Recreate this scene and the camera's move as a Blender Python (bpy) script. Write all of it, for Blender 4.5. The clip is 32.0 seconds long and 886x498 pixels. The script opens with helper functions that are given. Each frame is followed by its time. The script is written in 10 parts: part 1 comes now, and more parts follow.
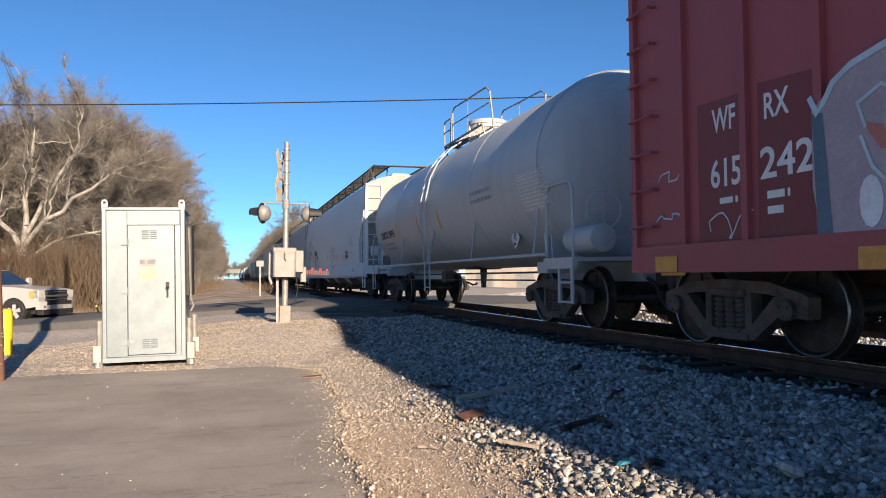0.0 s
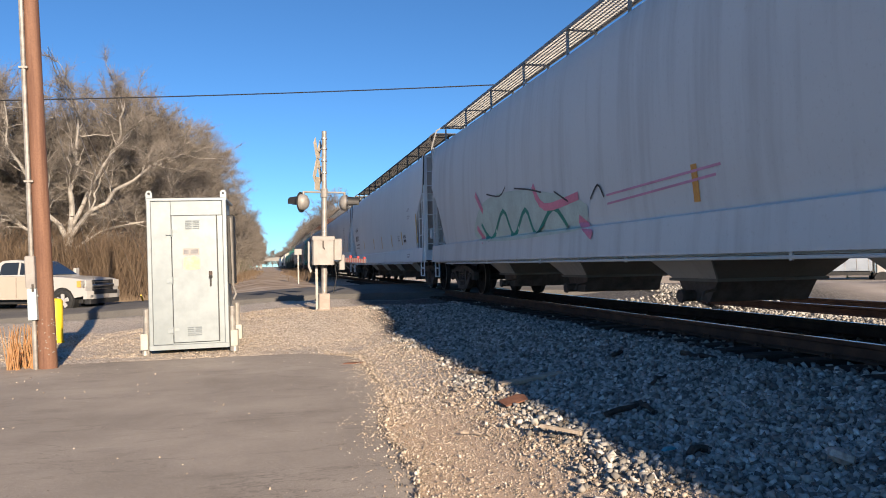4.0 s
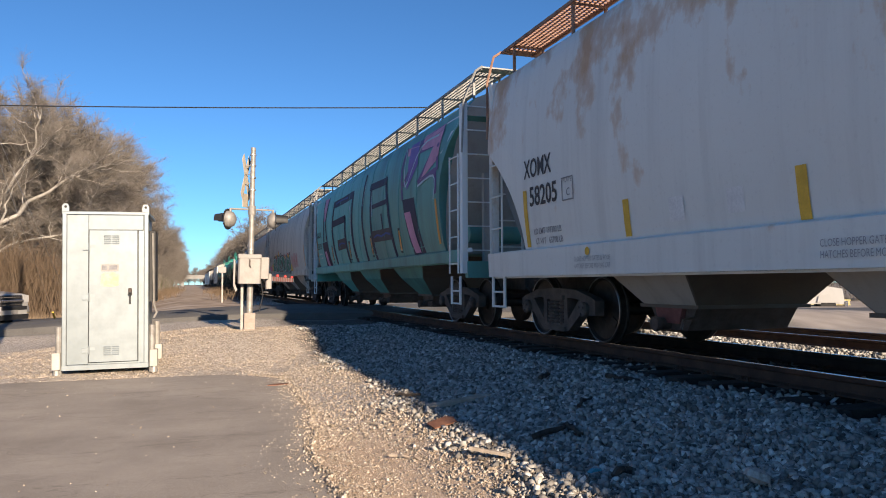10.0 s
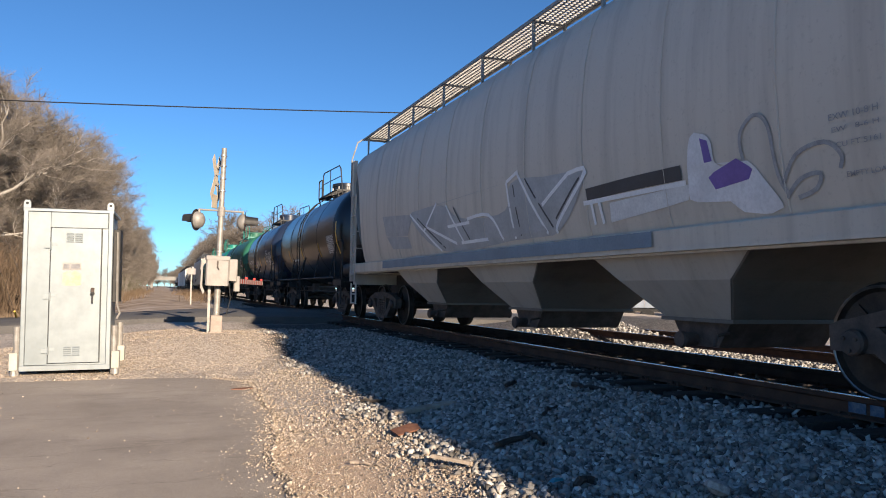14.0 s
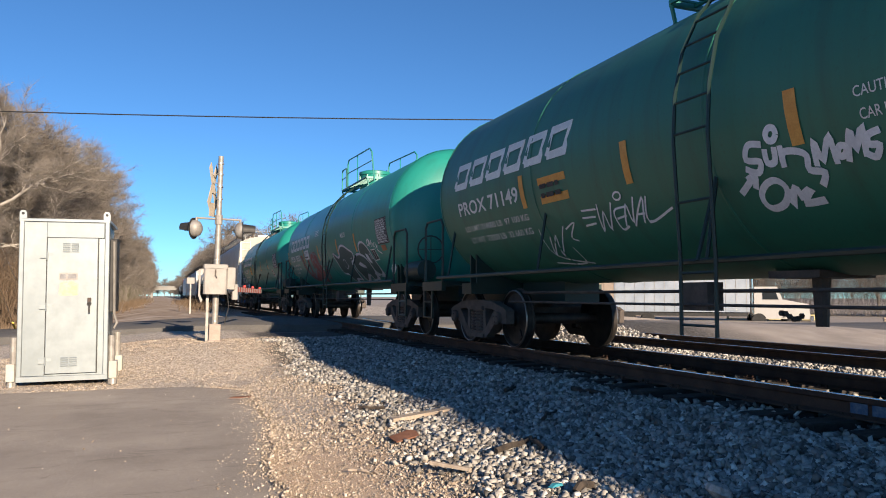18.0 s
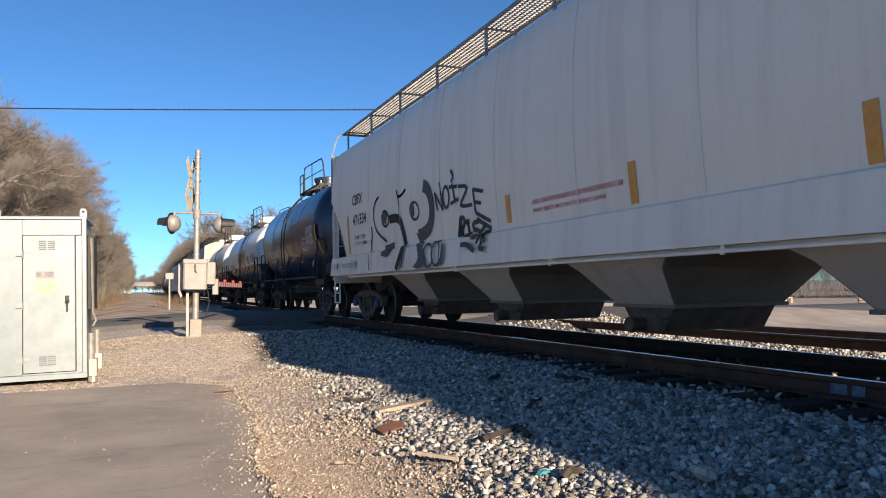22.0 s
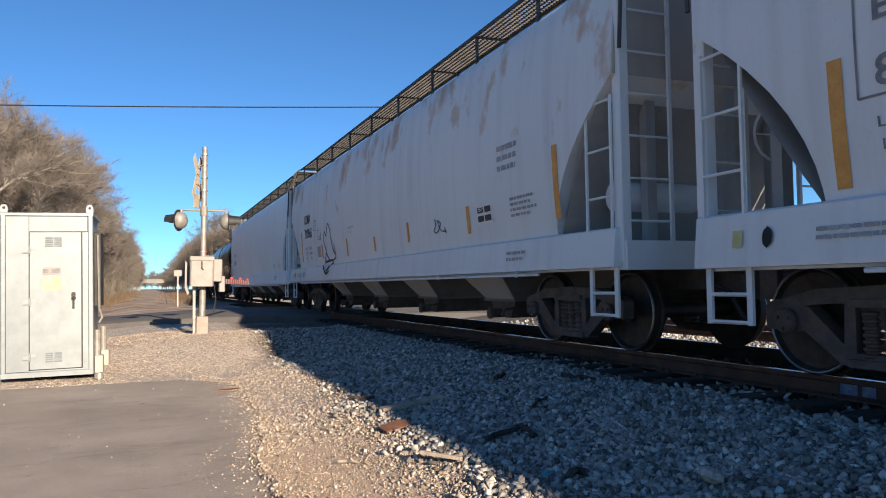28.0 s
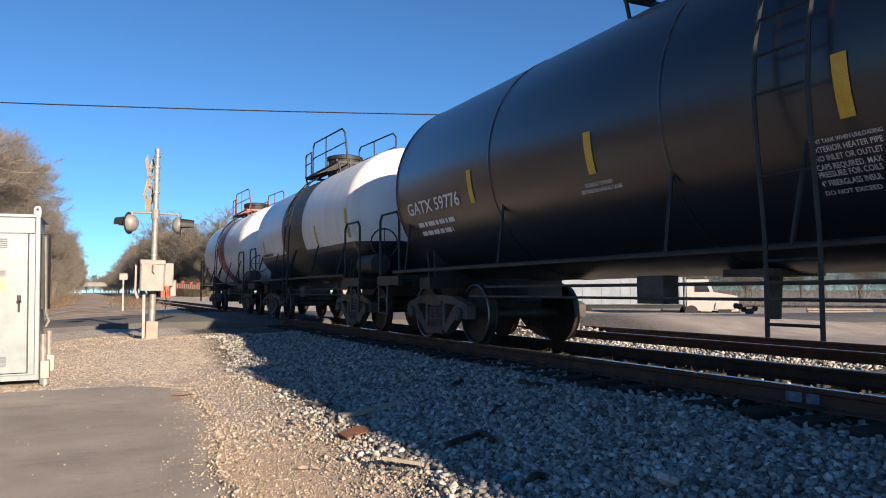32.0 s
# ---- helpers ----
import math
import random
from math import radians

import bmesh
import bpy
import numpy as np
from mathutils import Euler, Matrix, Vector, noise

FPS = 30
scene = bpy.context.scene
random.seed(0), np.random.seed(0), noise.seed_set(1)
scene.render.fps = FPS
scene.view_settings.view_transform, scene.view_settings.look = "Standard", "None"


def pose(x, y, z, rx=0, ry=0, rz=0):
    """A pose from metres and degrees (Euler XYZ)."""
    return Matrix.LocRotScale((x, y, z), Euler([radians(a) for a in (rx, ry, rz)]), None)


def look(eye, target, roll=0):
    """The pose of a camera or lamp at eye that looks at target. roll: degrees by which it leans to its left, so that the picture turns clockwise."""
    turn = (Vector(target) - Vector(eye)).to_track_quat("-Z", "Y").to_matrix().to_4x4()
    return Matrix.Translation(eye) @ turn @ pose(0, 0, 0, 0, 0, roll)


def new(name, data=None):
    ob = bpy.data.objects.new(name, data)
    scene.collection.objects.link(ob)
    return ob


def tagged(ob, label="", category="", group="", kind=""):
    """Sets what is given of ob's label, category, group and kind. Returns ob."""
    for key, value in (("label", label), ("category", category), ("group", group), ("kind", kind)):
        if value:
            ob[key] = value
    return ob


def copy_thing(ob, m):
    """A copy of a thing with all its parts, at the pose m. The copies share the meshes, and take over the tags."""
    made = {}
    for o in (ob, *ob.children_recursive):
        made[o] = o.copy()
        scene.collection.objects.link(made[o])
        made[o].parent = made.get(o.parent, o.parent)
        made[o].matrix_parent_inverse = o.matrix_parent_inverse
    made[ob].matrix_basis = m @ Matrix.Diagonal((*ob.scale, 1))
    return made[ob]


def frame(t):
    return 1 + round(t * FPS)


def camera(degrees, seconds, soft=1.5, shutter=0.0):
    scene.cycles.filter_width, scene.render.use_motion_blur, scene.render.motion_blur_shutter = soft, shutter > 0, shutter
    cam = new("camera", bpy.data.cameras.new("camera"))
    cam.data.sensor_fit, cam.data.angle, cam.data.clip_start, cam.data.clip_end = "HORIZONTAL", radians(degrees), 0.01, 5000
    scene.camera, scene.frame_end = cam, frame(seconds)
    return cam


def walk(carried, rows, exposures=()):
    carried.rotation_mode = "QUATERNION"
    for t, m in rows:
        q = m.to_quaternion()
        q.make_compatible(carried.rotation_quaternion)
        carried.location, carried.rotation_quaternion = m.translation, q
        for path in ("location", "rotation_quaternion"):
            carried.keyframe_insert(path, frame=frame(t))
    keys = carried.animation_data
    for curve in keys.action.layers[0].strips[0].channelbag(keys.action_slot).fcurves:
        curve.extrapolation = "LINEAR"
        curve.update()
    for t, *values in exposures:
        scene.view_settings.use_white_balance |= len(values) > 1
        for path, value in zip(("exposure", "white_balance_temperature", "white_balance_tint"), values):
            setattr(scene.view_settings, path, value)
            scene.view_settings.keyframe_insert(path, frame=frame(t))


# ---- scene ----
cam = camera(61.7, 32.0, soft=1.0)

PATH = [
    (0, (0.014, 0.026, 1.539), (0.566, 1.947, 1.612), -0.6),
    (0.5, (0.007, 0.014, 1.539), (0.524, 1.945, 1.607), -0.6),
    (1, (0.003, 0.013, 1.539), (0.506, 1.948, 1.594), -0.5),
    (1.5, (-0.004, 0.017, 1.54), (0.478, 1.958, 1.58), -0.8),
    (2, (-0.02, 0.016, 1.54), (0.45, 1.96, 1.574), -1.1),
    (2.5, (-0.037, 0.014, 1.541), (0.428, 1.959, 1.574), -1.1),
    (3, (-0.044, 0.017, 1.545), (0.416, 1.963, 1.579), -1.0),
    (3.5, (-0.042, 0.011, 1.547), (0.417, 1.958, 1.584), -1.1),
    (5.5, (-0.041, 0.004, 1.544), (0.435, 1.946, 1.585), -0.8),
    (6, (-0.044, 0.0, 1.543), (0.457, 1.935, 1.592), -0.6),
    (6.5, (-0.054, -0.003, 1.542), (0.477, 1.925, 1.596), -0.4),
    (7, (-0.066, -0.003, 1.543), (0.481, 1.92, 1.603), -0.4),
    (7.5, (-0.078, -0.011, 1.544), (0.478, 1.909, 1.609), -0.3),
    (8, (-0.087, -0.019, 1.546), (0.484, 1.896, 1.617), -0.0),
    (8.5, (-0.092, -0.019, 1.548), (0.494, 1.892, 1.631), -0.3),
    (9, (-0.094, -0.004, 1.55), (0.517, 1.899, 1.639), -0.6),
    (9.5, (-0.086, 0.01, 1.55), (0.545, 1.906, 1.64), -0.3),
    (10, (-0.069, 0.024, 1.547), (0.576, 1.915, 1.64), -0.2),
    (10.5, (-0.049, 0.041, 1.547), (0.601, 1.93, 1.639), -0.4),
    (11, (-0.026, 0.052, 1.544), (0.629, 1.94, 1.623), -0.7),
    (11.5, (0.001, 0.059, 1.54), (0.648, 1.95, 1.602), -0.9),
    (12, (0.03, 0.057, 1.539), (0.655, 1.957, 1.58), -1.0),
    (12.5, (0.05, 0.052, 1.538), (0.689, 1.946, 1.587), -0.9),
    (13, (0.053, 0.055, 1.538), (0.724, 1.937, 1.62), -0.3),
    (13.5, (0.038, 0.06, 1.539), (0.739, 1.929, 1.646), 0.4),
    (14, (0.01, 0.067, 1.538), (0.721, 1.933, 1.649), 0.9),
    (14.5, (-0.007, 0.079, 1.54), (0.697, 1.949, 1.645), 1.1),
    (16.5, (0.035, 0.086, 1.535), (0.742, 1.953, 1.657), 0.4),
    (17, (0.048, 0.092, 1.529), (0.766, 1.954, 1.659), 0.3),
    (17.5, (0.056, 0.098, 1.526), (0.768, 1.962, 1.657), 0.2),
    (18, (0.057, 0.103, 1.524), (0.768, 1.967, 1.652), 0.2),
    (18.5, (0.056, 0.111, 1.527), (0.781, 1.971, 1.652), 0.3),
    (19, (0.05, 0.127, 1.528), (0.792, 1.98, 1.657), 0.2),
    (19.5, (0.051, 0.135, 1.526), (0.794, 1.988, 1.652), 0.1),
    (20, (0.055, 0.144, 1.525), (0.785, 2.002, 1.643), 0.1),
    (20.5, (0.064, 0.139, 1.523), (0.785, 2.001, 1.631), -0.3),
    (21, (0.068, 0.135, 1.523), (0.792, 1.996, 1.62), -0.9),
    (21.5, (0.058, 0.128, 1.525), (0.803, 1.981, 1.618), -1.4),
    (22, (0.039, 0.121, 1.526), (0.8, 1.967, 1.627), -1.0),
    (22.5, (0.026, 0.119, 1.526), (0.791, 1.964, 1.63), -0.6),
    (23, (0.021, 0.129, 1.528), (0.797, 1.969, 1.634), -0.4),
    (23.5, (0.033, 0.137, 1.529), (0.819, 1.972, 1.655), -0.0),
    (24, (0.055, 0.14, 1.527), (0.847, 1.972, 1.666), 0.0),
    (24.5, (0.071, 0.148, 1.525), (0.851, 1.985, 1.655), -0.1),
    (25, (0.088, 0.153, 1.523), (0.845, 2.001, 1.638), -0.2),
    (25.5, (0.1, 0.157, 1.522), (0.833, 2.015, 1.623), -0.4),
    (27.5, (0.093, 0.171, 1.529), (0.829, 2.029, 1.613), -0.5),
    (28, (0.094, 0.168, 1.524), (0.835, 2.024, 1.62), -0.8),
    (28.5, (0.097, 0.162, 1.52), (0.842, 2.014, 1.647), -0.7),
    (29, (0.09, 0.169, 1.515), (0.831, 2.022, 1.661), -0.4),
    (29.5, (0.088, 0.177, 1.512), (0.827, 2.029, 1.663), -0.3),
    (30, (0.084, 0.176, 1.515), (0.824, 2.028, 1.666), -0.2),
    (30.5, (0.069, 0.166, 1.518), (0.818, 2.014, 1.665), -0.2),
    (31, (0.042, 0.152, 1.522), (0.817, 1.99, 1.665), -0.2),
    (31.5, (0.007, 0.136, 1.525), (0.814, 1.961, 1.657), -0.3),
    (32, (-0.038, 0.131, 1.531), (0.823, 1.933, 1.644), -0.2),
]
walk(cam, [(t, look(eye, target, roll)) for t, eye, target, roll in PATH],
     [(0, 0.95, 6500, 12), (32, 0.95, 6500, 12)])


# ---- light: low winter sun from behind and across the track ----
SUN_WAY = Vector((-0.455, 3.2, -1.0)).normalized()
world = bpy.data.worlds.new("sky")
scene.world = world
world.use_nodes = True
_nt = world.node_tree
_bg = _nt.nodes["Background"]
_sky = _nt.nodes.new("ShaderNodeTexSky")
_sky.sky_type = "NISHITA"
_sky.sun_disc = False
_sky.sun_elevation = radians(17.2)
_sky.sun_rotation = radians(171.9)
_sky.altitude = 3000
_sky.air_density = 1.0
_sky.dust_density = 0.0
_sky.ozone_density = 2.5
_deep = _nt.nodes.new("ShaderNodeMix")
_deep.data_type, _deep.blend_type = "RGBA", "MULTIPLY"
_deep.inputs[0].default_value = 1.0
_deep.inputs[7].default_value = (0.585, 0.985, 1.25, 1)
_nt.links.new(_sky.outputs[0], _deep.inputs[6])
_nt.links.new(_deep.outputs[2], _bg.inputs[0])
_bg.inputs[1].default_value = 0.062
sun_data = bpy.data.lights.new("sun", "SUN")
sun_data.energy = 5.0
sun_data.angle = radians(0.53)
sun_data.color = (1.0, 0.82, 0.61)
sun = new("sun", sun_data)
sun.rotation_mode = "QUATERNION"
sun.rotation_quaternion = SUN_WAY.to_track_quat("-Z", "Y")

# ---- plan ----
TRACK_X, RAIL_Z = 6.1, 0.73        # middle of the main track, top of its rails
SKEW = radians(11)                 # the road crosses the track at a slant
ROAD_C = Vector((TRACK_X, 27.0))   # where road and track cross
ROAD_U = Vector((math.cos(SKEW), -math.sin(SKEW)))
ROAD_V = Vector((math.sin(SKEW), math.cos(SKEW)))
ROAD_HALF = 4.5


# ---- mesh building ----
class Shape:
    """Collects vertices and faces of one mesh."""

    def __init__(self):
        self.v, self.f = [], []

    def add(self, verts, faces):
        n = len(self.v)
        self.v.extend(tuple(p) for p in verts)
        self.f.extend(tuple(i + n for i in f) for f in faces)
        return self

    def box(self, x0, x1, y0, y1, z0, z1):
        v = [(x, y, z) for z in (z0, z1) for x, y in ((x0, y0), (x1, y0), (x1, y1), (x0, y1))]
        return self.add(v, [(3, 2, 1, 0), (4, 5, 6, 7), (0, 1, 5, 4), (1, 2, 6, 5), (2, 3, 7, 6), (3, 0, 4, 7)])

    def slab(self, x0, x1, y0, y1, z0, z1, c=0.01):
        """A box with its upright edges and upper rim chamfered."""
        def ring(d, z):
            a, b, p, q = x0 + d, x1 - d, y0 + d, y1 - d
            return [(a + c, p, z), (b - c, p, z), (b, p + c, z), (b, q - c, z), (b - c, q, z), (a + c, q, z), (a, q - c, z), (a, p + c, z)]
        return self.loft([ring(0, z0), ring(0, z1 - c), ring(c * 0.8, z1)])

    def tube(self, p, q, r, r2=None, n=8, cap=True):
        p, q = Vector(p), Vector(q)
        r2 = r if r2 is None else r2
        w = (q - p).normalized()
        a = w.orthogonal().normalized()
        b = w.cross(a)
        rings = [[c + (a * math.cos(k * math.tau / n) + b * math.sin(k * math.tau / n)) * s for k in range(n)] for c, s in ((p, r), (q, r2))]
        return self.loft(rings, cap)

    def pipe(self, pts, r, n=6):
        pts = [Vector(p) for p in pts]
        ways = [(b - a).normalized() for a, b in zip(pts, pts[1:])]
        a = ways[0].orthogonal().normalized()
        rings = []
        for k, p in enumerate(pts):
            w = (ways[max(k - 1, 0)] + ways[min(k, len(ways) - 1)]).normalized()
            a = (a - w * a.dot(w)).normalized()
            b = w.cross(a)
            rings.append([p + (a * math.cos(j * math.tau / n) + b * math.sin(j * math.tau / n)) * r for j in range(n)])
        return self.loft(rings)

    def loft(self, rings, cap=True):
        n, m = len(rings[0]), len(self.v)
        for ring in rings:
            self.v.extend(tuple(p) for p in ring)
        for i in range(len(rings) - 1):
            for k in range(n):
                a, b = m + i * n + k, m + i * n + (k + 1) % n
                self.f.append((a, b, b + n, a + n))
        if cap:
            self.f.append(tuple(m + k for k in reversed(range(n))))
            self.f.append(tuple(m + (len(rings) - 1) * n + k for k in range(n)))
        return self

    def ext(self, poly, axis, a, b):
        """A flat outline of (u, v), drawn out along an axis from a to b."""
        def put(u, v, w):
            return {"x": (w, u, v), "y": (u, w, v), "z": (u, v, w)}[axis]
        return self.loft([[put(u, v, a) for u, v in poly], [put(u, v, b) for u, v in poly]])

    def lathe(self, prof, n=24, axis="x", at=(0, 0, 0), cap=True):
        rings = []
        for w, r in prof:
            ring = []
            for k in range(n):
                c, s = r * math.cos(k * math.tau / n), r * math.sin(k * math.tau / n)
                o = {"x": (w, c, s), "y": (c, w, s), "z": (c, s, w)}[axis]
                ring.append((o[0] + at[0], o[1] + at[1], o[2] + at[2]))
            rings.append(ring)
        return self.loft(rings, cap)

    def mesh(self, name, material, smooth=0):
        me = bpy.data.meshes.new(name)
        me.from_pydata(self.v, [], self.f)
        bm = bmesh.new()
        bm.from_mesh(me)
        bmesh.ops.recalc_face_normals(bm, faces=bm.faces)
        bm.to_mesh(me)
        bm.free()
        if material:
            me.materials.append(material)
        if smooth:
            me.polygons.foreach_set("use_smooth", [True] * len(me.polygons))
            me.set_sharp_from_angle(angle=radians(smooth))
        return me


def part(name, shape, material, parent=None, label="", smooth=0, at=None):
    """One mesh object, alone or under a thing or a part."""
    me = shape if isinstance(shape, bpy.types.Mesh) else shape.mesh(name, material, smooth)
    ob = new(name, me)
    if parent:
        ob.parent = parent
    if at:
        ob.location = at
    if label:
        ob["label"] = label
    return ob


def hollow(name, at=(0, 0, 0), turn=0):
    ob = new(name)
    ob.location = at
    ob.rotation_euler = (0, 0, radians(turn))
    return ob


# ---- materials ----
def nodes_of(name):
    m = bpy.data.materials.new(name)
    m.use_nodes = True
    nt = m.node_tree
    return m, nt, nt.nodes["Principled BSDF"]


def ramp(nt, fac, stops):
    r = nt.nodes.new("ShaderNodeValToRGB")
    e = r.color_ramp.elements
    while len(e) < len(stops):
        e.new(0.5)
    for k, (p, c) in enumerate(stops):
        e[k].position = p
        e[k].color = (*c, 1)
    nt.links.new(fac, r.inputs[0])
    return r.outputs[0]


def noise_at(nt, scale, detail=4, stretch=(1, 1, 1), rough=0.6, shift=True):
    tc = nt.nodes.new("ShaderNodeTexCoord")
    mp = nt.nodes.new("ShaderNodeMapping")
    mp.inputs["Scale"].default_value = stretch
    nt.links.new(tc.outputs["Object"], mp.inputs[0])
    if shift:
        oi = nt.nodes.new("ShaderNodeObjectInfo")
        mul = nt.nodes.new("ShaderNodeMath")
        mul.operation = "MULTIPLY"
        mul.inputs[1].default_value = 37.0
        nt.links.new(oi.outputs["Random"], mul.inputs[0])
        nt.links.new(mul.outputs[0], mp.inputs["Location"])
    n = nt.nodes.new("ShaderNodeTexNoise")
    n.inputs["Scale"].default_value = scale
    n.inputs["Detail"].default_value = detail
    n.inputs["Roughness"].default_value = rough
    nt.links.new(mp.outputs[0], n.inputs["Vector"])
    return n.outputs["Fac"]


def blend(nt, fac, a, b):
    mx = nt.nodes.new("ShaderNodeMix")
    mx.data_type = "RGBA"
    for sock, val in ((mx.inputs[0], fac), (mx.inputs[6], a), (mx.inputs[7], b)):
        if isinstance(val, (tuple, float, int)):
            sock.default_value = (*val, 1) if isinstance(val, tuple) else val
        else:
            nt.links.new(val, sock)
    return mx.outputs[2]


def bump(nt, bsdf, height, strength=0.3, dist=0.01):
    b = nt.nodes.new("ShaderNodeBump")
    b.inputs["Strength"].default_value = strength
    b.inputs["Distance"].default_value = dist
    nt.links.new(height, b.inputs["Height"])
    nt.links.new(b.outputs[0], bsdf.inputs["Normal"])


def surface(name, c1, c2, scale=3.0, rough=0.6, metal=0.0, fine=40.0, relief=0.15, dist=0.004, stretch=(1, 1, 1), spread=(0.35, 0.65)):
    """Two colours mixed by a broad noise, with fine grain and relief."""
    m, nt, b = nodes_of(name)
    broad = noise_at(nt, scale, 5, stretch)
    col = ramp(nt, broad, [(spread[0], c1), (spread[1], c2)])
    grain = noise_at(nt, fine, 3)
    dark = tuple(x * 0.72 for x in c1)
    col = blend(nt, ramp(nt, grain, [(0.3, (0.35,) * 3), (0.6, (0, 0, 0))]), col, dark)
    nt.links.new(col, b.inputs["Base Color"])
    b.inputs["Roughness"].default_value = rough
    b.inputs["Metallic"].default_value = metal
    bump(nt, b, grain, relief, dist)
    return m


def paint(name, base, grime=(0.10, 0.085, 0.07), amount=0.35, rust=0.0, rough=0.45, streak=0.5, coat=0.0, patch=None, soot=None):
    """Car paint with grime, run-down streaks and, where given, rust."""
    m, nt, b = nodes_of(name)
    run = noise_at(nt, 1.6, 5, (1.0, 2.2, 0.16))
    broad = noise_at(nt, 0.5, 4)
    fine = noise_at(nt, 22, 4)
    col = blend(nt, ramp(nt, broad, [(0.3, (0, 0, 0)), (0.75, (0.5,) * 3)]), base, tuple(x * 0.86 for x in base))
    col = blend(nt, ramp(nt, run, [(0.48, (0, 0, 0)), (0.78, (amount * streak * 1.6,) * 3)]), col, grime)
    col = blend(nt, ramp(nt, fine, [(0.58, (0, 0, 0)), (0.8, (amount * 0.6,) * 3)]), col, grime)
    if soot:
        # soot thickening from one end of the car towards the other, broken up by runs
        y0, y1, most = soot
        at = nt.nodes.new("ShaderNodeTexCoord")
        axes = nt.nodes.new("ShaderNodeSeparateXYZ")
        nt.links.new(at.outputs["Object"], axes.inputs[0])
        along = nt.nodes.new("ShaderNodeMapRange")
        for n, v in enumerate((y0, y1, 0.0, most)):
            along.inputs[n + 1].default_value = v
        nt.links.new(axes.outputs[1], along.inputs[0])
        both = nt.nodes.new("ShaderNodeMath")
        both.operation = "MULTIPLY"
        nt.links.new(along.outputs[0], both.inputs[0])
        nt.links.new(ramp(nt, noise_at(nt, 0.9, 5, (1.0, 1.6, 0.25)), [(0.3, (0.45,) * 3), (0.7, (1.0,) * 3)]), both.inputs[1])
        col = blend(nt, both.outputs[0], col, grime)
    if rust:
        tc = nt.nodes.new("ShaderNodeTexCoord")
        sep = nt.nodes.new("ShaderNodeSeparateXYZ")
        nt.links.new(tc.outputs["Object"], sep.inputs[0])
        mr = nt.nodes.new("ShaderNodeMapRange")
        mr.inputs[1].default_value, mr.inputs[2].default_value = 1.7, 3.6
        mr.inputs[3].default_value, mr.inputs[4].default_value = 0.0, 0.20
        nt.links.new(sep.outputs[2], mr.inputs[0])
        add = nt.nodes.new("ShaderNodeMath")
        nt.links.new(mr.outputs[0], add.inputs[0])
        nt.links.new(noise_at(nt, 1.3, 7, (1, 1.0, 0.7), 0.60), add.inputs[1])
        mask = ramp(nt, add.outputs[0], [(0.80 - rust * 0.14, (0, 0, 0)), (0.84 - rust * 0.13, (0.45,) * 3), (0.93 - rust * 0.12, (0.9,) * 3)])
        col = blend(nt, mask, col, blend(nt, noise_at(nt, 6, 5), (0.36, 0.17, 0.06), (0.60, 0.38, 0.20)))
    if patch:
        col = blend(nt, ramp(nt, noise_at(nt, 1.1, 3), [(0.55, (0, 0, 0)), (0.6, (0.6,) * 3)]), col, patch)
    nt.links.new(col, b.inputs["Base Color"])
    b.inputs["Roughness"].default_value = rough
    b.inputs["Coat Weight"].default_value = coat
    b.inputs["Coat Roughness"].default_value = 0.25
    bump(nt, b, broad, 0.25, 0.02)
    return m


def asphalt_material(name, c1, c2, crack=0.6):
    """Worn asphalt: broad pale and dark areas, fine aggregate, scuffed darker streaks and thin cracks."""
    m, nt, b = nodes_of(name)
    col = ramp(nt, noise_at(nt, 0.55, 6, shift=False), [(0.32, c1), (0.68, c2)])
    dark = tuple(x * 0.55 for x in c1)
    scuff = noise_at(nt, 1.7, 7, (0.55, 1.6, 1), 0.72, False)
    col = blend(nt, ramp(nt, scuff, [(0.56, (0, 0, 0)), (0.74, (0.55,) * 3)]), col, dark)
    line = nt.nodes.new("ShaderNodeMath")
    line.operation = "SUBTRACT"
    line.inputs[1].default_value = 0.5
    nt.links.new(noise_at(nt, 0.42, 7, (0.5, 1.5, 1), 0.6, False), line.inputs[0])
    near = nt.nodes.new("ShaderNodeMath")
    near.operation = "ABSOLUTE"
    nt.links.new(line.outputs[0], near.inputs[0])
    col = blend(nt, ramp(nt, near.outputs[0], [(0.0, (crack,) * 3), (0.0035, (0, 0, 0))]), col, dark)
    grit = noise_at(nt, 130, 3, shift=False)
    col = blend(nt, ramp(nt, grit, [(0.30, (0.6,) * 3), (0.5, (0, 0, 0))]), col, dark)
    col = blend(nt, ramp(nt, grit, [(0.60, (0, 0, 0)), (0.72, (0.75,) * 3)]), col, tuple(min(1, x * 1.5) for x in c2))
    nt.links.new(col, b.inputs["Base Color"])
    b.inputs["Roughness"].default_value = 0.9
    bump(nt, b, grit, 0.6, 0.004)
    return m


M_ASPHALT = asphalt_material("driveway asphalt", (0.268, 0.230, 0.190), (0.43, 0.373, 0.312))
M_ROAD = asphalt_material("road asphalt", (0.082, 0.079, 0.076), (0.128, 0.122, 0.115), 0.3)
M_STEEL_RUST = surface("rusty rail", (0.055, 0.028, 0.02), (0.105, 0.055, 0.035), 4, 0.85, 0.2, 60)
M_SHINE = surface("polished rail head", (0.45, 0.44, 0.43), (0.6, 0.59, 0.58), 6, 0.25, 1.0, 80, 0.05)
M_TIE = surface("creosoted tie", (0.022, 0.018, 0.015), (0.055, 0.044, 0.036), 3, 0.95, 0, 50, 0.5, 0.01, (1, 8, 1))
M_IRON = surface("dark truck iron", (0.062, 0.052, 0.047), (0.125, 0.102, 0.088), 5, 0.75, 0.15, 60, 0.3)
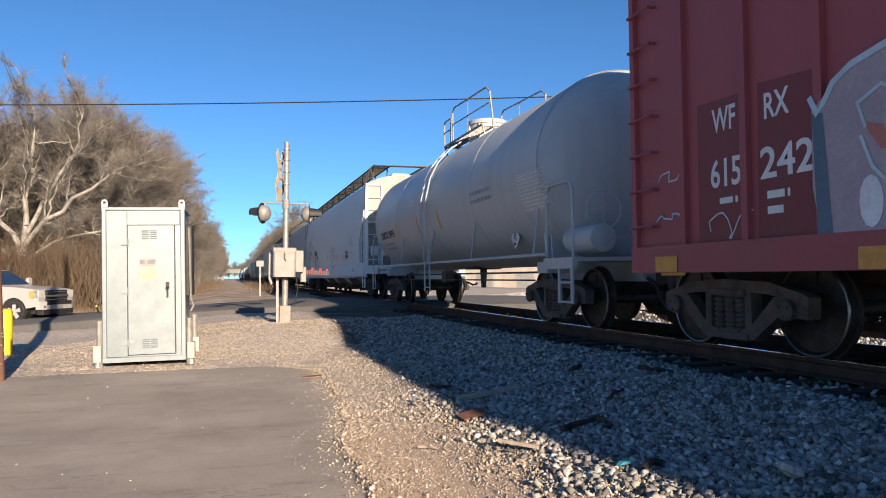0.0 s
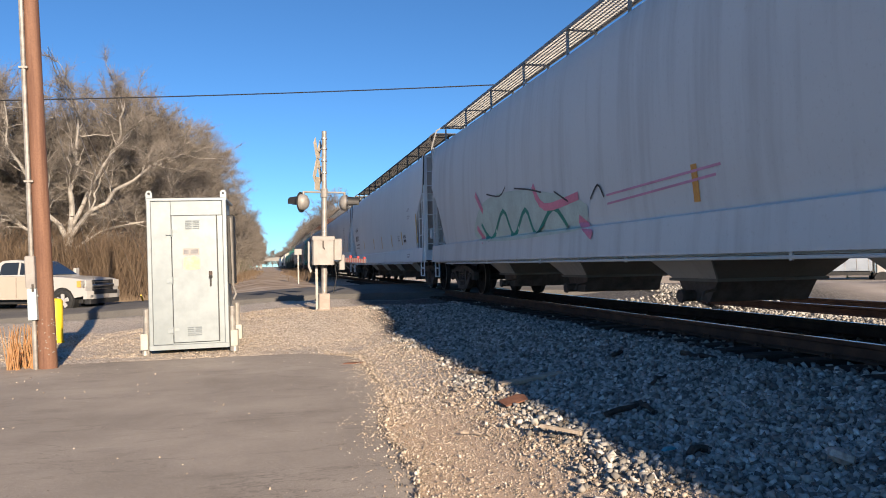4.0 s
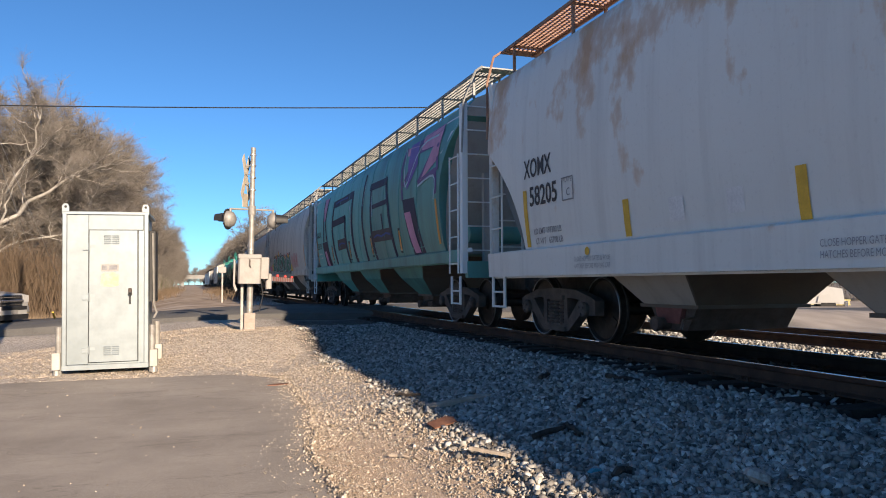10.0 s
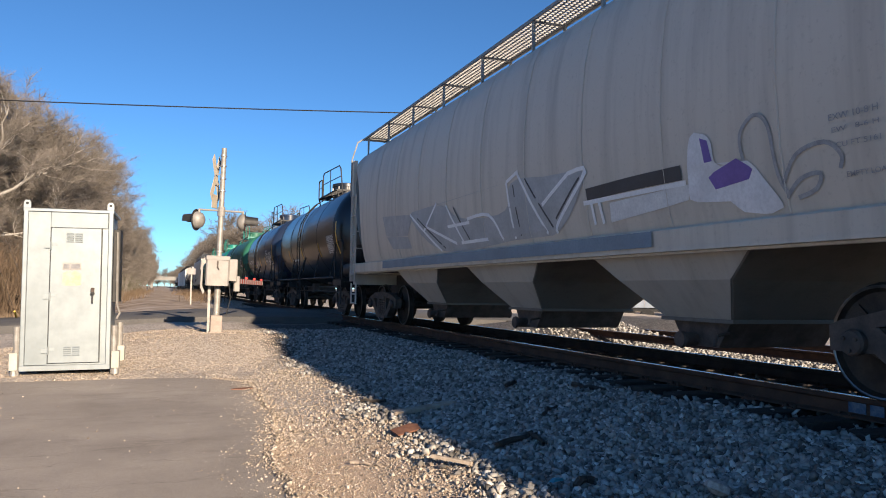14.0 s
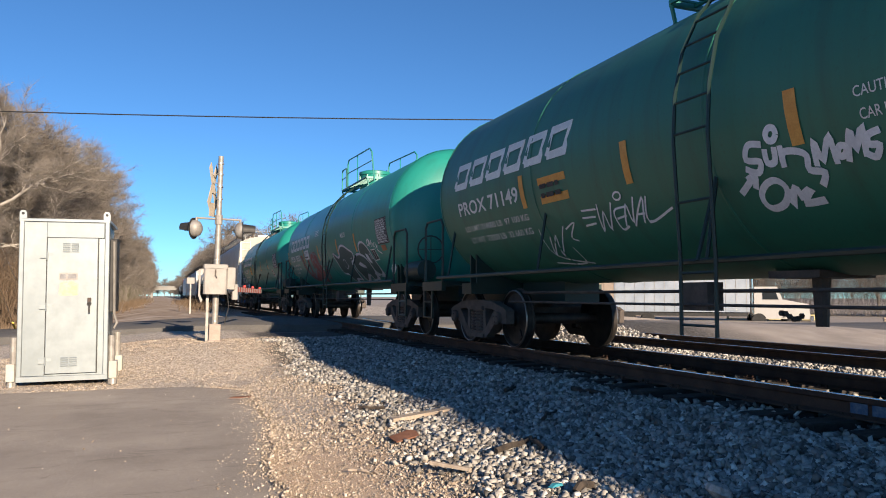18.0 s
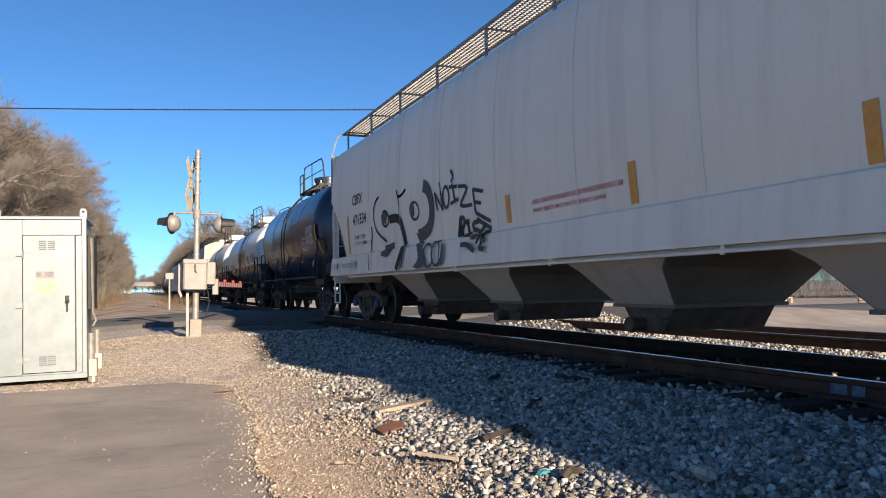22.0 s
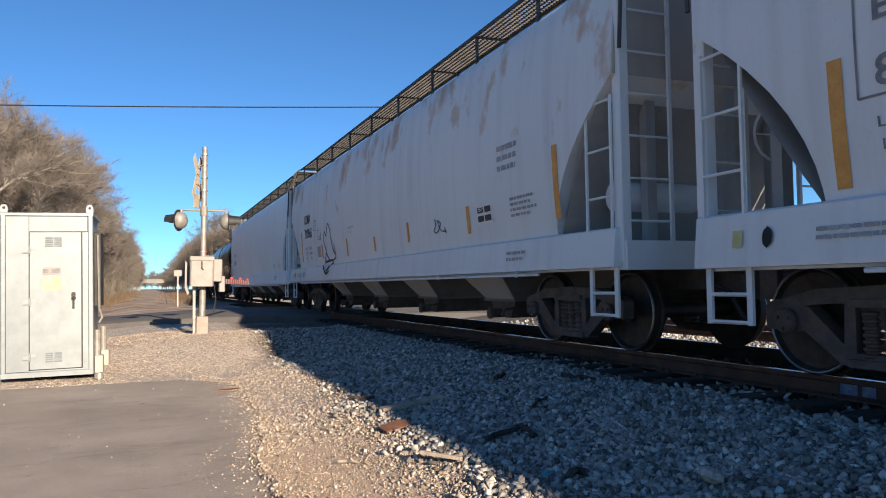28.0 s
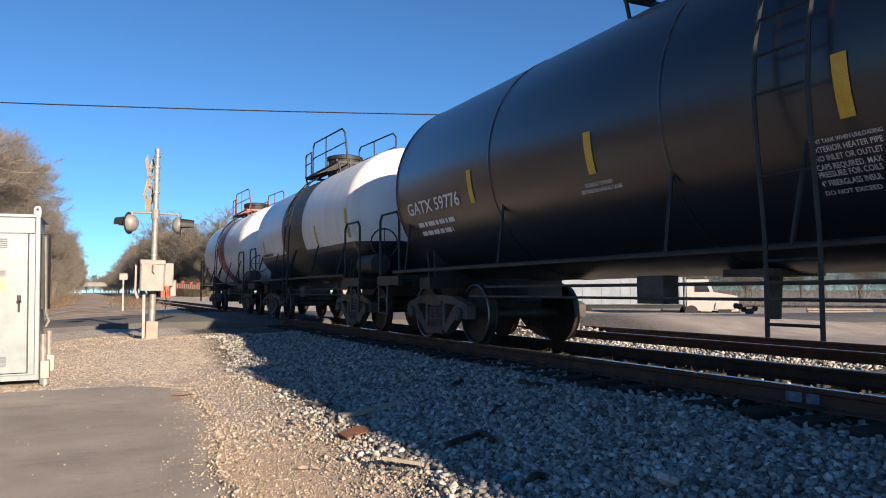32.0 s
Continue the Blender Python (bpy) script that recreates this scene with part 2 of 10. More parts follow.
M_IRON_BROWN = surface("dusty truck iron", (0.068, 0.050, 0.042), (0.14, 0.103, 0.086), 5, 0.8, 0.1, 60, 0.3)
M_WHEEL = surface("wheel steel", (0.028, 0.024, 0.022), (0.065, 0.054, 0.046), 6, 0.6, 0.5, 70, 0.2)
M_TREAD = surface("worn wheel rim", (0.20, 0.195, 0.19), (0.34, 0.33, 0.32), 9, 0.35, 1.0, 80, 0.1)
M_YELLOW = surface("yellow reflector strip", (0.62, 0.36, 0.03), (0.75, 0.45, 0.05), 9, 0.5, 0, 60)
M_ORANGE = surface("faded orange reflector strip", (0.62, 0.27, 0.05), (0.72, 0.36, 0.08), 9, 0.5, 0, 60)
M_WHITE_L = surface("white lettering", (0.68, 0.68, 0.66), (0.8, 0.8, 0.78), 9, 0.6, 0, 60)
M_BLACK_L = surface("black lettering", (0.02, 0.02, 0.022), (0.045, 0.045, 0.05), 9, 0.6, 0, 60)
M_GREY_L = surface("faded grey lettering", (0.16, 0.16, 0.17), (0.26, 0.26, 0.27), 9, 0.6, 0, 60)
M_RED_L = surface("red lettering", (0.45, 0.04, 0.04), (0.55, 0.07, 0.06), 9, 0.6, 0, 60)
M_ALU = surface("brushed aluminium", (0.225, 0.258, 0.270), (0.300, 0.336, 0.350), 0.9, 0.42, 0.30, 5, 0.04, 0.002, (1, 1, 0.3))
M_ALU_D = surface("weathered aluminium", (0.34, 0.33, 0.31), (0.46, 0.45, 0.42), 3, 0.45, 0.7, 40, 0.15)
M_GALV = surface("galvanised steel", (0.24, 0.225, 0.205), (0.36, 0.345, 0.32), 8, 0.55, 0.3, 60, 0.1)
M_GREY_BOX = surface("grey painted case", (0.25, 0.235, 0.22), (0.32, 0.30, 0.28), 5, 0.55, 0.0, 50, 0.1)
M_CREAM = surface("cream painted metal", (0.40, 0.38, 0.33), (0.50, 0.47, 0.42), 4, 0.6, 0, 50)
M_BLACK = surface("flat black paint", (0.012, 0.012, 0.013), (0.03, 0.03, 0.03), 6, 0.6, 0, 60)
M_PLASTIC = surface("black rubber", (0.012, 0.012, 0.012), (0.03, 0.03, 0.03), 8, 0.8, 0, 90)
M_BOLLARD = surface("yellow bollard paint", (0.72, 0.50, 0.02), (0.85, 0.60, 0.03), 5, 0.55, 0, 50)
M_POLE = surface("treated pole wood", (0.13, 0.062, 0.04), (0.23, 0.12, 0.075), 2.0, 0.85, 0, 40, 0.5, 0.01, (6, 6, 0.35))
M_BARK = surface("grey bark", (0.15, 0.132, 0.115), (0.30, 0.27, 0.238), 1.5, 0.95, 0, 25, 0.5, 0.02)
M_BARK_PALE = surface("pale sycamore bark", (0.22, 0.20, 0.172), (0.46, 0.425, 0.375), 1.2, 0.9, 0, 18, 0.4, 0.02)
M_TWIG = surface("bare twigs", (0.118, 0.100, 0.084), (0.232, 0.205, 0.176), 0.6, 0.95, 0, 15, 0.2)
M_TWIG_RED = surface("reddish brush", (0.105, 0.072, 0.046), (0.19, 0.135, 0.087), 0.5, 0.95, 0, 15, 0.2)
M_EVERGREEN = surface("dull evergreen leaves", (0.05, 0.055, 0.022), (0.11, 0.10, 0.045), 0.5, 0.9, 0, 15, 0.2)
M_DRYGRASS = surface("dry grass", (0.14, 0.10, 0.065), (0.22, 0.165, 0.105), 0.6, 0.95, 0, 20, 0.2)
M_RUSTPLATE = surface("rusted plate", (0.15, 0.062, 0.036), (0.26, 0.12, 0.07), 6, 0.9, 0.1, 60, 0.4)
M_OLDWOOD = surface("weathered board", (0.30, 0.24, 0.18), (0.46, 0.38, 0.30), 3, 0.9, 0, 40, 0.4, 0.006, (4, 1, 1))


def stone_material(name, c1, c2, c3):
    m, nt, b = nodes_of(name)
    g = nt.nodes.new("ShaderNodeNewGeometry")
    col = ramp(nt, g.outputs["Random Per Island"], [(0.0, tuple(x * 0.30 for x in c1)), (0.24, c1), (0.52, tuple(x * 0.86 for x in c2)), (0.84, tuple(x * 1.1 for x in c2)), (1.0, c3)])
    n = noise_at(nt, 30, 4, shift=False)
    col = blend(nt, ramp(nt, n, [(0.35, (0.5,) * 3), (0.65, (0, 0, 0))]), col, tuple(x * 0.6 for x in c2))
    nt.links.new(col, b.inputs["Base Color"])
    b.inputs["Roughness"].default_value = 0.9
    bump(nt, b, n, 0.5, 0.006)
    return m


M_STONE = stone_material("granite ballast stones", (0.175, 0.16, 0.145), (0.43, 0.405, 0.365), (0.76, 0.73, 0.675))
M_STONE_TAN = stone_material("tan crushed gravel", (0.28, 0.222, 0.168), (0.52, 0.432, 0.342), (0.78, 0.70, 0.60))
M_STONE_ONE = surface("granite stone", (0.24, 0.22, 0.20), (0.50, 0.47, 0.43), 14, 0.9, 0, 60, 0.5, 0.004)


def ground_material():
    """Crushed stone, sandy fine gravel, dry grass and dirt, blended by place."""
    m, nt, b = nodes_of("ground gravel and dirt")
    g = nt.nodes.new("ShaderNodeNewGeometry")
    vor = nt.nodes.new("ShaderNodeTexVoronoi")
    vor.inputs["Scale"].default_value = 38
    nt.links.new(g.outputs["Position"], vor.inputs["Vector"])
    cell = nt.nodes.new("ShaderNodeSeparateXYZ")
    nt.links.new(vor.outputs["Color"], cell.inputs[0])
    gravel = ramp(nt, cell.outputs[0], [(0.0, (0.21, 0.172, 0.138)), (0.5, (0.44, 0.378, 0.312)), (1.0, (0.68, 0.605, 0.52))])

    def wide(scale, detail=5):
        n = nt.nodes.new("ShaderNodeTexNoise")
        n.inputs["Scale"].default_value = scale
        n.inputs["Detail"].default_value = detail
        nt.links.new(g.outputs["Position"], n.inputs["Vector"])
        return n.outputs["Fac"]

    sand = ramp(nt, wide(150, 4), [(0.34, (0.30, 0.20, 0.125)), (0.5, (0.56, 0.41, 0.285)), (0.68, (0.74, 0.58, 0.43))])
    grass = ramp(nt, wide(2.2), [(0.3, (0.15, 0.105, 0.065)), (0.5, (0.25, 0.185, 0.12)), (0.7, (0.14, 0.115, 0.06))])
    sep = nt.nodes.new("ShaderNodeSeparateXYZ")
    nt.links.new(g.outputs["Position"], sep.inputs[0])

    def span(sock, a, c):
        r = nt.nodes.new("ShaderNodeMapRange")
        r.inputs[1].default_value, r.inputs[2].default_value = a, c
        nt.links.new(sock, r.inputs[0])
        return r.outputs[0]

    def times(a, c):
        r = nt.nodes.new("ShaderNodeMath")
        r.operation = "MULTIPLY"
        nt.links.new(a, r.inputs[0])
        nt.links.new(c, r.inputs[1])
        return r.outputs[0]

    wob = nt.nodes.new("ShaderNodeMath")
    wob.operation = "MULTIPLY_ADD"
    wob.inputs[1].default_value = 1.6
    nt.links.new(wide(0.9), wob.inputs[0])
    nt.links.new(sep.outputs[0], wob.inputs[2])
    near = times(times(span(wob.outputs[0], 3.25, 2.75), span(wob.outputs[0], 0.8, 1.4)), span(sep.outputs[1], 9.5, 7.0))
    # dark of the gaps between ballast stones, put into the bed's colour
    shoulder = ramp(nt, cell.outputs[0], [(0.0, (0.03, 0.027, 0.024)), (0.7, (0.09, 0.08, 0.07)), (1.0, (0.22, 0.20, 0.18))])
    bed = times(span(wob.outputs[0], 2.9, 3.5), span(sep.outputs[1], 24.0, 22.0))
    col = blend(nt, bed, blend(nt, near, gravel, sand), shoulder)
    far_y = span(sep.outputs[1], 29.5, 31.5)
    left = span(sep.outputs[0], -2.6, -4.6)
    col = blend(nt, times(far_y, left), col, grass)
    worn = ramp(nt, wide(0.8, 7), [(0.32, (0.17, 0.115, 0.078)), (0.48, (0.33, 0.255, 0.195)), (0.66, (0.46, 0.38, 0.31))])
    col = blend(nt, times(times(far_y, span(wob.outputs[0], 4.6, 3.2)), span(sep.outputs[0], -4.2, -2.4)), col, worn)
    lot = span(sep.outputs[0], 13.5, 15.5)
    dirt = ramp(nt, wide(1.1), [(0.3, (0.26, 0.225, 0.195)), (0.7, (0.38, 0.33, 0.285))])
    col = blend(nt, lot, col, dirt)
    nt.links.new(col, b.inputs["Base Color"])
    b.inputs["Roughness"].default_value = 0.95
    bump(nt, b, wide(110, 4), 0.8, 0.012)
    return m


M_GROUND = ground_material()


# ---- ground, road and track ----
def step(a, b, x):
    t = min(1.0, max(0.0, (x - a) / (b - a)))
    return t * t * (3 - 2 * t)


def road_uv(x, y):
    d = Vector((x, y)) - ROAD_C
    return d.dot(ROAD_U), d.dot(ROAD_V)


def road_z(u):
    if u < 0:
        return 0.70 - 0.56 * step(-2.5, -15, u) - 0.25 * step(-13, -40, u)
    return 0.70 - 0.35 * step(2, 16, u)


def ground_z(x, y):
    d = abs(x - TRACK_X)
    ballast = 0.485 - 0.365 * step(0, 1, (d - 1.2) / 2.5) * 1.0 - 0.12 * step(3.6, 4.6, d)
    mound = 0.47 * step(14.0, 18.0, y) * step(-4.5, 0.6, x)
    if y > 27:
        mound = 0.47 * step(-4.5, 0.6, x) + 0.25 * step(30, 60, y) * step(2.5, 0, x)
    low = -0.35 * step(-3, -20, x) * step(16, 30, y) + 0.35 * step(8, 13, x) - 0.9 * step(15, 34, x)
    z = max(ballast if d < 4.6 else -1, mound + low - 0.03)
    z += 0.03 * noise.noise((x * 0.9, y * 0.9, 0)) + 0.012 * noise.noise((x * 4, y * 4, 3))
    if y < 14:
        z = min(z, -0.035 + 0.6 * step(1.45, 3.4, x))
    u, v = road_uv(x, y)
    if abs(v) < ROAD_HALF + 0.25:
        z = min(z, road_z(u) - 0.22)
    elif abs(v) < ROAD_HALF + 2.5 and x < 2.5:
        z = z + (road_z(u) - 0.12 - z) * step(ROAD_HALF + 2.5, ROAD_HALF + 0.3, abs(v)) * 0.5
    return z


def spaced(*runs):
    out = []
    for a, b, s in runs:
        n = max(1, round((b - a) / s))
        out += [a + (b - a) * k / n for k in range(n)]
    return out + [runs[-1][1]]


def grid_mesh(name, xs, ys, fz, material):
    v = [(x, y, fz(x, y)) for y in ys for x in xs]
    n = len(xs)
    f = [(j * n + i, j * n + i + 1, (j + 1) * n + i + 1, (j + 1) * n + i) for j in range(len(ys) - 1) for i in range(n - 1)]
    me = bpy.data.meshes.new(name)
    me.from_pydata(v, [], f)
    me.materials.append(material)
    me.polygons.foreach_set("use_smooth", [True] * len(f))
    return me


GX = spaced((-2500, -300, 500), (-300, -60, 30), (-60, -12, 3), (-12, 0, 0.6), (0, 9, 0.22), (9, 16, 0.6), (16, 60, 4), (60, 300, 30), (300, 2500, 500))
GY = spaced((-2500, -100, 500), (-100, -10, 10), (-10, 0, 1.0), (0, 12, 0.35), (12, 34, 0.4), (34, 80, 2), (80, 400, 20), (400, 2500, 300))
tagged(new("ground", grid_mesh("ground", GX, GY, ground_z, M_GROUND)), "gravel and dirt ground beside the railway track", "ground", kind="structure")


def drive_edge(y):
    return 0.90 + 0.50 * step(5.2, 11, y) + 0.13 * noise.noise((y * 0.8, 2.2, 0)) + 0.07 * noise.noise((y * 3, 5, 0)) + 0.04 * noise.noise((y * 9, 5, 0)) - 1.0 * step(12.2, 13.6, y) ** 2


def build_driveway():
    s = Shape()
    ys = spaced((-30, 2, 2), (2, 13.35, 0.1))
    rows = []
    for y in ys:
        e = drive_edge(y)
        rows.append([(-30, y, 0.0), (-8, y, 0.0), (e - 0.25, y, 0.004), (e - 0.05, y, -0.002), (e + 0.03, y, -0.03), (e + 0.05, y, -0.09)])
    n = 6
    back = [(x, 13.35 + 0.05 * noise.noise((x * 3, 1, 0)) - (0.12 * max(0, -x - 2.5) if x > -8 else 0.66), -0.09) for x, _, _ in rows[-1]]
    rows.append([(p[0], b[1], p[2] if p[2] > -0.03 else -0.05) for p, b in zip(rows[-1], back)])
    rows.append([(p[0], b[1] + 0.03, -0.09) for p, b in zip(rows[-2], back)])
    s.add([p for r in rows for p in r], [(j * n + i, j * n + i + 1, (j + 1) * n + i + 1, (j + 1) * n + i) for j in range(len(rows) - 1) for i in range(n - 1)])
    tagged(part("driveway", s, M_ASPHALT, smooth=40), "worn grey asphalt driveway with a crumbling edge", "driveway", kind="structure")


build_driveway()


def build_road():
    s = Shape()
    us = spaced((-90, -20, 5), (-20, 12, 0.8), (12, 90, 6))
    rings = []
    for u in us:
        z = road_z(u)
        ring = []
        for v, dz in ((-ROAD_HALF - 0.06, -0.5), (-ROAD_HALF - 0.02, -0.05), (-ROAD_HALF + 0.1, 0.0), (0, 0.04), (ROAD_HALF - 0.1, 0), (ROAD_HALF + 0.02, -0.05), (ROAD_HALF + 0.06, -0.5)):
            w = v + 0.07 * noise.noise((u * 1.1, v, 0))
            p = ROAD_C + ROAD_U * u + ROAD_V * w
            ring.append((p.x, p.y, z + dz))
        rings.append(ring)
    s.loft(rings)
    tagged(part("road", s, M_ROAD, smooth=40), "grey asphalt road rising to the level crossing", "road", kind="structure")


build_road()

RAIL = [(-0.075, 0), (0.075, 0), (0.07, 0.012), (0.012, 0.03), (0.010, 0.115), (0.036, 0.132), (0.036, 0.165), (0.028, 0.171), (-0.028, 0.171), (-0.036, 0.165), (-0.036, 0.132), (-0.010, 0.115), (-0.012, 0.03), (-0.07, 0.012)]


def build_track(name, label, cx, top, y0, y1, ties, sunk=0.0):
    base = tagged(hollow(name, (cx, 0, top)), label, "railway track", kind="structure")
    for side in (-1, 1):
        s = Shape().ext([(u + side * 0.7525, v - 0.172) for u, v in RAIL], "y", y0, y1)
        rail = part("rail", s, M_STEEL_RUST, base, smooth=30)
        part("rail_head", Shape().box(side * 0.7525 - 0.026, side * 0.7525 + 0.026, y0, y1, -0.002, 0.0015), M_SHINE, rail, "polished running surface")
    rng = random.Random(5)
    meshes = []
    for k in range(4):
        s = Shape()
        w, e = 0.115 + 0.008 * rng.random(), 1.28 + 0.05 * rng.random()
        s.slab(-e, e, -w, w, -0.36, -0.172 - 0.006 * rng.random(), 0.012)
        meshes.append(s.mesh("tie", M_TIE))
    plate = Shape().box(-0.10, 0.10, -0.085, 0.085, -0.176, -0.162)
    for x in (-0.07, 0.07):
        plate.box(x - 0.011, x + 0.011, -0.06, -0.035, -0.165, -0.135).box(x - 0.011, x + 0.011, 0.035, 0.06, -0.165, -0.135)
    plate = plate.mesh("tie_plate", M_STEEL_RUST)
    for k in range(ties):
        t = part("tie", meshes[k % 4], None, base, at=(0.03 * rng.uniform(-1, 1), 1.0 + 0.52 * k, -0.012 * rng.random() - sunk))
        t.rotation_euler[2] = 0.02 * rng.uniform(-1, 1)
        if k < 40 and name == "track_main":
            for side in (-1, 1):
                part("tie_plate", plate, None, t, at=(side * 0.7525, 0, 0))
    return base


track_main = build_track("track_main", "main railway track on wooden ties in grey ballast", TRACK_X, RAIL_Z, -80, 900, 90)
build_track("track_siding", "rusty siding track beside the main line", 11.2, 0.60, -80, 120, 40, 0.20)


# ---- stones ----
def pebble(rng):
    """A cheap angular stone: a crushed block with uneven corners."""
    a, c, h = 0.62, rng.uniform(0.38, 0.52), rng.uniform(0.22, 0.38)
    v = []
    for z in (-1, 1):
        t = rng.uniform(0.45, 0.95) if z > 0 else 1.0
        for x, y in ((-1, -1), (1, -1), (1, 1), (-1, 1)):
            v.append((a * x * t * rng.uniform(0.6, 1.12), c * y * t * rng.uniform(0.6, 1.12), h * z * rng.uniform(0.65, 1.1)))
    f = [(0, 2, 1), (0, 3, 2), (4, 5, 6), (4, 6, 7)]
    for k in range(4):
        m = (k + 1) % 4
        f += [(k, m, 4 + m), (k, 4 + m, 4 + k)]
    return np.array(v), np.array(f)


def turn_matrix(gen):
    q = gen.normal(size=4)
    w, x, y, z = q / np.linalg.norm(q)
    return np.array([[1 - 2 * (y * y + z * z), 2 * (x * y - z * w), 2 * (x * z + y * w)], [2 * (x * y + z * w), 1 - 2 * (x * x + z * z), 2 * (y * z - x * w)], [2 * (x * z - y * w), 2 * (y * z + x * w), 1 - 2 * (x * x + y * y)]])


def scatter(name, label, places, sizes, material, seed):
    """Many loose stones as one object."""
    rng, gen = random.Random(seed), np.random.default_rng(seed)
    kinds = [pebble(rng) for _ in range(16)]
    turned = [[(v @ turn_matrix(gen).T) for _ in range(24)] for v, _ in kinds]
    vs, fs, off = [], [], 0
    for (x, y, z), s in zip(places, sizes):
        k = rng.randrange(16)
        v = turned[k][rng.randrange(24)]
        vs.append(v * s + (x, y, z + rng.uniform(-0.25, 0.55) * s))
        fs.append(kinds[k][1] + off)
        off += len(v)
    vs, fs = np.concatenate(vs), np.concatenate(fs)
    me = bpy.data.meshes.new(name)
    me.vertices.add(len(vs))
    me.vertices.foreach_set("co", vs.ravel())
    me.loops.add(fs.size)
    me.loops.foreach_set("vertex_index", fs.ravel().astype(np.int32))
    me.polygons.add(len(fs))
    me.polygons.foreach_set("loop_start", np.arange(0, fs.size, 3, dtype=np.int32))
    me.update(calc_edges=True)
    me.materials.append(material)
    return tagged(new(name, me), label, "gravel", kind="stuff")


def build_stones():
    gen = np.random.default_rng(11)
    pts, sz = [], []

    def patch(x0, x1, y0, y1, per, smin, smax, keep):
        n = int((x1 - x0) * (y1 - y0) * per)
        for x, y, s, r in zip(gen.uniform(x0, x1, n), gen.uniform(y0, y1, n), gen.uniform(smin, smax, n), gen.random(n)):
            if r < keep(x, y):
                pts.append((x, y, ground_z(x, y)))
                sz.append(s)

    def slope(x, y):
        u, v = road_uv(x, y)
        if abs(v) < ROAD_HALF + 0.1:
            return 0
        return step(2.0, 3.0, x + 0.5 * noise.noise((x, y, 7)) - 0.25 * step(8, 12, y))

    def bank(x, y):
        u, v = road_uv(x, y)
        if abs(v) < ROAD_HALF + 0.1 or (y < 13.5 and x < drive_edge(y) + 0.03):
            return 0
        sandy = step(8.2, 6.8, y + 0.5 * noise.noise((x * 2, y, 4))) * step(2.15, 1.85, x + 0.25 * noise.noise((x, y * 1.5, 9)))
        return (0.5 + 0.5 * noise.noise((x * 0.7, y * 0.7, 1))) * (1 - 0.95 * sandy)

    patch(1.5, 4.75, 2.2, 9, 1900, 0.022, 0.066, slope)
    patch(1.5, 4.75, 9, 19, 950, 0.028, 0.072, slope)
    patch(4.7, 5.3, 2.2, 18, 260, 0.03, 0.07, lambda x, y: 0.75)
    patch(5.4, 6.8, 2.2, 18, 90, 0.04, 0.08, lambda x, y: 0.8)
    patch(7.0, 10.4, 2.2, 18, 60, 0.05, 0.09, lambda x, y: 0.8)
    patch(10.5, 11.9, 8, 24, 260, 0.04, 0.08, lambda x, y: 0.9)
    scatter("ballast", "loose grey and tan crushed granite ballast stones", pts, sz, M_STONE, 3)
    pts.clear()
    sz.clear()
    patch(1.0, 3.0, 2.2, 9, 700, 0.010, 0.036, bank)
    patch(0.9, 2.6, 2.2, 9, 900, 0.006, 0.020, lambda x, y: 1 if x > drive_edge(y) - 0.14 else 0)
    patch(0.8, 2.2, 3.4, 8.2, 1500, 0.005, 0.014, lambda x, y: 1 if x > drive_edge(y) - 0.22 * noise.noise((x * 3, y * 3, 2)) else 0)
    patch(-6.5, 3.4, 13.4, 20, 800, 0.008, 0.027, bank)
    patch(1.0, 3.2, 9, 13.5, 1500, 0.008, 0.027, bank)
    scatter("gravel", "tan crushed gravel and pebbles beside the asphalt", pts, sz, M_STONE_TAN, 5)
    pts, sz = [], []
    for x, y, s in zip(gen.uniform(-5, 1.0, 1100), gen.uniform(2.6, 13.2, 1100), 0.004 + 0.018 * gen.random(1100) ** 3):
        pts.append((x, y, 0.0))
        sz.append(s)
    for y, f, s, r in zip(gen.uniform(2.2, 13.2, 3600), gen.random(3600), gen.random(3600), gen.random(3600)):
        x = drive_edge(y) + 0.05 - (0.5 + 0.35 * noise.noise((y * 1.3, 8, 0))) * f ** 2.6
        pts.append((x, y, 0.0))
        sz.append(0.007 + 0.022 * s * s * (1.4 - f))
    scatter("loose_gravel", "pale bits of gravel strewn on the asphalt", pts, sz, M_STONE_TAN, 8)


build_stones()


# ---- signal case ----
def bars(shape, y, x0, x1, z0, z1, rows, seed, gap=0.35):
    """Lines of writing too small to read, as plain bars facing -y."""
    rng = random.Random(seed)
    h = (z1 - z0) / rows
    for r in range(rows):
        x = x0
        while x < x1 - 0.01:
            w = min(rng.uniform(0.6, 2.2) * h, x1 - x)
            shape.box(x, x + w, y - 0.002, y, z0 + r * h, z0 + r * h + h * (1 - gap))
            x += w + h * 0.35
    return shape


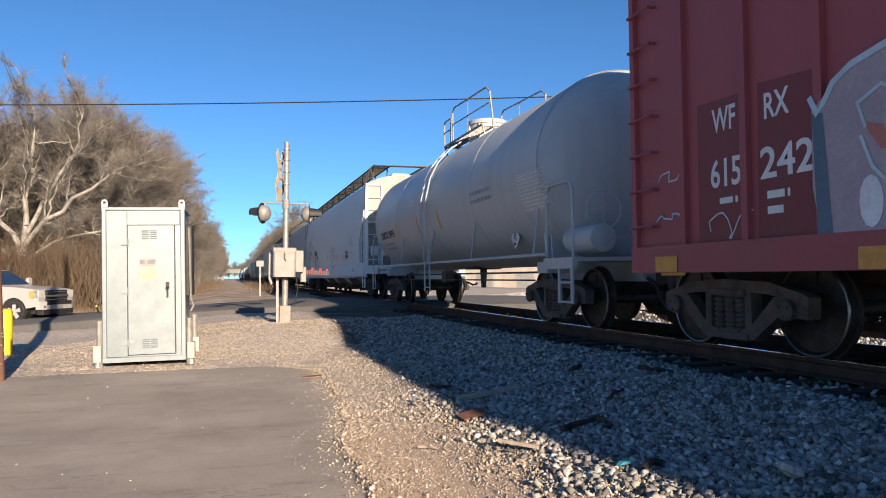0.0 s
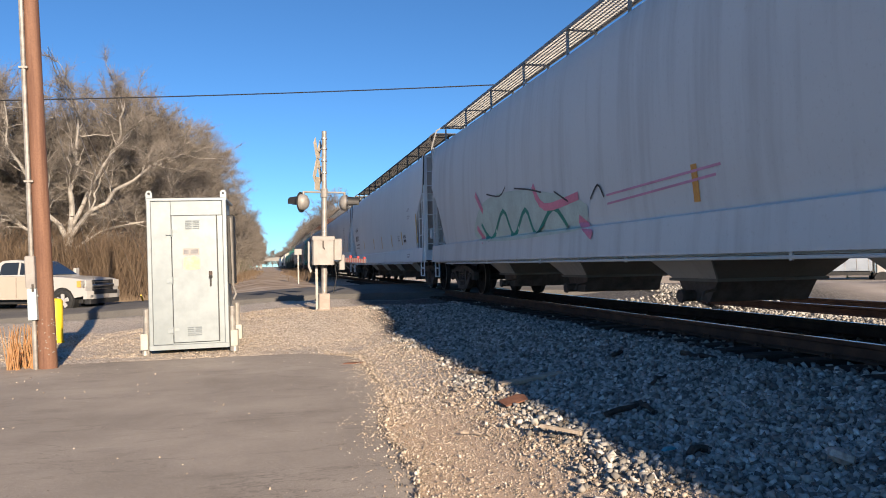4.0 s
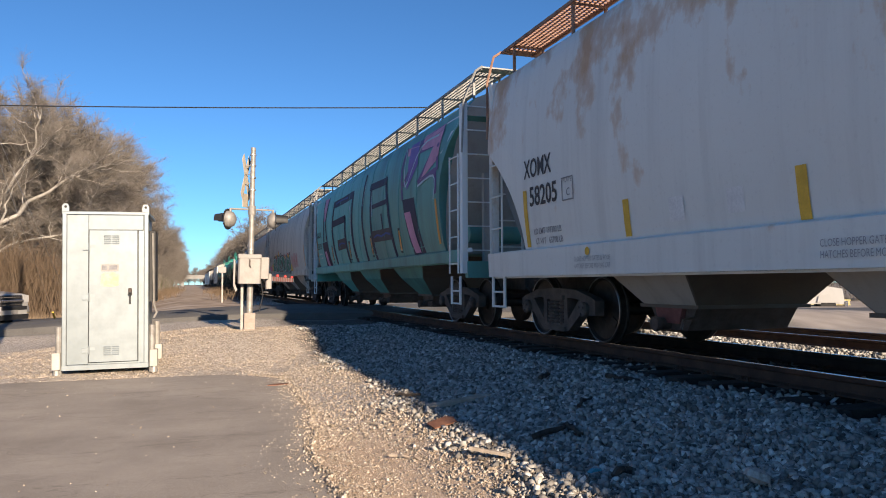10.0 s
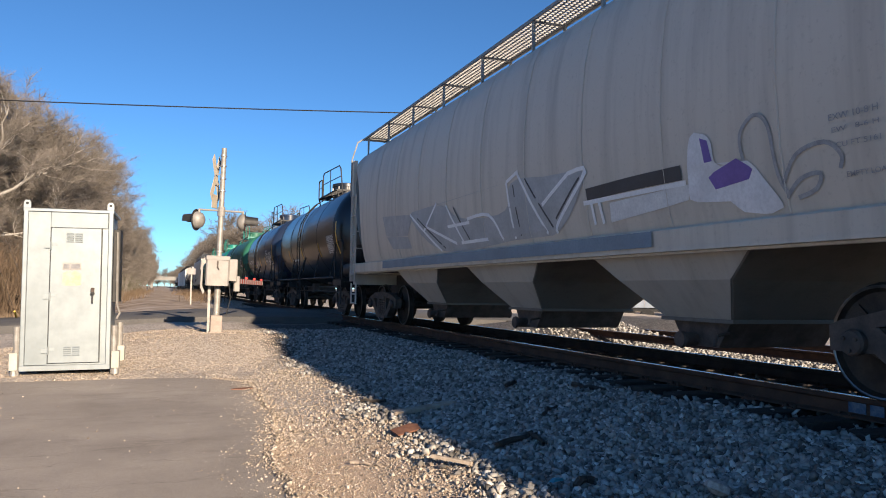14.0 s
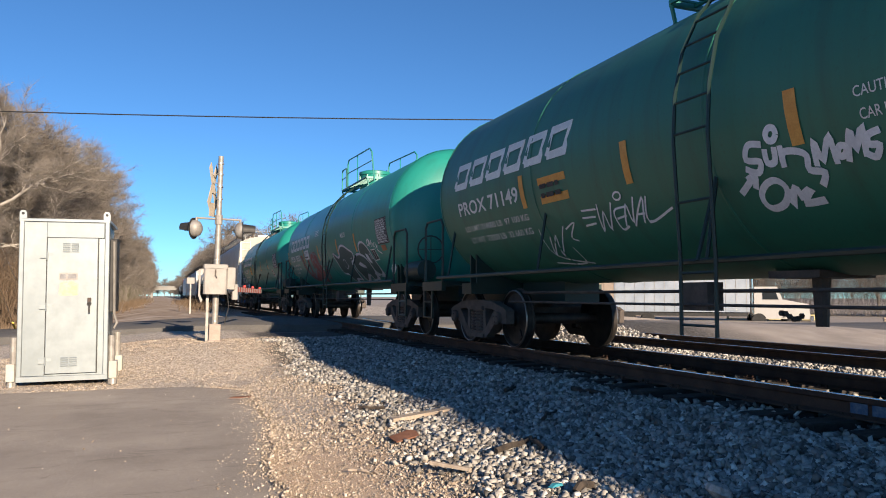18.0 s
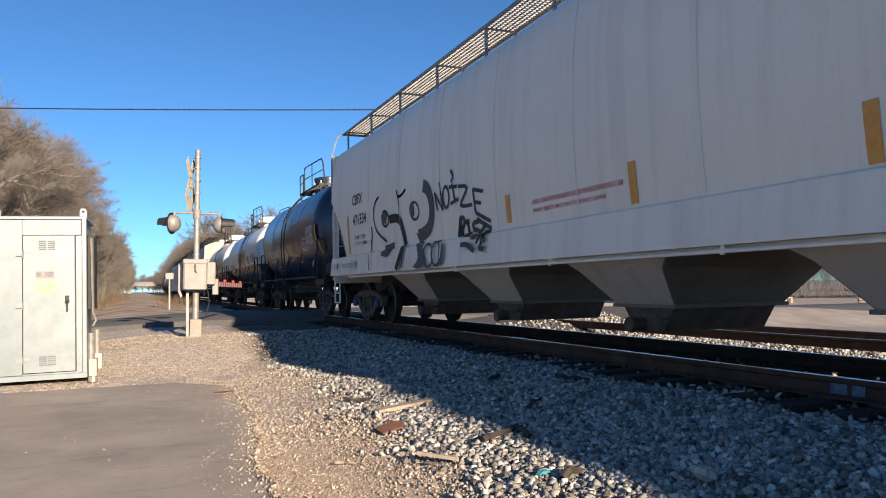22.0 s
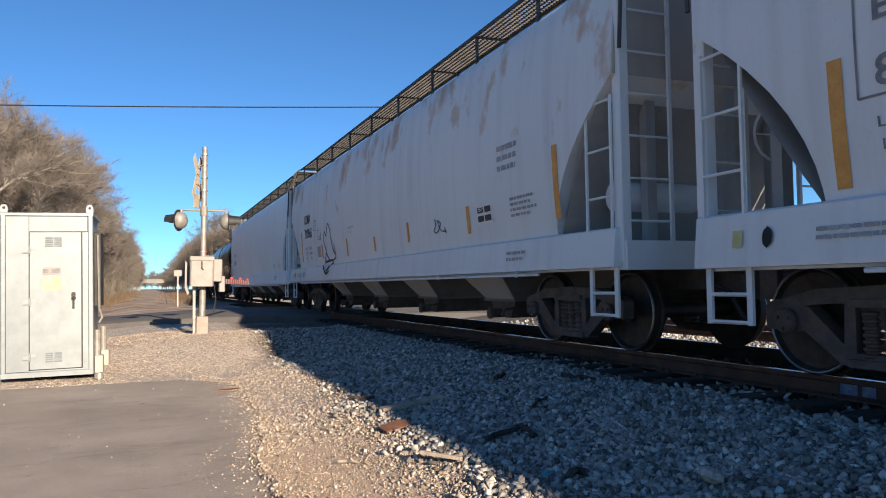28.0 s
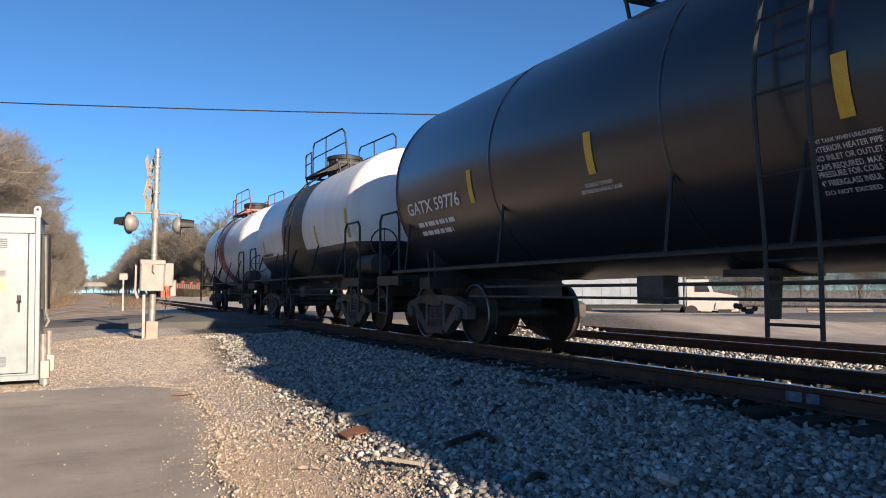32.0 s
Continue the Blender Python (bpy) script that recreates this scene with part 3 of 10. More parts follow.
def build_case():
    """Aluminium signal house beside the crossing."""
    t = tagged(hollow("signal_case", (-1.45, 14.33, -0.02), 0), "silver aluminium railway signal case with a padlocked door, on the gravel", "signal case")
    t.rotation_euler = (0, radians(-0.7), radians(-1.5))
    W, D, Z0, Z1 = 0.70, 1.5, 0.13, 2.83
    s = Shape()
    s.box(-W + 0.05, W - 0.05, 0.03, D, Z0 + 0.02, Z1 - 0.02)
    part("body", s, M_ALU, t)
    part("roof", Shape().slab(-W - 0.01, W + 0.01, -0.012, D + 0.03, Z1 - 0.02, Z1 + 0.03), M_ALU, t)
    part("base_frame", Shape().slab(-W - 0.005, W + 0.005, -0.02, D + 0.02, 0.09, Z0 + 0.05), M_ALU, t)
    for x in (-W, W):
        part("corner_post", Shape().slab(x - 0.075 if x > 0 else x, x if x > 0 else x + 0.075, -0.015, 0.09, 0.1, Z1 - 0.01), M_ALU, t)
        s = Shape()
        e = x * 0.93
        s.ext([(e - 0.055, Z1 + 0.02), (e + 0.055, Z1 + 0.02), (e + 0.055, Z1 + 0.12), (e + 0.03, Z1 + 0.165), (e - 0.03, Z1 + 0.165), (e - 0.055, Z1 + 0.12)], "y", 0.0, 0.025)
        eye = part("lifting_eye", s, M_ALU, t)
        part("eye_hole", Shape().lathe([(-0.004, 0.024), (0.03, 0.024)], 12, "y", (e, 0, Z1 + 0.11)), M_BLACK, eye)
    part("side_panel", Shape().box(-W + 0.08, -0.285, -0.004, 0.02, Z0 + 0.06, Z1 - 0.17), M_ALU, t)
    part("header_panel", Shape().slab(-0.285, 0.62, -0.012, 0.02, 2.54, Z1 - 0.03), M_ALU, t)
    d0, d1, e0, e1 = -0.27, 0.52, 0.22, 2.53
    part("door_gap", Shape().box(d0 - 0.012, d1 + 0.012, 0.004, 0.03, e0 - 0.012, e1 + 0.012), M_BLACK, t)
    door = part("door", Shape().slab(d0, d1, -0.03, 0.02, e0, e1, 0.008), M_ALU, t, "flat aluminium door")
    for z in (0.43, 1.35, 2.22):
        s = Shape().box(d0 - 0.10, d0 + 0.015, -0.04, -0.004, z - 0.04, z + 0.035).tube((d0 + 0.005, -0.045, z - 0.07), (d0 + 0.005, -0.045, z + 0.07), 0.014).box(d0, d0 + 0.10, -0.036, -0.028, z, z + 0.05)
        part("hinge", s, M_ALU, door)
    for z0 in (2.28, 0.33):
        for c in range(2):
            for k in range(5):
                x = -0.03 + c * 0.135
                s = Shape().ext([(-0.030, z0 + k * 0.034), (-0.043, z0 + k * 0.034 + 0.004), (-0.030, z0 + k * 0.034 + 0.024)], "x", x, x + 0.115)
                part("louver", s, M_ALU, door)
    s = Shape().tube((0.40, -0.03, 1.40), (0.40, -0.075, 1.40), 0.035, n=10).box(0.385, 0.415, -0.075, -0.055, 1.23, 1.41)
    part("door_handle", s, M_BLACK, door, "dark handle with padlock")
    part("padlock", Shape().slab(0.37, 0.43, -0.075, -0.04, 1.43, 1.50), M_IRON_BROWN, door)
    plate = part("number_plate", Shape().box(-0.08, 0.21, -0.036, -0.03, 1.81, 1.93), M_GREY_BOX, door)
    part("writing", bars(Shape(), -0.036, -0.065, 0.195, 1.83, 1.92, 1, 3, 0.15), M_GREY_L, plate)
    s = Shape().ext([(-0.08, 1.55), (0.0, 1.535), (0.14, 1.535), (0.215, 1.555), (0.215, 1.74), (0.13, 1.79), (0.0, 1.785), (-0.07, 1.75)], "y", -0.034, -0.030)
    part("sticker", s, surface("sun-faded yellow sticker", (0.70, 0.60, 0.25), (0.80, 0.70, 0.36), 8, 0.7), door, "faded yellow sticker")
    for sx in (-1, 1):
        for y in (0.02, D - 0.2):
            x0, x1 = (sx * (W + 0.02), sx * (W + 0.15))
            x0, x1 = min(x0, x1), max(x0, x1)
            foot = part("foot_box", Shape().slab(x0, x1, y - 0.06, y + 0.2, 0.11, 0.40), M_CREAM, t)
            part("leg", Shape().tube(((x0 + x1) / 2 - 0.03 * sx, y + 0.05, 0.0), ((x0 + x1) / 2 - 0.03 * sx, y + 0.05, 0.84), 0.055, n=12), M_GALV, foot)
            part("leveling_pad", Shape().tube(((x0 + x1) / 2, y + 0.03, -0.0), ((x0 + x1) / 2, y + 0.03, 0.12), 0.07, 0.05, n=10), M_GALV, foot)
    s = Shape().slab(W - 0.02, W + 0.10, 0.35, 0.85, 1.25, 2.55)
    part("service_panel", s, M_BLACK, t, "dark service panel on the flank")
    part("conduit", Shape().pipe([(W + 0.05, 0.3, 2.5), (W + 0.07, 0.3, 1.2), (W + 0.12, 0.25, 1.05), (W + 0.07, 0.22, 0.95)], 0.02), M_GALV, t)


build_case()


# ---- crossing signal ----
def build_signal():
    bx, by, bz = 1.285, 18.45, 0.36
    t = tagged(hollow("crossing_signal", (bx, by, bz)), "galvanised level crossing signal mast with lamps, crossbuck and lowered gate", "crossing signal")
    t.rotation_euler = (0, radians(0.9), 0)
    M_PINKISH = surface("sun-faded pinkish paint", (0.29, 0.235, 0.20), (0.38, 0.315, 0.27), 5, 0.7, 0, 40)
    part("base_pedestal", Shape().slab(-0.17, 0.17, -0.17, 0.17, 0.0, 0.12).slab(-0.13, 0.13, -0.13, 0.13, 0.1, 0.5), M_PINKISH, t)
    for sx in (-0.12, 0.12):
        part("base_rib", Shape().ext([(0.13, 0.12), (0.22, 0.12), (0.14, 0.5), (0.13, 0.5)], "x", sx - 0.015, sx + 0.015), M_PINKISH, t)
    s = Shape().lathe([(0.4, 0.075), (1.9, 0.073), (1.92, 0.066), (3.2, 0.064), (3.22, 0.06), (4.5, 0.06)], 14, "z")
    mast = part("mast", s, M_GALV, t, smooth=40)
    for z in (0.55, 2.0, 3.45, 3.75, 4.05, 4.3):
        part("band", Shape().lathe([(z, 0.078), (z + 0.035, 0.078)], 14, "z"), M_ALU_D, mast)
    for z in (3.62, 3.85, 4.05):
        part("crossbuck_bracket", Shape().pipe([(0, 0, z), (-0.17, 0, z)], 0.012), M_GALV, t)
    M_BOARD = surface("weathered board back", (0.36, 0.31, 0.24), (0.50, 0.44, 0.35), 5, 0.7, 0, 40)
    for a in (52, -52):
        s = Shape()
        c, q = math.cos(radians(a)), math.sin(radians(a))
        poly = [(u * c - v * q, u * q + v * c) for u, v in ((-0.61, -0.115), (0.61, -0.115), (0.61, 0.115), (-0.61, 0.115))]
        s.ext([(u * 0.55, v + 3.78) for u, v in poly], "x", -0.17 - (0.02 if a > 0 else 0), -0.155 - (0.02 if a > 0 else 0))
        b = part("crossbuck_board", s, M_BOARD, t, "back of an aluminium crossbuck board")
        b.rotation_euler[2] = radians(-28)
    b = part("track_count_sign", Shape().box(-0.19, -0.175, -0.14, 0.16, 3.05, 3.38), M_BOARD, t)
    b.rotation_euler[2] = radians(-28)
    s = Shape().tube((-0.52, 0, 2.99), (0.52, 0, 2.99), 0.024).lathe([(2.86, 0.09), (3.08, 0.09)], 12, "z")
    part("lamp_arm", s, M_GALV, t)
    M_LENS = surface("dark red lens", (0.10, 0.004, 0.004), (0.16, 0.01, 0.008), 6, 0.2)
    for sx, turn in ((-0.50, 152), (0.50, -6)):
        lamp = part("lamp_back", Shape().lathe([(-0.13, 0.02), (-0.12, 0.10), (-0.07, 0.17), (0.0, 0.20), (0.06, 0.20)], 20, "x"), M_GALV, t, "round lamp housing", smooth=40, at=(sx, 0, 2.74))
        lamp.rotation_euler[2] = radians(turn)
        part("lamp_disc", Shape().lathe([(0.06, 0.255), (0.072, 0.255)], 28, "x"), M_BLACK, lamp, smooth=40)
        part("lens", Shape().lathe([(0.075, 0.105), (0.095, 0.07), (0.10, 0.01)], 18, "x"), M_LENS, lamp)
        rings = []
        n = 12
        for w, r in ((0.074, 0.16), (0.36, 0.13)):
            rings.append([(w, r * math.cos(radians(-20 + 220 * k / (n - 1))), r * math.sin(radians(-20 + 220 * k / (n - 1)))) for k in range(n)] + [(w, (r - 0.01) * math.cos(radians(200 - 220 * k / (n - 1))), (r - 0.01) * math.sin(radians(200 - 220 * k / (n - 1)))) for k in range(n)])
        part("hood", Shape().loft(rings), M_BLACK, lamp, smooth=40)
        part("lamp_hanger", Shape().tube((0, 0, 0.18), (0, 0, 0.26), 0.03), M_GALV, lamp)
    box = part("gate_mechanism", Shape().slab(-0.30, 0.22, -0.33, -0.07, 1.20, 1.86, 0.03), M_GREY_BOX, t, "grey gate mechanism case")
    part("case_lid", Shape().slab(-0.315, 0.235, -0.35, -0.06, 1.80, 1.90, 0.02), M_GREY_BOX, box)
    part("latch", Shape().box(-0.06, -0.03, -0.36, -0.33, 1.62, 1.78).tube((-0.045, -0.36, 1.63), (-0.01, -0.36, 1.58), 0.012), M_IRON, box)
    part("side_case", Shape().slab(0.22, 0.42, -0.22, 0.06, 1.32, 1.84, 0.02), M_GREY_BOX, t)
    part("counterweight_arm", Shape().ext([(-0.30, 1.05), (-0.36, 1.2), (-0.36, 1.75), (-0.40, 1.8), (-0.40, 1.15), (-0.34, 1.0)], "y", -0.12, 0.02), M_GREY_BOX, t)
    part("counterweight", Shape().slab(0.36, 0.50, -0.1, 0.05, 1.08, 1.45, 0.02), M_GREY_BOX, t)
    part("brace", Shape().ext([(-0.20, 0.0), (-0.14, 0.0), (-0.16, 1.22), (-0.22, 1.22)], "y", -0.03, 0.02), M_GALV, t)
    arm = hollow("gate_arm", (0.40, 0.0, 1.33), -14)
    arm.parent = t
    rw = (surface("red reflective stripe", (0.36, 0.035, 0.03), (0.46, 0.06, 0.045), 9, 0.5), surface("white reflective stripe", (0.50, 0.47, 0.45), (0.60, 0.57, 0.55), 9, 0.5))
    for k in range(26):
        part("stripe", Shape().box(-0.02, 0.02, 0.1 + k * 0.2, 0.3 + k * 0.2, -0.06, 0.06), rw[k % 2], arm)
    for k in (4, 8, 12):
        part("gate_lamp", Shape().lathe([(0.06, 0.03), (0.07, 0.04), (0.12, 0.04), (0.13, 0.02)], 10, "z", (0, k * 0.4 + 0.2, 0)), M_RED_L, arm)
    part("cable", Shape().pipe([(0.25, -0.05, 1.3), (0.3, -0.05, 0.9), (0.22, -0.02, 0.5)], 0.012), M_BLACK, t)


build_signal()


# ---- pole, wires, bollard, small sign ----
def build_pole():
    px, py = -3.46, 12.95
    t = tagged(hollow("utility_pole", (px, py, -0.05)), "tall brown wooden utility pole with conduit and meter box", "utility pole")
    t.rotation_euler = (0, radians(-2.0), 0)
    s = Shape()
    rings = []
    for k in range(15):
        z = k * 0.8
        r = 0.142 - 0.0040 * k
        rings.append([(r * math.cos(a * math.tau / 16) * (1 + 0.02 * noise.noise((a, z, 0))), r * math.sin(a * math.tau / 16), z) for a in range(16)])
    part("pole_shaft", s.loft(rings), M_POLE, t, smooth=50)
    part("conduit", Shape().tube((-0.145, -0.12, 0), (-0.10, -0.10, 9.5), 0.036, n=8), M_GALV, t)
    for z in (1.2, 3.0, 4.8, 6.6):
        part("strap", Shape().box(-0.18, -0.05, -0.16, -0.10, z, z + 0.03), M_GALV, t)
    box = part("meter_box", Shape().slab(-0.21, -0.07, -0.22, -0.10, 1.34, 1.84, 0.012), M_GREY_BOX, t, "grey meter box")
    part("lower_box", Shape().slab(-0.20, -0.07, -0.21, -0.10, 0.84, 1.33, 0.012), surface("pale blue-grey case", (0.42, 0.50, 0.52), (0.52, 0.60, 0.61), 5, 0.5), t)
    part("hasp", Shape().box(-0.12, -0.09, -0.235, -0.215, 1.28, 1.40), M_IRON, box)
    rng = random.Random(4)
    s = Shape()
    for _ in range(70):
        a, z = rng.uniform(0, math.tau), rng.uniform(0.25, 0.85)
        x, y = 0.143 * math.cos(a), 0.143 * math.sin(a)
        s.box(x - 0.008, x + 0.008, y - 0.008, y + 0.008, z, z + 0.012)
    part("staples", s, M_GALV, t, "old staples and nails")["kind"] = "stuff"
    s = Shape()
    for _ in range(110):
        x, y = rng.uniform(-0.62, -0.16), rng.uniform(-0.1, 0.5)
        s.tube((x, y, 0.0), (x + rng.uniform(-0.12, 0.12), y + rng.uniform(-0.1, 0.1), rng.uniform(0.35, 0.75)), 0.012, 0.004, n=3)
    tagged(part("grass_tuft", s, surface("orange dry grass", (0.50, 0.27, 0.12), (0.62, 0.36, 0.17), 3, 0.9)), "tuft of orange dry grass at a pole", "grass", kind="stuff").location = (px, py, -0.03)


build_pole()


def wire(name, a, b, sag, r, label):
    s = Shape()
    a, b = Vector(a), Vector(b)
    pts = []
    for k in range(33):
        f = k / 32
        p = a.lerp(b, f)
        p.z -= sag * 4 * f * (1 - f)
        pts.append(p)
    tagged(part(name, s.pipe(pts, r, 5), M_BLACK), label, "cable")


wire("overhead_cable", (-40, 41, 9.42), (42, 14.5, 9.05), 1.3, 0.022, "black overhead cable strung along the road")

t = tagged(hollow("bollard", (-4.55, 17.6, ground_z(-4.55, 17.6) - 0.02)), "yellow steel bollard on the gravel", "bollard")
part("post", Shape().lathe([(0, 0.165), (0.92, 0.165), (0.97, 0.13), (0.99, 0.02)], 16, "z"), M_BOLLARD, t, smooth=40)
part("collar", Shape().lathe([(0.0, 0.19), (0.06, 0.19), (0.065, 0.15)], 16, "z"), M_BOLLARD, t, smooth=40)

t = tagged(hollow("marker_sign", (1.75, 46.0, 0.45)), "small white sign plate on a steel post", "sign")
part("post", Shape().box(-0.04, 0.04, -0.03, 0.03, 0, 2.1), M_GALV, t)
part("plate", Shape().slab(-0.22, 0.22, -0.05, -0.03, 1.78, 2.14), M_GREY_BOX, t)

# litter and scrap on the ballast shoulder
s = Shape().ext([(-0.16, -0.09), (0.1, -0.12), (0.17, 0.02), (0.13, 0.1), (-0.12, 0.09)], "z", 0, 0.012)
ob = tagged(part("rusty_plate", s, M_RUSTPLATE), "rusted tie plate lying on gravel", "scrap")
ob.location, ob.rotation_euler = (2.34, 7.15, 0.15), (radians(4), radians(-9), radians(20))
s = Shape().slab(-0.38, 0.38, -0.07, 0.07, 0, 0.04, 0.008)
ob = tagged(part("old_board", s, M_OLDWOOD), "weathered broken board lying on gravel", "board")
ob.location, ob.rotation_euler = (2.84, 8.0, 0.195), (0, radians(-6), radians(3))
ob = tagged(part("white_stone", Shape().lathe([(-0.05, 0.03), (-0.02, 0.085), (0.02, 0.08), (0.045, 0.03)], 7, "z"), M_STONE_ONE), "large pale ballast stone", "stone")
ob.location, ob.rotation_euler = (3.31, 3.84, 0.34), (0.2, 0.3, 0.5)


def lie(name, label, kind, shape, material, x, y, turn, tip=0.0, lift=0.02):
    o = tagged(part(name, shape, material, smooth=30), label, kind)
    o.location, o.rotation_euler = (x, y, ground_z(x, y) + lift), (0, radians(tip), radians(turn))
    return o


def twig(rng, length, r):
    pts = [Vector((length * (k / 5 - 0.5), 0.06 * length * rng.uniform(-1, 1), 0.02 * rng.uniform(-1, 1))) for k in range(6)]
    return Shape().pipe(pts, r, 6)


M_WETWOOD = surface("dark rotted wood", (0.025, 0.02, 0.017), (0.075, 0.058, 0.045), 4, 0.95, 0, 40, 0.5, 0.01, (4, 1, 1))
M_CYAN = surface("faded blue plastic", (0.03, 0.22, 0.30), (0.06, 0.32, 0.40), 8, 0.5)
M_BLUE_MARK = surface("blue marking paint", (0.02, 0.07, 0.16), (0.16, 0.20, 0.24), 14, 0.8, 0, 40, 0.3)
_r = random.Random(77)
for x, y, turn, n, r in ((2.5, 8.9, -30, 0.32, 0.02), (3.7, 6.7, 48, 0.9, 0.018), (3.0, 6.0, 15, 0.5, 0.028), (4.02, 8.18, 40, 0.45, 0.025), (4.4, 7.1, -60, 0.4, 0.03), (2.87, 4.68, 25, 0.22, 0.03), (3.15, 5.95, 80, 0.4, 0.022)):
    lie("dark_stick", "dark rotted stick lying on the ballast", "stick", twig(_r, n, r), M_WETWOOD, x, y, turn, 0, 0.055)
lie("dry_branch", "thin dry branch lying on sandy gravel", "branch", twig(_r, 0.36, 0.012), M_OLDWOOD, 1.75, 6.38, -55, 0, 0.03)
lie("broken_slat", "pale broken slat lying on gravel", "board", Shape().slab(-0.18, 0.18, -0.02, 0.02, 0, 0.025, 0.005), M_OLDWOOD, 2.25, 5.68, -45, 4, 0.06)
lie("plastic_wrapper", "faded blue plastic wrapper on the ballast", "litter", Shape().ext([(-0.06, -0.008), (-0.02, 0.012), (0.05, 0.008), (0.06, -0.01), (0.0, -0.008)], "y", -0.018, 0.018), M_CYAN, 2.69, 4.77, 20, 0, 0.07)
lie("leaf_litter", "small heap of brown leaves beside the asphalt", "leaves", Shape().ext([(-0.2, -0.05), (-0.05, -0.09), (0.18, -0.03), (0.12, 0.06), (-0.1, 0.07)], "z", 0, 0.018), M_RUSTPLATE, 1.25, 11.72, 10, 0, 0.03)
for y0, y1 in ((4.30, 4.42), (4.46, 4.62)):
    part("painted_mark", Shape().box(-0.772, -0.7655, y0, y1, -0.135, -0.045), M_BLUE_MARK, track_main, "blue paint on the rail web")


# ---- woods ----
def grow(rng, height, spread, twigs):
    """A bare tree: trunk and limbs as tapered tubes that reach into a rounded crown, twigs as fine blades."""
    wood, fine = Shape(), Shape()
    mid = Vector((0, 0, height * 0.60))
    rad = Vector((height * spread, height * spread, height * 0.40))
    ends = []

    def run(p, q, r0, r1, n, bend, sides):
        pts = [p]
        for k in range(1, n + 1):
            f = k / n
            c = p.lerp(q, f) + Vector((rng.gauss(0, 1), rng.gauss(0, 1), rng.gauss(0, 1) + 1.2 * math.sin(f * 3.1))) * bend * (1 if k < n else 0.3)
            pts.append(c)
        for k in range(n):
            wood.tube(pts[k], pts[k + 1], r0 + (r1 - r0) * k / n, r0 + (r1 - r0) * (k + 1) / n, n=sides, cap=False)
        return pts

    r = height * 0.014 + 0.04
    trunk = run(Vector((0, 0, 0)), Vector((rng.uniform(-0.6, 0.6), rng.uniform(-0.6, 0.6), height * 0.92)), r, 0.02, 9, height * 0.012, 7)
    for k in range(46):
        u = Vector((rng.gauss(0, 1), rng.gauss(0, 1), rng.gauss(0.25, 0.9))).normalized() * rng.uniform(0.6, 1.0)
        goal = mid + Vector((u.x * rad.x, u.y * rad.y, u.z * rad.z))
        h = max(0.16, min(0.8, goal.z / height - rng.uniform(0.12, 0.35)))
        i = min(8, int(h * 9.8))
        start = trunk[i].lerp(trunk[i + 1], rng.random())
        big = r * (1.1 - h) * rng.uniform(0.28, 0.5)
        limb = run(start, goal, big, 0.012, 5, height * 0.016, 4)
        for _ in range(9):
            a = rng.uniform(0.25, 1.0) * 4.99
            p = limb[int(a)].lerp(limb[int(a) + 1], a - int(a))
            out = (goal - start).normalized() * 0.7 + Vector((rng.gauss(0, 0.7), rng.gauss(0, 0.7), rng.gauss(0.2, 0.55)))
            q = p + out.normalized() * rng.uniform(0.10, 0.19) * height
            b = run(p, q, big * 0.28 + 0.006, 0.006, 2, height * 0.008, 3)
            ends += [(b[0], b[1]), (b[1], b[2]), (b[1], b[2])]
    for _ in range(twigs):
        a, b = rng.choice(ends)
        p = a.lerp(b, rng.random())
        d = ((b - a).normalized() * 0.8 + Vector((rng.gauss(0, 0.75), rng.gauss(0, 0.75), rng.gauss(0.3, 0.6)))).normalized()
        tip = p + d * rng.uniform(0.5, 1.35)
        o = d.cross(Vector((rng.uniform(-1, 1), rng.uniform(-1, 1), rng.uniform(-1, 1)))).normalized() * rng.uniform(0.007, 0.012)
        fine.add([p - o, p + o, tip], [(0, 1, 2)])
    return wood, fine


def plain_mesh(shape, name, material):
    me = bpy.data.meshes.new(name)
    me.from_pydata(shape.v, [], shape.f)
    me.materials.append(material)
    return me


def tree_kind(seed, height, spread, twigs, bark, label, twig=None):
    rng = random.Random(seed)
    wood, fine = grow(rng, height, spread, twigs)
    t = tagged(hollow("tree"), label, "tree", "trees of the roadside wood")
    part("trunk", plain_mesh(wood, "trunk", bark), None, t)
    part("crown", plain_mesh(fine, "crown", twig or M_TWIG), None, t, "bare winter twigs")
    return t


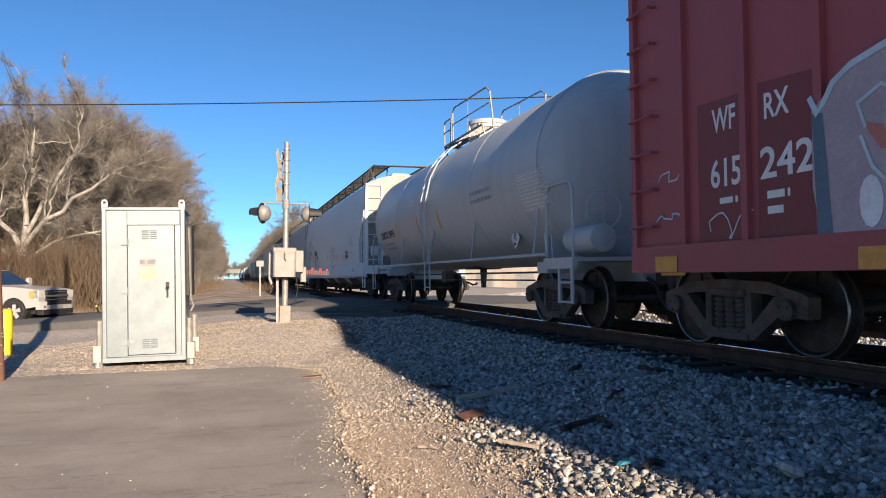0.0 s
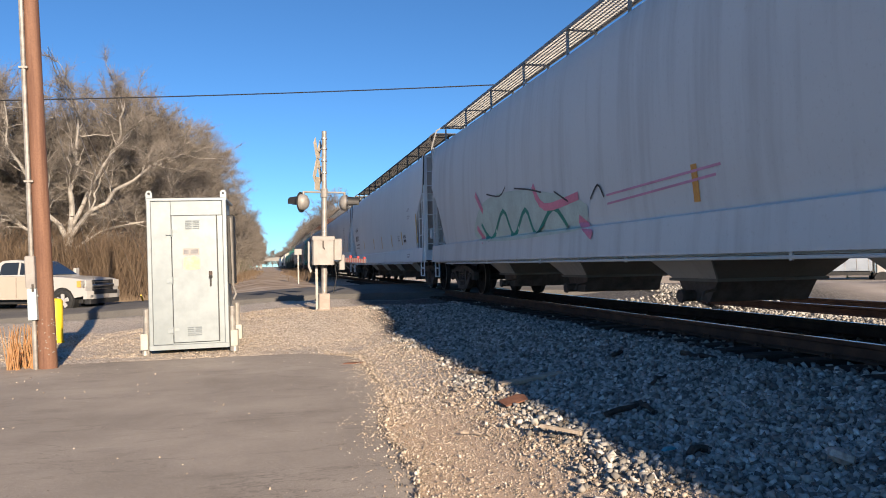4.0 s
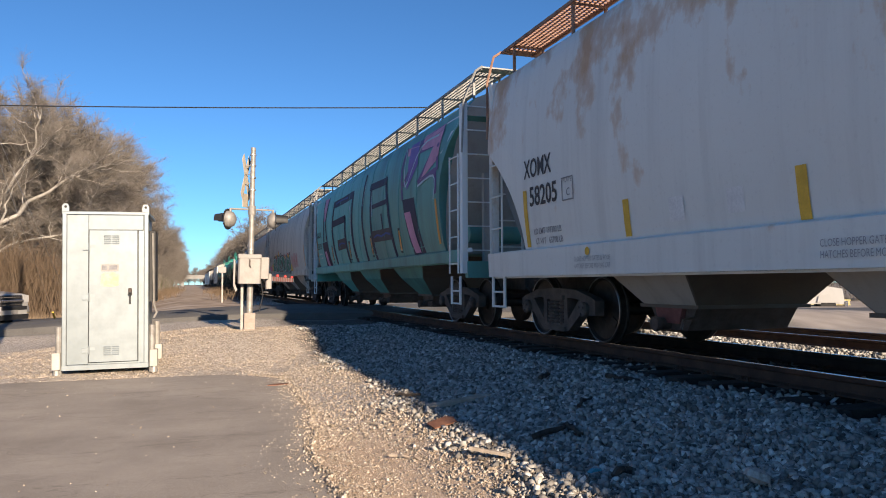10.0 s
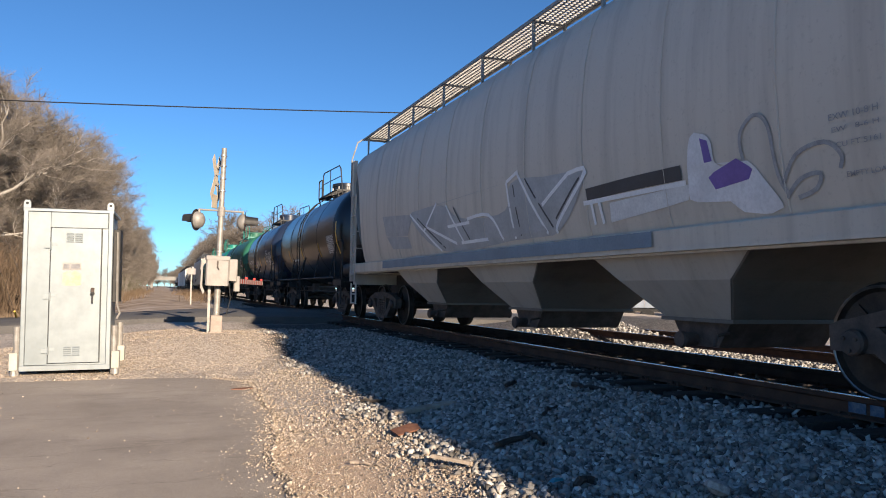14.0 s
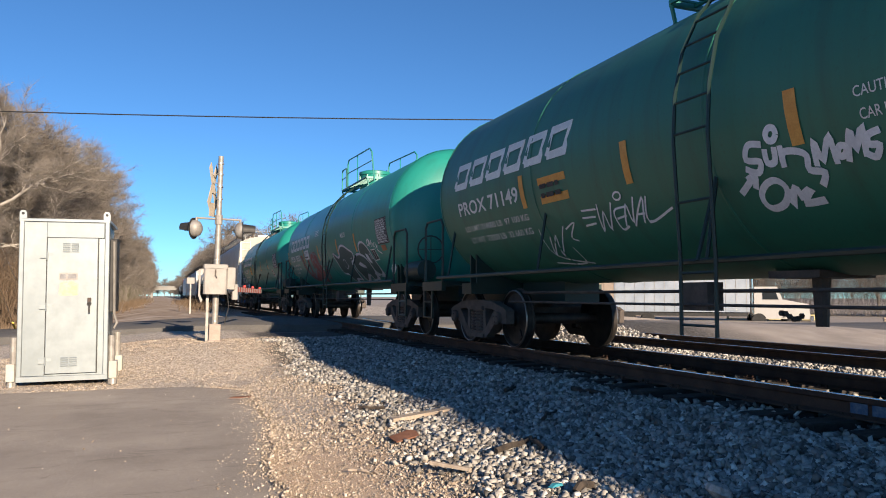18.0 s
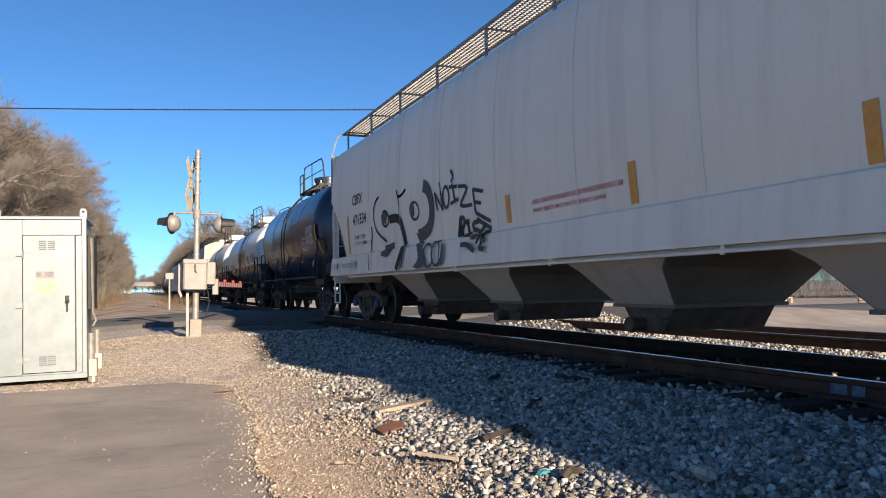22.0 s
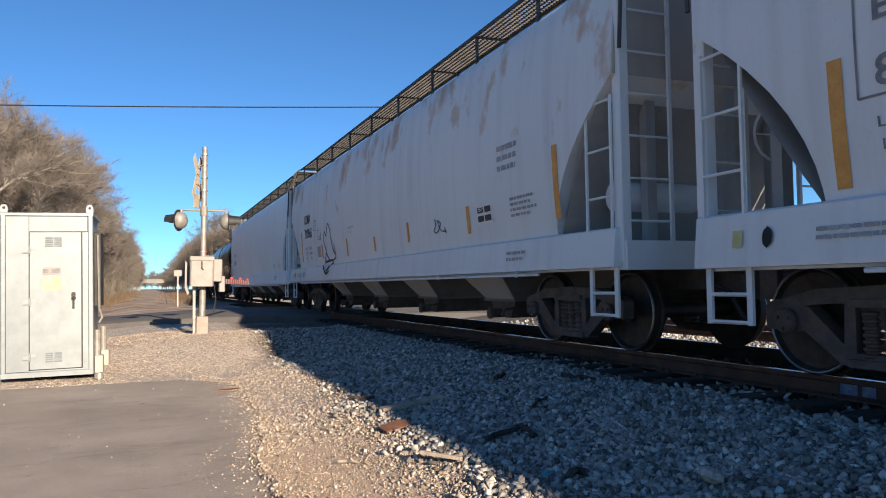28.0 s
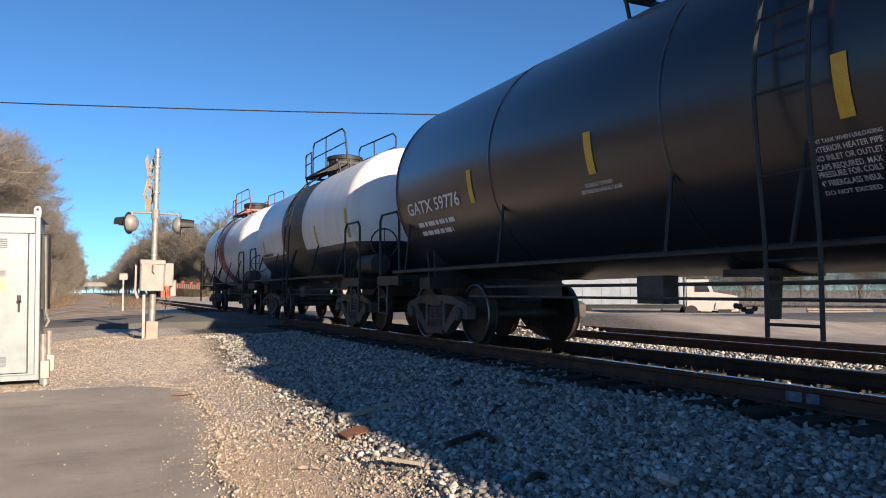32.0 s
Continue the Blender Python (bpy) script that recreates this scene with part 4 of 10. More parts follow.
def sycamore(at):
    """A forked old tree with thick, pale, far-reaching limbs."""
    rng = random.Random(9)
    wood, fine = Shape(), Shape()
    ends = []

    def limb(way, r0, r1, depth):
        pts = [Vector(p) for p in way]
        run = [pts[0]]
        for a, b in zip(pts, pts[1:]):
            for k in range(1, 4):
                run.append(a.lerp(b, k / 3) + Vector((rng.gauss(0, 1), rng.gauss(0, 1), rng.gauss(0, 1))) * 0.045 * (b - a).length)
        n = len(run) - 1
        for k in range(n):
            wood.tube(run[k], run[k + 1], r0 + (r1 - r0) * k / n, r0 + (r1 - r0) * (k + 1) / n, n=7 if r0 > 0.1 else 4, cap=False)
            if depth == 0:
                ends.append((run[k], run[k + 1]))
        if depth:
            length = sum((b - a).length for a, b in zip(run, run[1:]))
            for _ in range(19 if depth == 2 else 7):
                f = rng.uniform(0.18, 1.0) * (n - 0.01)
                k = int(f)
                p = run[k].lerp(run[k + 1], f - k)
                d = (run[k + 1] - run[k]).normalized() * 0.7 + Vector((rng.gauss(0, 0.6), rng.gauss(0, 0.6), rng.gauss(0.25, 0.5)))
                ln = length * rng.uniform(0.18, 0.36)
                r = (r0 + (r1 - r0) * f / n) * rng.uniform(0.35, 0.6)
                q = p + d.normalized() * ln
                limb([p, p.lerp(q, 0.5) + Vector((0, 0, rng.uniform(-0.1, 0.12) * ln)), q], r, 0.010, depth - 1)

    limb([(0, 0, 0), (0.1, 0, 2.2), (0.3, 0, 4.2)], 0.36, 0.28, 0)
    limb([(0.3, 0, 4.1), (2.6, -0.5, 6.6), (5.4, -1, 8.8), (7.6, -1, 9.9)], 0.17, 0.03, 2)
    limb([(0.1, 0, 2.9), (2.5, -0.5, 4.7), (5.2, -1, 5.1), (8.0, -1, 6.4)], 0.12, 0.025, 2)
    limb([(0.3, 0, 4.1), (0.2, 0.5, 7.5), (0.9, 0.5, 11), (0.5, 0.5, 14.2)], 0.20, 0.03, 2)
    limb([(0.2, 0, 3.9), (-1.4, 0, 7), (-3.2, 0, 10.2), (-3.6, 0.3, 13)], 0.18, 0.03, 2)
    limb([(0.5, 0, 5.0), (1.9, 0.6, 8.2), (3.3, 0.4, 11.4), (3.9, 0, 13.6)], 0.14, 0.025, 2)
    limb([(-0.1, 0, 3.1), (-2.6, -0.4, 5.2), (-5.2, 0, 6.4), (-7.0, 0, 8.4)], 0.13, 0.025, 2)
    for _ in range(34000):
        a, b = rng.choice(ends[6:])
        p = a.lerp(b, rng.random())
        d = ((b - a).normalized() * 0.8 + Vector((rng.gauss(0, 0.6), rng.gauss(0, 0.6), rng.gauss(0.1, 0.5)))).normalized()
        o = d.cross(Vector((rng.uniform(-1, 1), rng.uniform(-1, 1), rng.uniform(-1, 1)))).normalized() * rng.uniform(0.006, 0.010)
        fine.add([p - o, p + o, p + d * rng.uniform(0.4, 1.2)], [(0, 1, 2)])
    t = hollow("tree", at)
    t.scale = (0.82, 0.82, 0.80)
    tagged(t, "large bare sycamore with thick pale limbs", "tree", "trees of the roadside wood")
    part("trunk", plain_mesh(wood, "trunk", M_BARK_PALE), None, t)
    part("crown", plain_mesh(fine, "crown", M_TWIG), None, t, "bare winter twigs")


def build_woods():
    rng = random.Random(21)
    kinds = [tree_kind(1, 14, 0.33, 21000, M_BARK, "tall bare winter tree with grey bark"),
             tree_kind(2, 13, 0.32, 21000, M_BARK, "tall bare winter tree with grey bark"),
             tree_kind(3, 11.5, 0.38, 20000, M_BARK, "bare winter tree with spreading limbs"),
             tree_kind(4, 14.5, 0.28, 20000, M_BARK, "tall slender bare winter tree")]
    sycamore((-10.8, 44.0, 0.0))
    places, tall = [(-13.6, 48.5), (-9.6, 49.5), (-7.6, 51.5), (-11.6, 52), (-16.5, 50.5), (-6.4, 55), (-14.5, 55), (-20, 52), (-24.5, 51)], []
    full = set(places)
    for k in range(10):
        places.append((-15.5 - 4.6 * k + rng.uniform(-1.2, 1.2), 46.5 + rng.uniform(-1.5, 3)))
    for k in range(26):
        yy = 50 + k * (4.5 + k * 0.35)
        places.append((-6.0 - (1.6 if k < 2 else 0) + 1.2 * step(90, 200, yy) + rng.uniform(-1.2, 0.8), yy))
    for k in range(14):
        places.append((-11.5 + rng.uniform(-1.5, 1.5), 51 + k * 6 + rng.uniform(-2, 2)))
    for k in range(10):
        places.append((-19 - 6.5 * (k % 5) + rng.uniform(-2.5, 2.5), 54 + 9 * (k // 5) + rng.uniform(-2, 3)))
    for k in range(26):
        places.append((15.5 + rng.uniform(-1, 2.5) + (2 if k < 3 else 0), 112 + k * (5 + k * 0.35)))
    for k in range(12):
        places.append((22 + rng.uniform(-2, 2), 115 + k * 9))
    for k in range(16):
        a = radians(26 + k * 3.6)
        r = 118 + rng.uniform(-8, 10)
        places.append((r * math.sin(a), r * math.cos(a)))
    for k in range(12):
        places.append((-22 + 4.2 * k + rng.uniform(-1, 1), 560 + rng.uniform(0, 40)))
    for k in range(30):
        tall.append((12.6 + rng.uniform(-0.9, 1.2), 138 + k * (6 + k * 0.5)))
    used = [False] * 4
    for x, y in places + tall:
        k = rng.randrange(4)
        f = rng.uniform(0.82, 1.1) * (1.02 if (x, y) in tall else 0.86 if x > 12 and y > 108 else 0.93 if (x, y) in full or (x < -14 and y < 50) else 1)
        m = pose(x, y, max(-0.5, ground_z(x, y)) - 0.05, 0, 0, rng.uniform(0, 360))
        t = kinds[k]
        if used[k]:
            t = copy_thing(kinds[k], m)
        t.matrix_basis = m @ Matrix.Diagonal((f, f, f, 1))
        used[k] = True
    # thicket: reddish brush before the trees, greyer and evergreen bits further on
    def thicket(name, label, spots, count, h, material, seed, wide):
        r2 = random.Random(seed)
        s = Shape()
        for _ in range(count):
            x, y = r2.choice(spots)
            x, y = x + r2.gauss(0, wide), y + r2.gauss(0, 0.9)
            p = Vector((x, y, ground_z(x, y)))
            top = h * r2.uniform(0.5, 1.1)
            d = Vector((r2.gauss(0, 0.35), r2.gauss(0, 0.35), 1)).normalized()
            q = p + d * top * 0.6
            o = Vector((0.011, 0.004, 0))
            s.add([p - o, p + o, q + o * 0.6, q - o * 0.6], [(0, 1, 2, 3)])
            for _ in range(6):
                b = p.lerp(q, r2.uniform(0.4, 1.0))
                e = b + Vector((r2.gauss(0, 0.5), r2.gauss(0, 0.5), r2.uniform(0.2, 1.0))) * top * 0.38
                o2 = Vector((r2.uniform(-1, 1), r2.uniform(-1, 1), 0)).normalized() * 0.009
                s.add([b - o2, b + o2, e], [(0, 1, 2)])
        tagged(new(name, plain_mesh(s, name, material)), label, "brush", kind="stuff")

    thicket("brush", "dense reddish-brown winter brush along the road", [(-7.5 - 1.8 * k, 41 + 0.25 * (k % 3)) for k in range(16)], 6500, 5.2, M_TWIG_RED, 5, 1.1)
    thicket("undergrowth", "tangled grey-brown undergrowth at the wood's edge", [(-6.0, 50 + 4.5 * k) for k in range(22)] + [(16, 115 + 6 * k) for k in range(14)] + [(-9 - 3 * k, 47) for k in range(9)], 6000, 4.5, M_TWIG, 6, 1.3)
    thicket("young_wood", "dense thin saplings between the roadside trees", [(-7.5 - 2.6 * k, 52 + 1.5 * (k % 3)) for k in range(16)], 5500, 8.5, M_TWIG, 16, 1.4)
    thicket("green_scrub", "dull evergreen scrub at the foot of the trees", [(-5.6, 85 + 7 * k) for k in range(12)] + [(15, 115 + 8 * k) for k in range(10)], 3000, 4.0, M_EVERGREEN, 7, 1.0)
    thicket("far_wood", "brown winter wood behind the yard", [(66 * math.sin(radians(a)) + 12, 72 * math.cos(radians(a))) for a in range(24, 96, 2)], 9000, 9.0, M_TWIG, 13, 2.5)
    thicket("weeds", "low reddish-brown weeds beside the dirt strip", [(-3.6 + 0.5 * (k % 4), 48 + 5 * k) for k in range(18)] + [(3.1, 52 + 7 * k) for k in range(8)], 1500, 1.1, M_TWIG_RED, 27, 0.7)
    s = Shape()
    r3 = random.Random(31)
    for _ in range(3500):
        x, y = r3.uniform(-26, -3.5), r3.uniform(34.5, 44)
        p = Vector((x, y, ground_z(x, y)))
        e = p + Vector((r3.gauss(0, 0.12), r3.gauss(0, 0.12), r3.uniform(0.12, 0.4)))
        s.add([p - Vector((0.012, 0, 0)), p + Vector((0.012, 0, 0)), e], [(0, 1, 2)])
    tagged(new("verge_grass", plain_mesh(s, "verge_grass", M_DRYGRASS)), "dry yellow grass along the road verge", "grass", kind="stuff")


build_woods()


# ---- guy wires with yellow guards ----
def guy(x, y, top):
    t = tagged(hollow("guy_wire", (x, y, 0)), "steel guy wire with a yellow plastic guard", "guy wire")
    d = Vector(top) - Vector((x, y, ground_z(x, y)))
    a = Vector((0, 0, ground_z(x, y)))
    part("strand", Shape().tube(a, a + d, 0.005, n=4), M_ALU_D, t)
    part("guard", Shape().tube(a + d * 0.01, a + d * 0.01 + d.normalized() * 2.0, 0.035, n=8), M_BOLLARD, t)
    part("anchor_eye", Shape().lathe([(-0.02, 0.03), (0, 0.05), (0.02, 0.03)], 8, "z", tuple(a)), M_GALV, t)


for x, y, z in ((-6.9, 33.6, 4.45), (-5.15, 33.6, 5.10), (-4.5, 34.4, 5.16)):
    guy(x, y, (-3.44, 13.0, z))


# ---- overpass far down the line ----
t = tagged(hollow("overpass", (0, 520, 0)), "pale concrete road bridge far down the line", "bridge")
M_CONCRETE = surface("weathered concrete", (0.22, 0.21, 0.19), (0.30, 0.29, 0.27), 0.4, 0.9, 0, 8)
part("deck", Shape().slab(-16, 22, -5, 5, 5.2, 6.8, 0.1), M_CONCRETE, t)
part("parapet", Shape().box(-16, 22, -5.1, -4.8, 6.8, 7.6), M_CONCRETE, t)
for x in (-13, -4.5, 17):
    part("pier", Shape().box(x - 0.7, x + 0.7, -4, 4, 0, 5.2), M_CONCRETE, t)

# ---- pickup waiting on the road ----
GLASS_DARK, _, _b2 = nodes_of("tinted car glass")
_b2.inputs["Base Color"].default_value = (0.02, 0.025, 0.03, 1)
_b2.inputs["Roughness"].default_value = 0.05
_b2.inputs["Coat Weight"].default_value = 0.5
P_TRUCK = paint("white pickup paint", (0.42, 0.41, 0.39), (0.26, 0.22, 0.18), 0.25, rough=0.3, coat=0.5)
P_TRUCK_TAN = paint("tan lower pickup paint", (0.42, 0.365, 0.30), (0.30, 0.24, 0.18), 0.3, rough=0.35, coat=0.4)
M_ALLOY = surface("bright alloy wheel", (0.42, 0.41, 0.40), (0.55, 0.54, 0.52), 6, 0.4, 0.2, 60, 0.05)
M_CHROME = surface("chrome trim", (0.6, 0.6, 0.6), (0.75, 0.75, 0.75), 5, 0.15, 1.0, 60, 0.02)


def wheel_pair(t, x, w):
    for s_ in (-1, 1):
        ty = part("wheel", Shape().lathe([(-0.13, 0.27), (-0.13, 0.37), (-0.10, 0.40), (0.10, 0.40), (0.13, 0.37), (0.13, 0.27)], 28, "y", cap=False), M_PLASTIC, t, smooth=40, at=(x, s_ * w, 0.40))
        part("rim", Shape().lathe([(-0.12, 0.27), (-0.10, 0.25), (-0.03, 0.02), (0.03, 0.02), (0.10, 0.25), (0.12, 0.27)], 24, "y", cap=False), M_BLACK, ty, smooth=40)
        part("hub", Shape().lathe([(s_ * 0.04, 0.08), (s_ * 0.10, 0.075), (s_ * 0.115, 0.02)], 14, "y"), M_ALLOY, ty, smooth=40)
        for k in range(5):
            a = k * math.tau / 5 + 0.3
            c, q = math.cos(a), math.sin(a)
            part("spoke", Shape().ext([(0.05 * c - 0.05 * q, 0.05 * q + 0.05 * c), (0.05 * c + 0.05 * q, 0.05 * q - 0.05 * c), (0.255 * c + 0.075 * q, 0.255 * q - 0.075 * c), (0.255 * c - 0.075 * q, 0.255 * q + 0.075 * c)], "y", *sorted((s_ * 0.05, s_ * 0.105))), M_ALLOY, ty)


def pickup(at, turn):
    t = tagged(hollow("pickup_truck", at, turn), "white and tan pickup truck with dark grille waiting at the crossing", "pickup truck")

    def arch(cx, r=0.47, n=9):
        return [(cx + r * math.cos(math.pi * k / (n - 1)), max(0.50, 0.42 + r * math.sin(math.pi * k / (n - 1)))) for k in range(n)]

    def body(prof, mat, name, w, curve=((0.0, 0.035), (0.03, 0.012), (0.09, 0.0)), lean=0.0, label=""):
        cx, cz = sum(p[0] for p in prof) / len(prof), sum(p[1] for p in prof) / len(prof)
        low = min(p[1] for p in prof)
        rows = [(-w + d, i, -1) for d, i in curve] + [(w - d, i, 1) for d, i in reversed(curve)]
        rings = []
        for y, ins, sg in rows:
            rings.append([(x + (cx - x) * ins * 0.4, y - sg * lean * (z - low), z + (cz - z) * ins) for x, z in prof])
        return part(name, Shape().loft(rings), mat, t, label, 50)

    body([(2.72, 0.56), (2.80, 0.72), (2.80, 1.02), (2.74, 1.13), (2.60, 1.18), (1.9, 1.26), (1.10, 1.30), (1.08, 0.46), (1.40, 0.46)] + [p for p in reversed(arch(1.88))], P_TRUCK, "front_body", 0.985)
    body([(1.09, 0.46), (1.11, 1.30), (-0.80, 1.32), (-0.80, 0.46)], P_TRUCK_TAN, "cab_body", 0.99)
    body([(1.30, 1.27), (0.95, 1.46), (0.50, 1.76), (0.30, 1.86), (-0.15, 1.91), (-0.60, 1.88), (-0.74, 1.80), (-0.80, 1.30)], P_TRUCK, "cab_roof", 0.93, ((0.0, 0.03), (0.05, 0.01), (0.12, 0.0)), 0.22)
    body([(-0.84, 0.50), (-0.84, 1.33), (-2.88, 1.35), (-2.93, 1.28), (-2.93, 0.62), (-2.28, 0.55)] + [p for p in reversed(arch(-1.80))] + [(-1.30, 0.50)], P_TRUCK_TAN, "bed", 0.985)
    part("windscreen", Shape().add([(1.22, -0.80, 1.34), (1.22, 0.80, 1.34), (0.46, 0.70, 1.83), (0.46, -0.70, 1.83)], [(0, 1, 2, 3)]), GLASS_DARK, t).location = (0.0, 0, 0.012)
    part("windscreen_pillar", Shape().tube((1.20, -0.82, 1.34), (0.44, -0.74, 1.84), 0.03, n=6), P_TRUCK, t)
    for s_ in (-1, 1):
        for name, pts in (("side_window", [(0.98, 1.36), (0.42, 1.74), (0.16, 1.80), (0.16, 1.36)]), ("rear_window", [(0.08, 1.36), (0.08, 1.81), (-0.50, 1.80), (-0.62, 1.70), (-0.64, 1.36)])):
            v = [(x, s_ * (0.938 - 0.22 * (z - 1.27)), z) for x, z in pts]
            part(name, Shape().add(v, [tuple(range(len(v)))]), GLASS_DARK, t)
        part("mirror", Shape().slab(0.92, 1.04, s_ * 1.10 - 0.13, s_ * 1.10 + 0.13, 1.33, 1.58, 0.03), P_TRUCK, t)
        part("door_handle", Shape().box(0.12, 0.30, s_ * 0.995 - 0.015, s_ * 0.995 + 0.015, 1.12, 1.16), P_TRUCK_TAN, t)
        part("door_seam", Shape().box(0.075, 0.085, s_ * 0.991 - 0.006, s_ * 0.991 + 0.006, 0.52, 1.30), M_BLACK, t)
        part("wheel_well", Shape().lathe([(s_ * 0.6, 0.46), (s_ * 0.93, 0.46)], 20, "y", (1.88, 0, 0.44)).lathe([(s_ * 0.6, 0.46), (s_ * 0.93, 0.46)], 20, "y", (-1.80, 0, 0.44)), M_BLACK, t)
        lamp = part("headlight", Shape().ext([(s_ * 0.985, 0.86), (s_ * 0.985, 1.12), (s_ * 0.66, 1.13), (s_ * 0.63, 0.86)], "x", 2.50, 2.815), surface("clear headlight", (0.55, 0.53, 0.5), (0.7, 0.68, 0.64), 8, 0.1, 0.2), t)
        part("turn_lamp", Shape().box(2.46, 2.62, s_ * 0.99 - 0.008, s_ * 0.99 + 0.008, 0.88, 1.11), M_ORANGE, lamp)
        part("fog_lamp", Shape().slab(2.90, 2.925, s_ * 0.78 - 0.10, s_ * 0.78 + 0.10, 0.52, 0.60, 0.01), M_ALU_D, t)
    part("grille", Shape().slab(2.74, 2.83, -0.62, 0.62, 0.74, 1.13, 0.02), M_BLACK, t, "dark grille with a chrome bar")
    for z in (0.80, 1.06):
        part("grille_slat", Shape().box(2.83, 2.84, -0.58, 0.58, z - 0.012, z + 0.012), M_CHROME, t)
    part("grille_bar", Shape().slab(2.82, 2.86, -0.63, 0.63, 0.89, 0.97, 0.01), M_CHROME, t)
    part("bumper", Shape().ext([(2.70, -0.98), (2.84, -0.98), (2.93, -0.72), (2.93, 0.72), (2.84, 0.98), (2.70, 0.98)], "z", 0.46, 0.74), P_TRUCK, t)
    part("bumper_pad", Shape().slab(2.85, 2.95, -0.70, 0.70, 0.62, 0.75, 0.02), M_BLACK, t)
    part("air_dam", Shape().slab(2.66, 2.90, -0.88, 0.88, 0.28, 0.47, 0.02), M_BLACK, t)
    part("number_plate", Shape().box(2.945, 2.958, -0.16, 0.16, 0.48, 0.62), M_GREY_BOX, t)
    part("underbody", Shape().box(-2.6, 2.5, -0.7, 0.7, 0.30, 0.6), M_BLACK, t)
    wheel_pair(t, 1.88, 0.86)
    wheel_pair(t, -1.80, 0.86)


pickup((-8.55, 30.4, 0.06), -22)


# ---- yard beyond the tracks ----
def box_truck(at, turn):
    t = tagged(hollow("semi_truck", at, turn), "white truck with a pale blue-grey trailer parked in the yard", "truck")
    part("trailer", Shape().slab(-8.0, 1.3, -1.25, 1.25, 1.05, 3.9, 0.04), surface("pale blue trailer side", (0.25, 0.29, 0.34), (0.33, 0.37, 0.42), 1, 0.4), t)
    for k in range(14):
        part("trailer_rib", Shape().box(-7.9 + k * 0.69, -7.86 + k * 0.69, -1.27, 1.27, 1.1, 3.85), M_ALU_D, t)
    part("skirt", Shape().box(-7.6, 1.2, -1.1, 1.1, 0.75, 1.05), M_BLACK, t)
    cab = part("cab", Shape().ext([(1.6, 0.6), (1.6, 2.85), (3.1, 2.85), (3.45, 1.95), (5.1, 1.65), (5.25, 0.6)], "y", -1.1, 1.1), P_TRUCK, t)
    part("side_window", Shape().ext([(2.15, 1.95), (2.15, 2.65), (2.95, 2.65), (3.2, 1.95)], "y", -1.12, -1.095), GLASS_DARK, cab)
    part("exhaust_stack", Shape().tube((1.5, -1.0, 0.9), (1.5, -1.0, 3.5), 0.07), M_CHROME, t)
    part("fender", Shape().ext([(3.5, 0.7), (3.6, 1.15), (4.2, 1.3), (4.8, 1.1), (4.95, 0.7)], "y", -1.2, -1.09), P_TRUCK, t)
    part("bumper", Shape().slab(5.2, 5.4, -1.15, 1.15, 0.4, 0.8), M_CHROME, t)
    part("grille", Shape().slab(5.1, 5.24, -0.5, 0.5, 0.85, 1.5), M_BLACK, t)
    for x in (-6.9, -5.6, 1.9, 4.2):
        for s_ in (-1, 1):
            w = part("wheel", Shape().lathe([(-0.14, 0.28), (-0.14, 0.47), (-0.1, 0.5), (0.1, 0.5), (0.14, 0.47), (0.14, 0.28)], 18, "y"), M_PLASTIC, t, at=(x, s_ * 0.98, 0.5))
            part("rim", Shape().lathe([(-0.12, 0.28), (-0.04, 0.1), (0.04, 0.1), (0.12, 0.28)], 14, "y"), M_ALU_D, w)


box_truck((38.4, 42.9, -0.55), -35)


def shed(name, label, at, turn, w, d, h, mat, roofmat, doors=2, pitch=0.8):
    t = tagged(hollow(name, at, turn), label, "building")
    wl = part("wall", Shape().box(-w / 2, w / 2, -d / 2, d / 2, 0, h), mat, t)
    part("roof", Shape().ext([(-d / 2 - 0.3, h), (d / 2 + 0.3, h), (d / 2 + 0.3, h + 0.12), (0, h + pitch), (-d / 2 - 0.3, h + 0.12)], "x", -w / 2 - 0.3, w / 2 + 0.3), roofmat, t)
    n = int(w / 0.9)
    for k in range(n):
        x = -w / 2 + w * (k + 0.5) / n
        part("wall_rib", Shape().box(x - 0.03, x + 0.03, -d / 2 - 0.035, -d / 2, 0, h), mat, wl)
    for k in range(doors):
        x = -w / 2 + w * (k + 0.5) / doors
        dr = part("door", Shape().box(x - 0.9, x + 0.9, -d / 2 - 0.06, -d / 2, 0, 2.3), M_ALU_D, t)
        part("frame", Shape().box(x - 1.0, x + 1.0, -d / 2 - 0.05, -d / 2, 2.3, 2.42), M_GALV, dr)
    return t


M_BEIGE = surface("beige metal cladding", (0.33, 0.27, 0.215), (0.42, 0.345, 0.28), 0.5, 0.7, 0, 12)
M_SHEDWHITE = surface("white metal cladding", (0.70, 0.68, 0.64), (0.8, 0.78, 0.74), 0.5, 0.6, 0, 12)
M_SHEDTAN = surface("dusty tan cladding", (0.33, 0.285, 0.24), (0.42, 0.37, 0.315), 0.5, 0.7, 0, 12)
M_SHEDRED = surface("faded red cladding", (0.42, 0.10, 0.07), (0.52, 0.15, 0.10), 0.6, 0.7, 0, 12)
shed("warehouse", "beige metal warehouse beyond the yard", (40.3, 61.0, -0.55), -45, 9, 8, 5, M_BEIGE, M_SHEDWHITE, 1)
shed("low_building", "long low tan building beyond the tracks", (31.7, 75.6, -0.55), -30, 13, 8, 3.6, M_SHEDTAN, M_SHEDWHITE, 3)
shed("red_shed", "low faded red shed beside the line", (15.6, 132.0, 0.3), -10, 9, 5, 2.6, M_SHEDRED, M_SHEDRED, 0, 0.2)
shed("white_shed", "small white shed beside the line", (15.4, 150.0, 0.3), -8, 5, 5, 4.2, M_SHEDWHITE, M_ALU_D, 1)
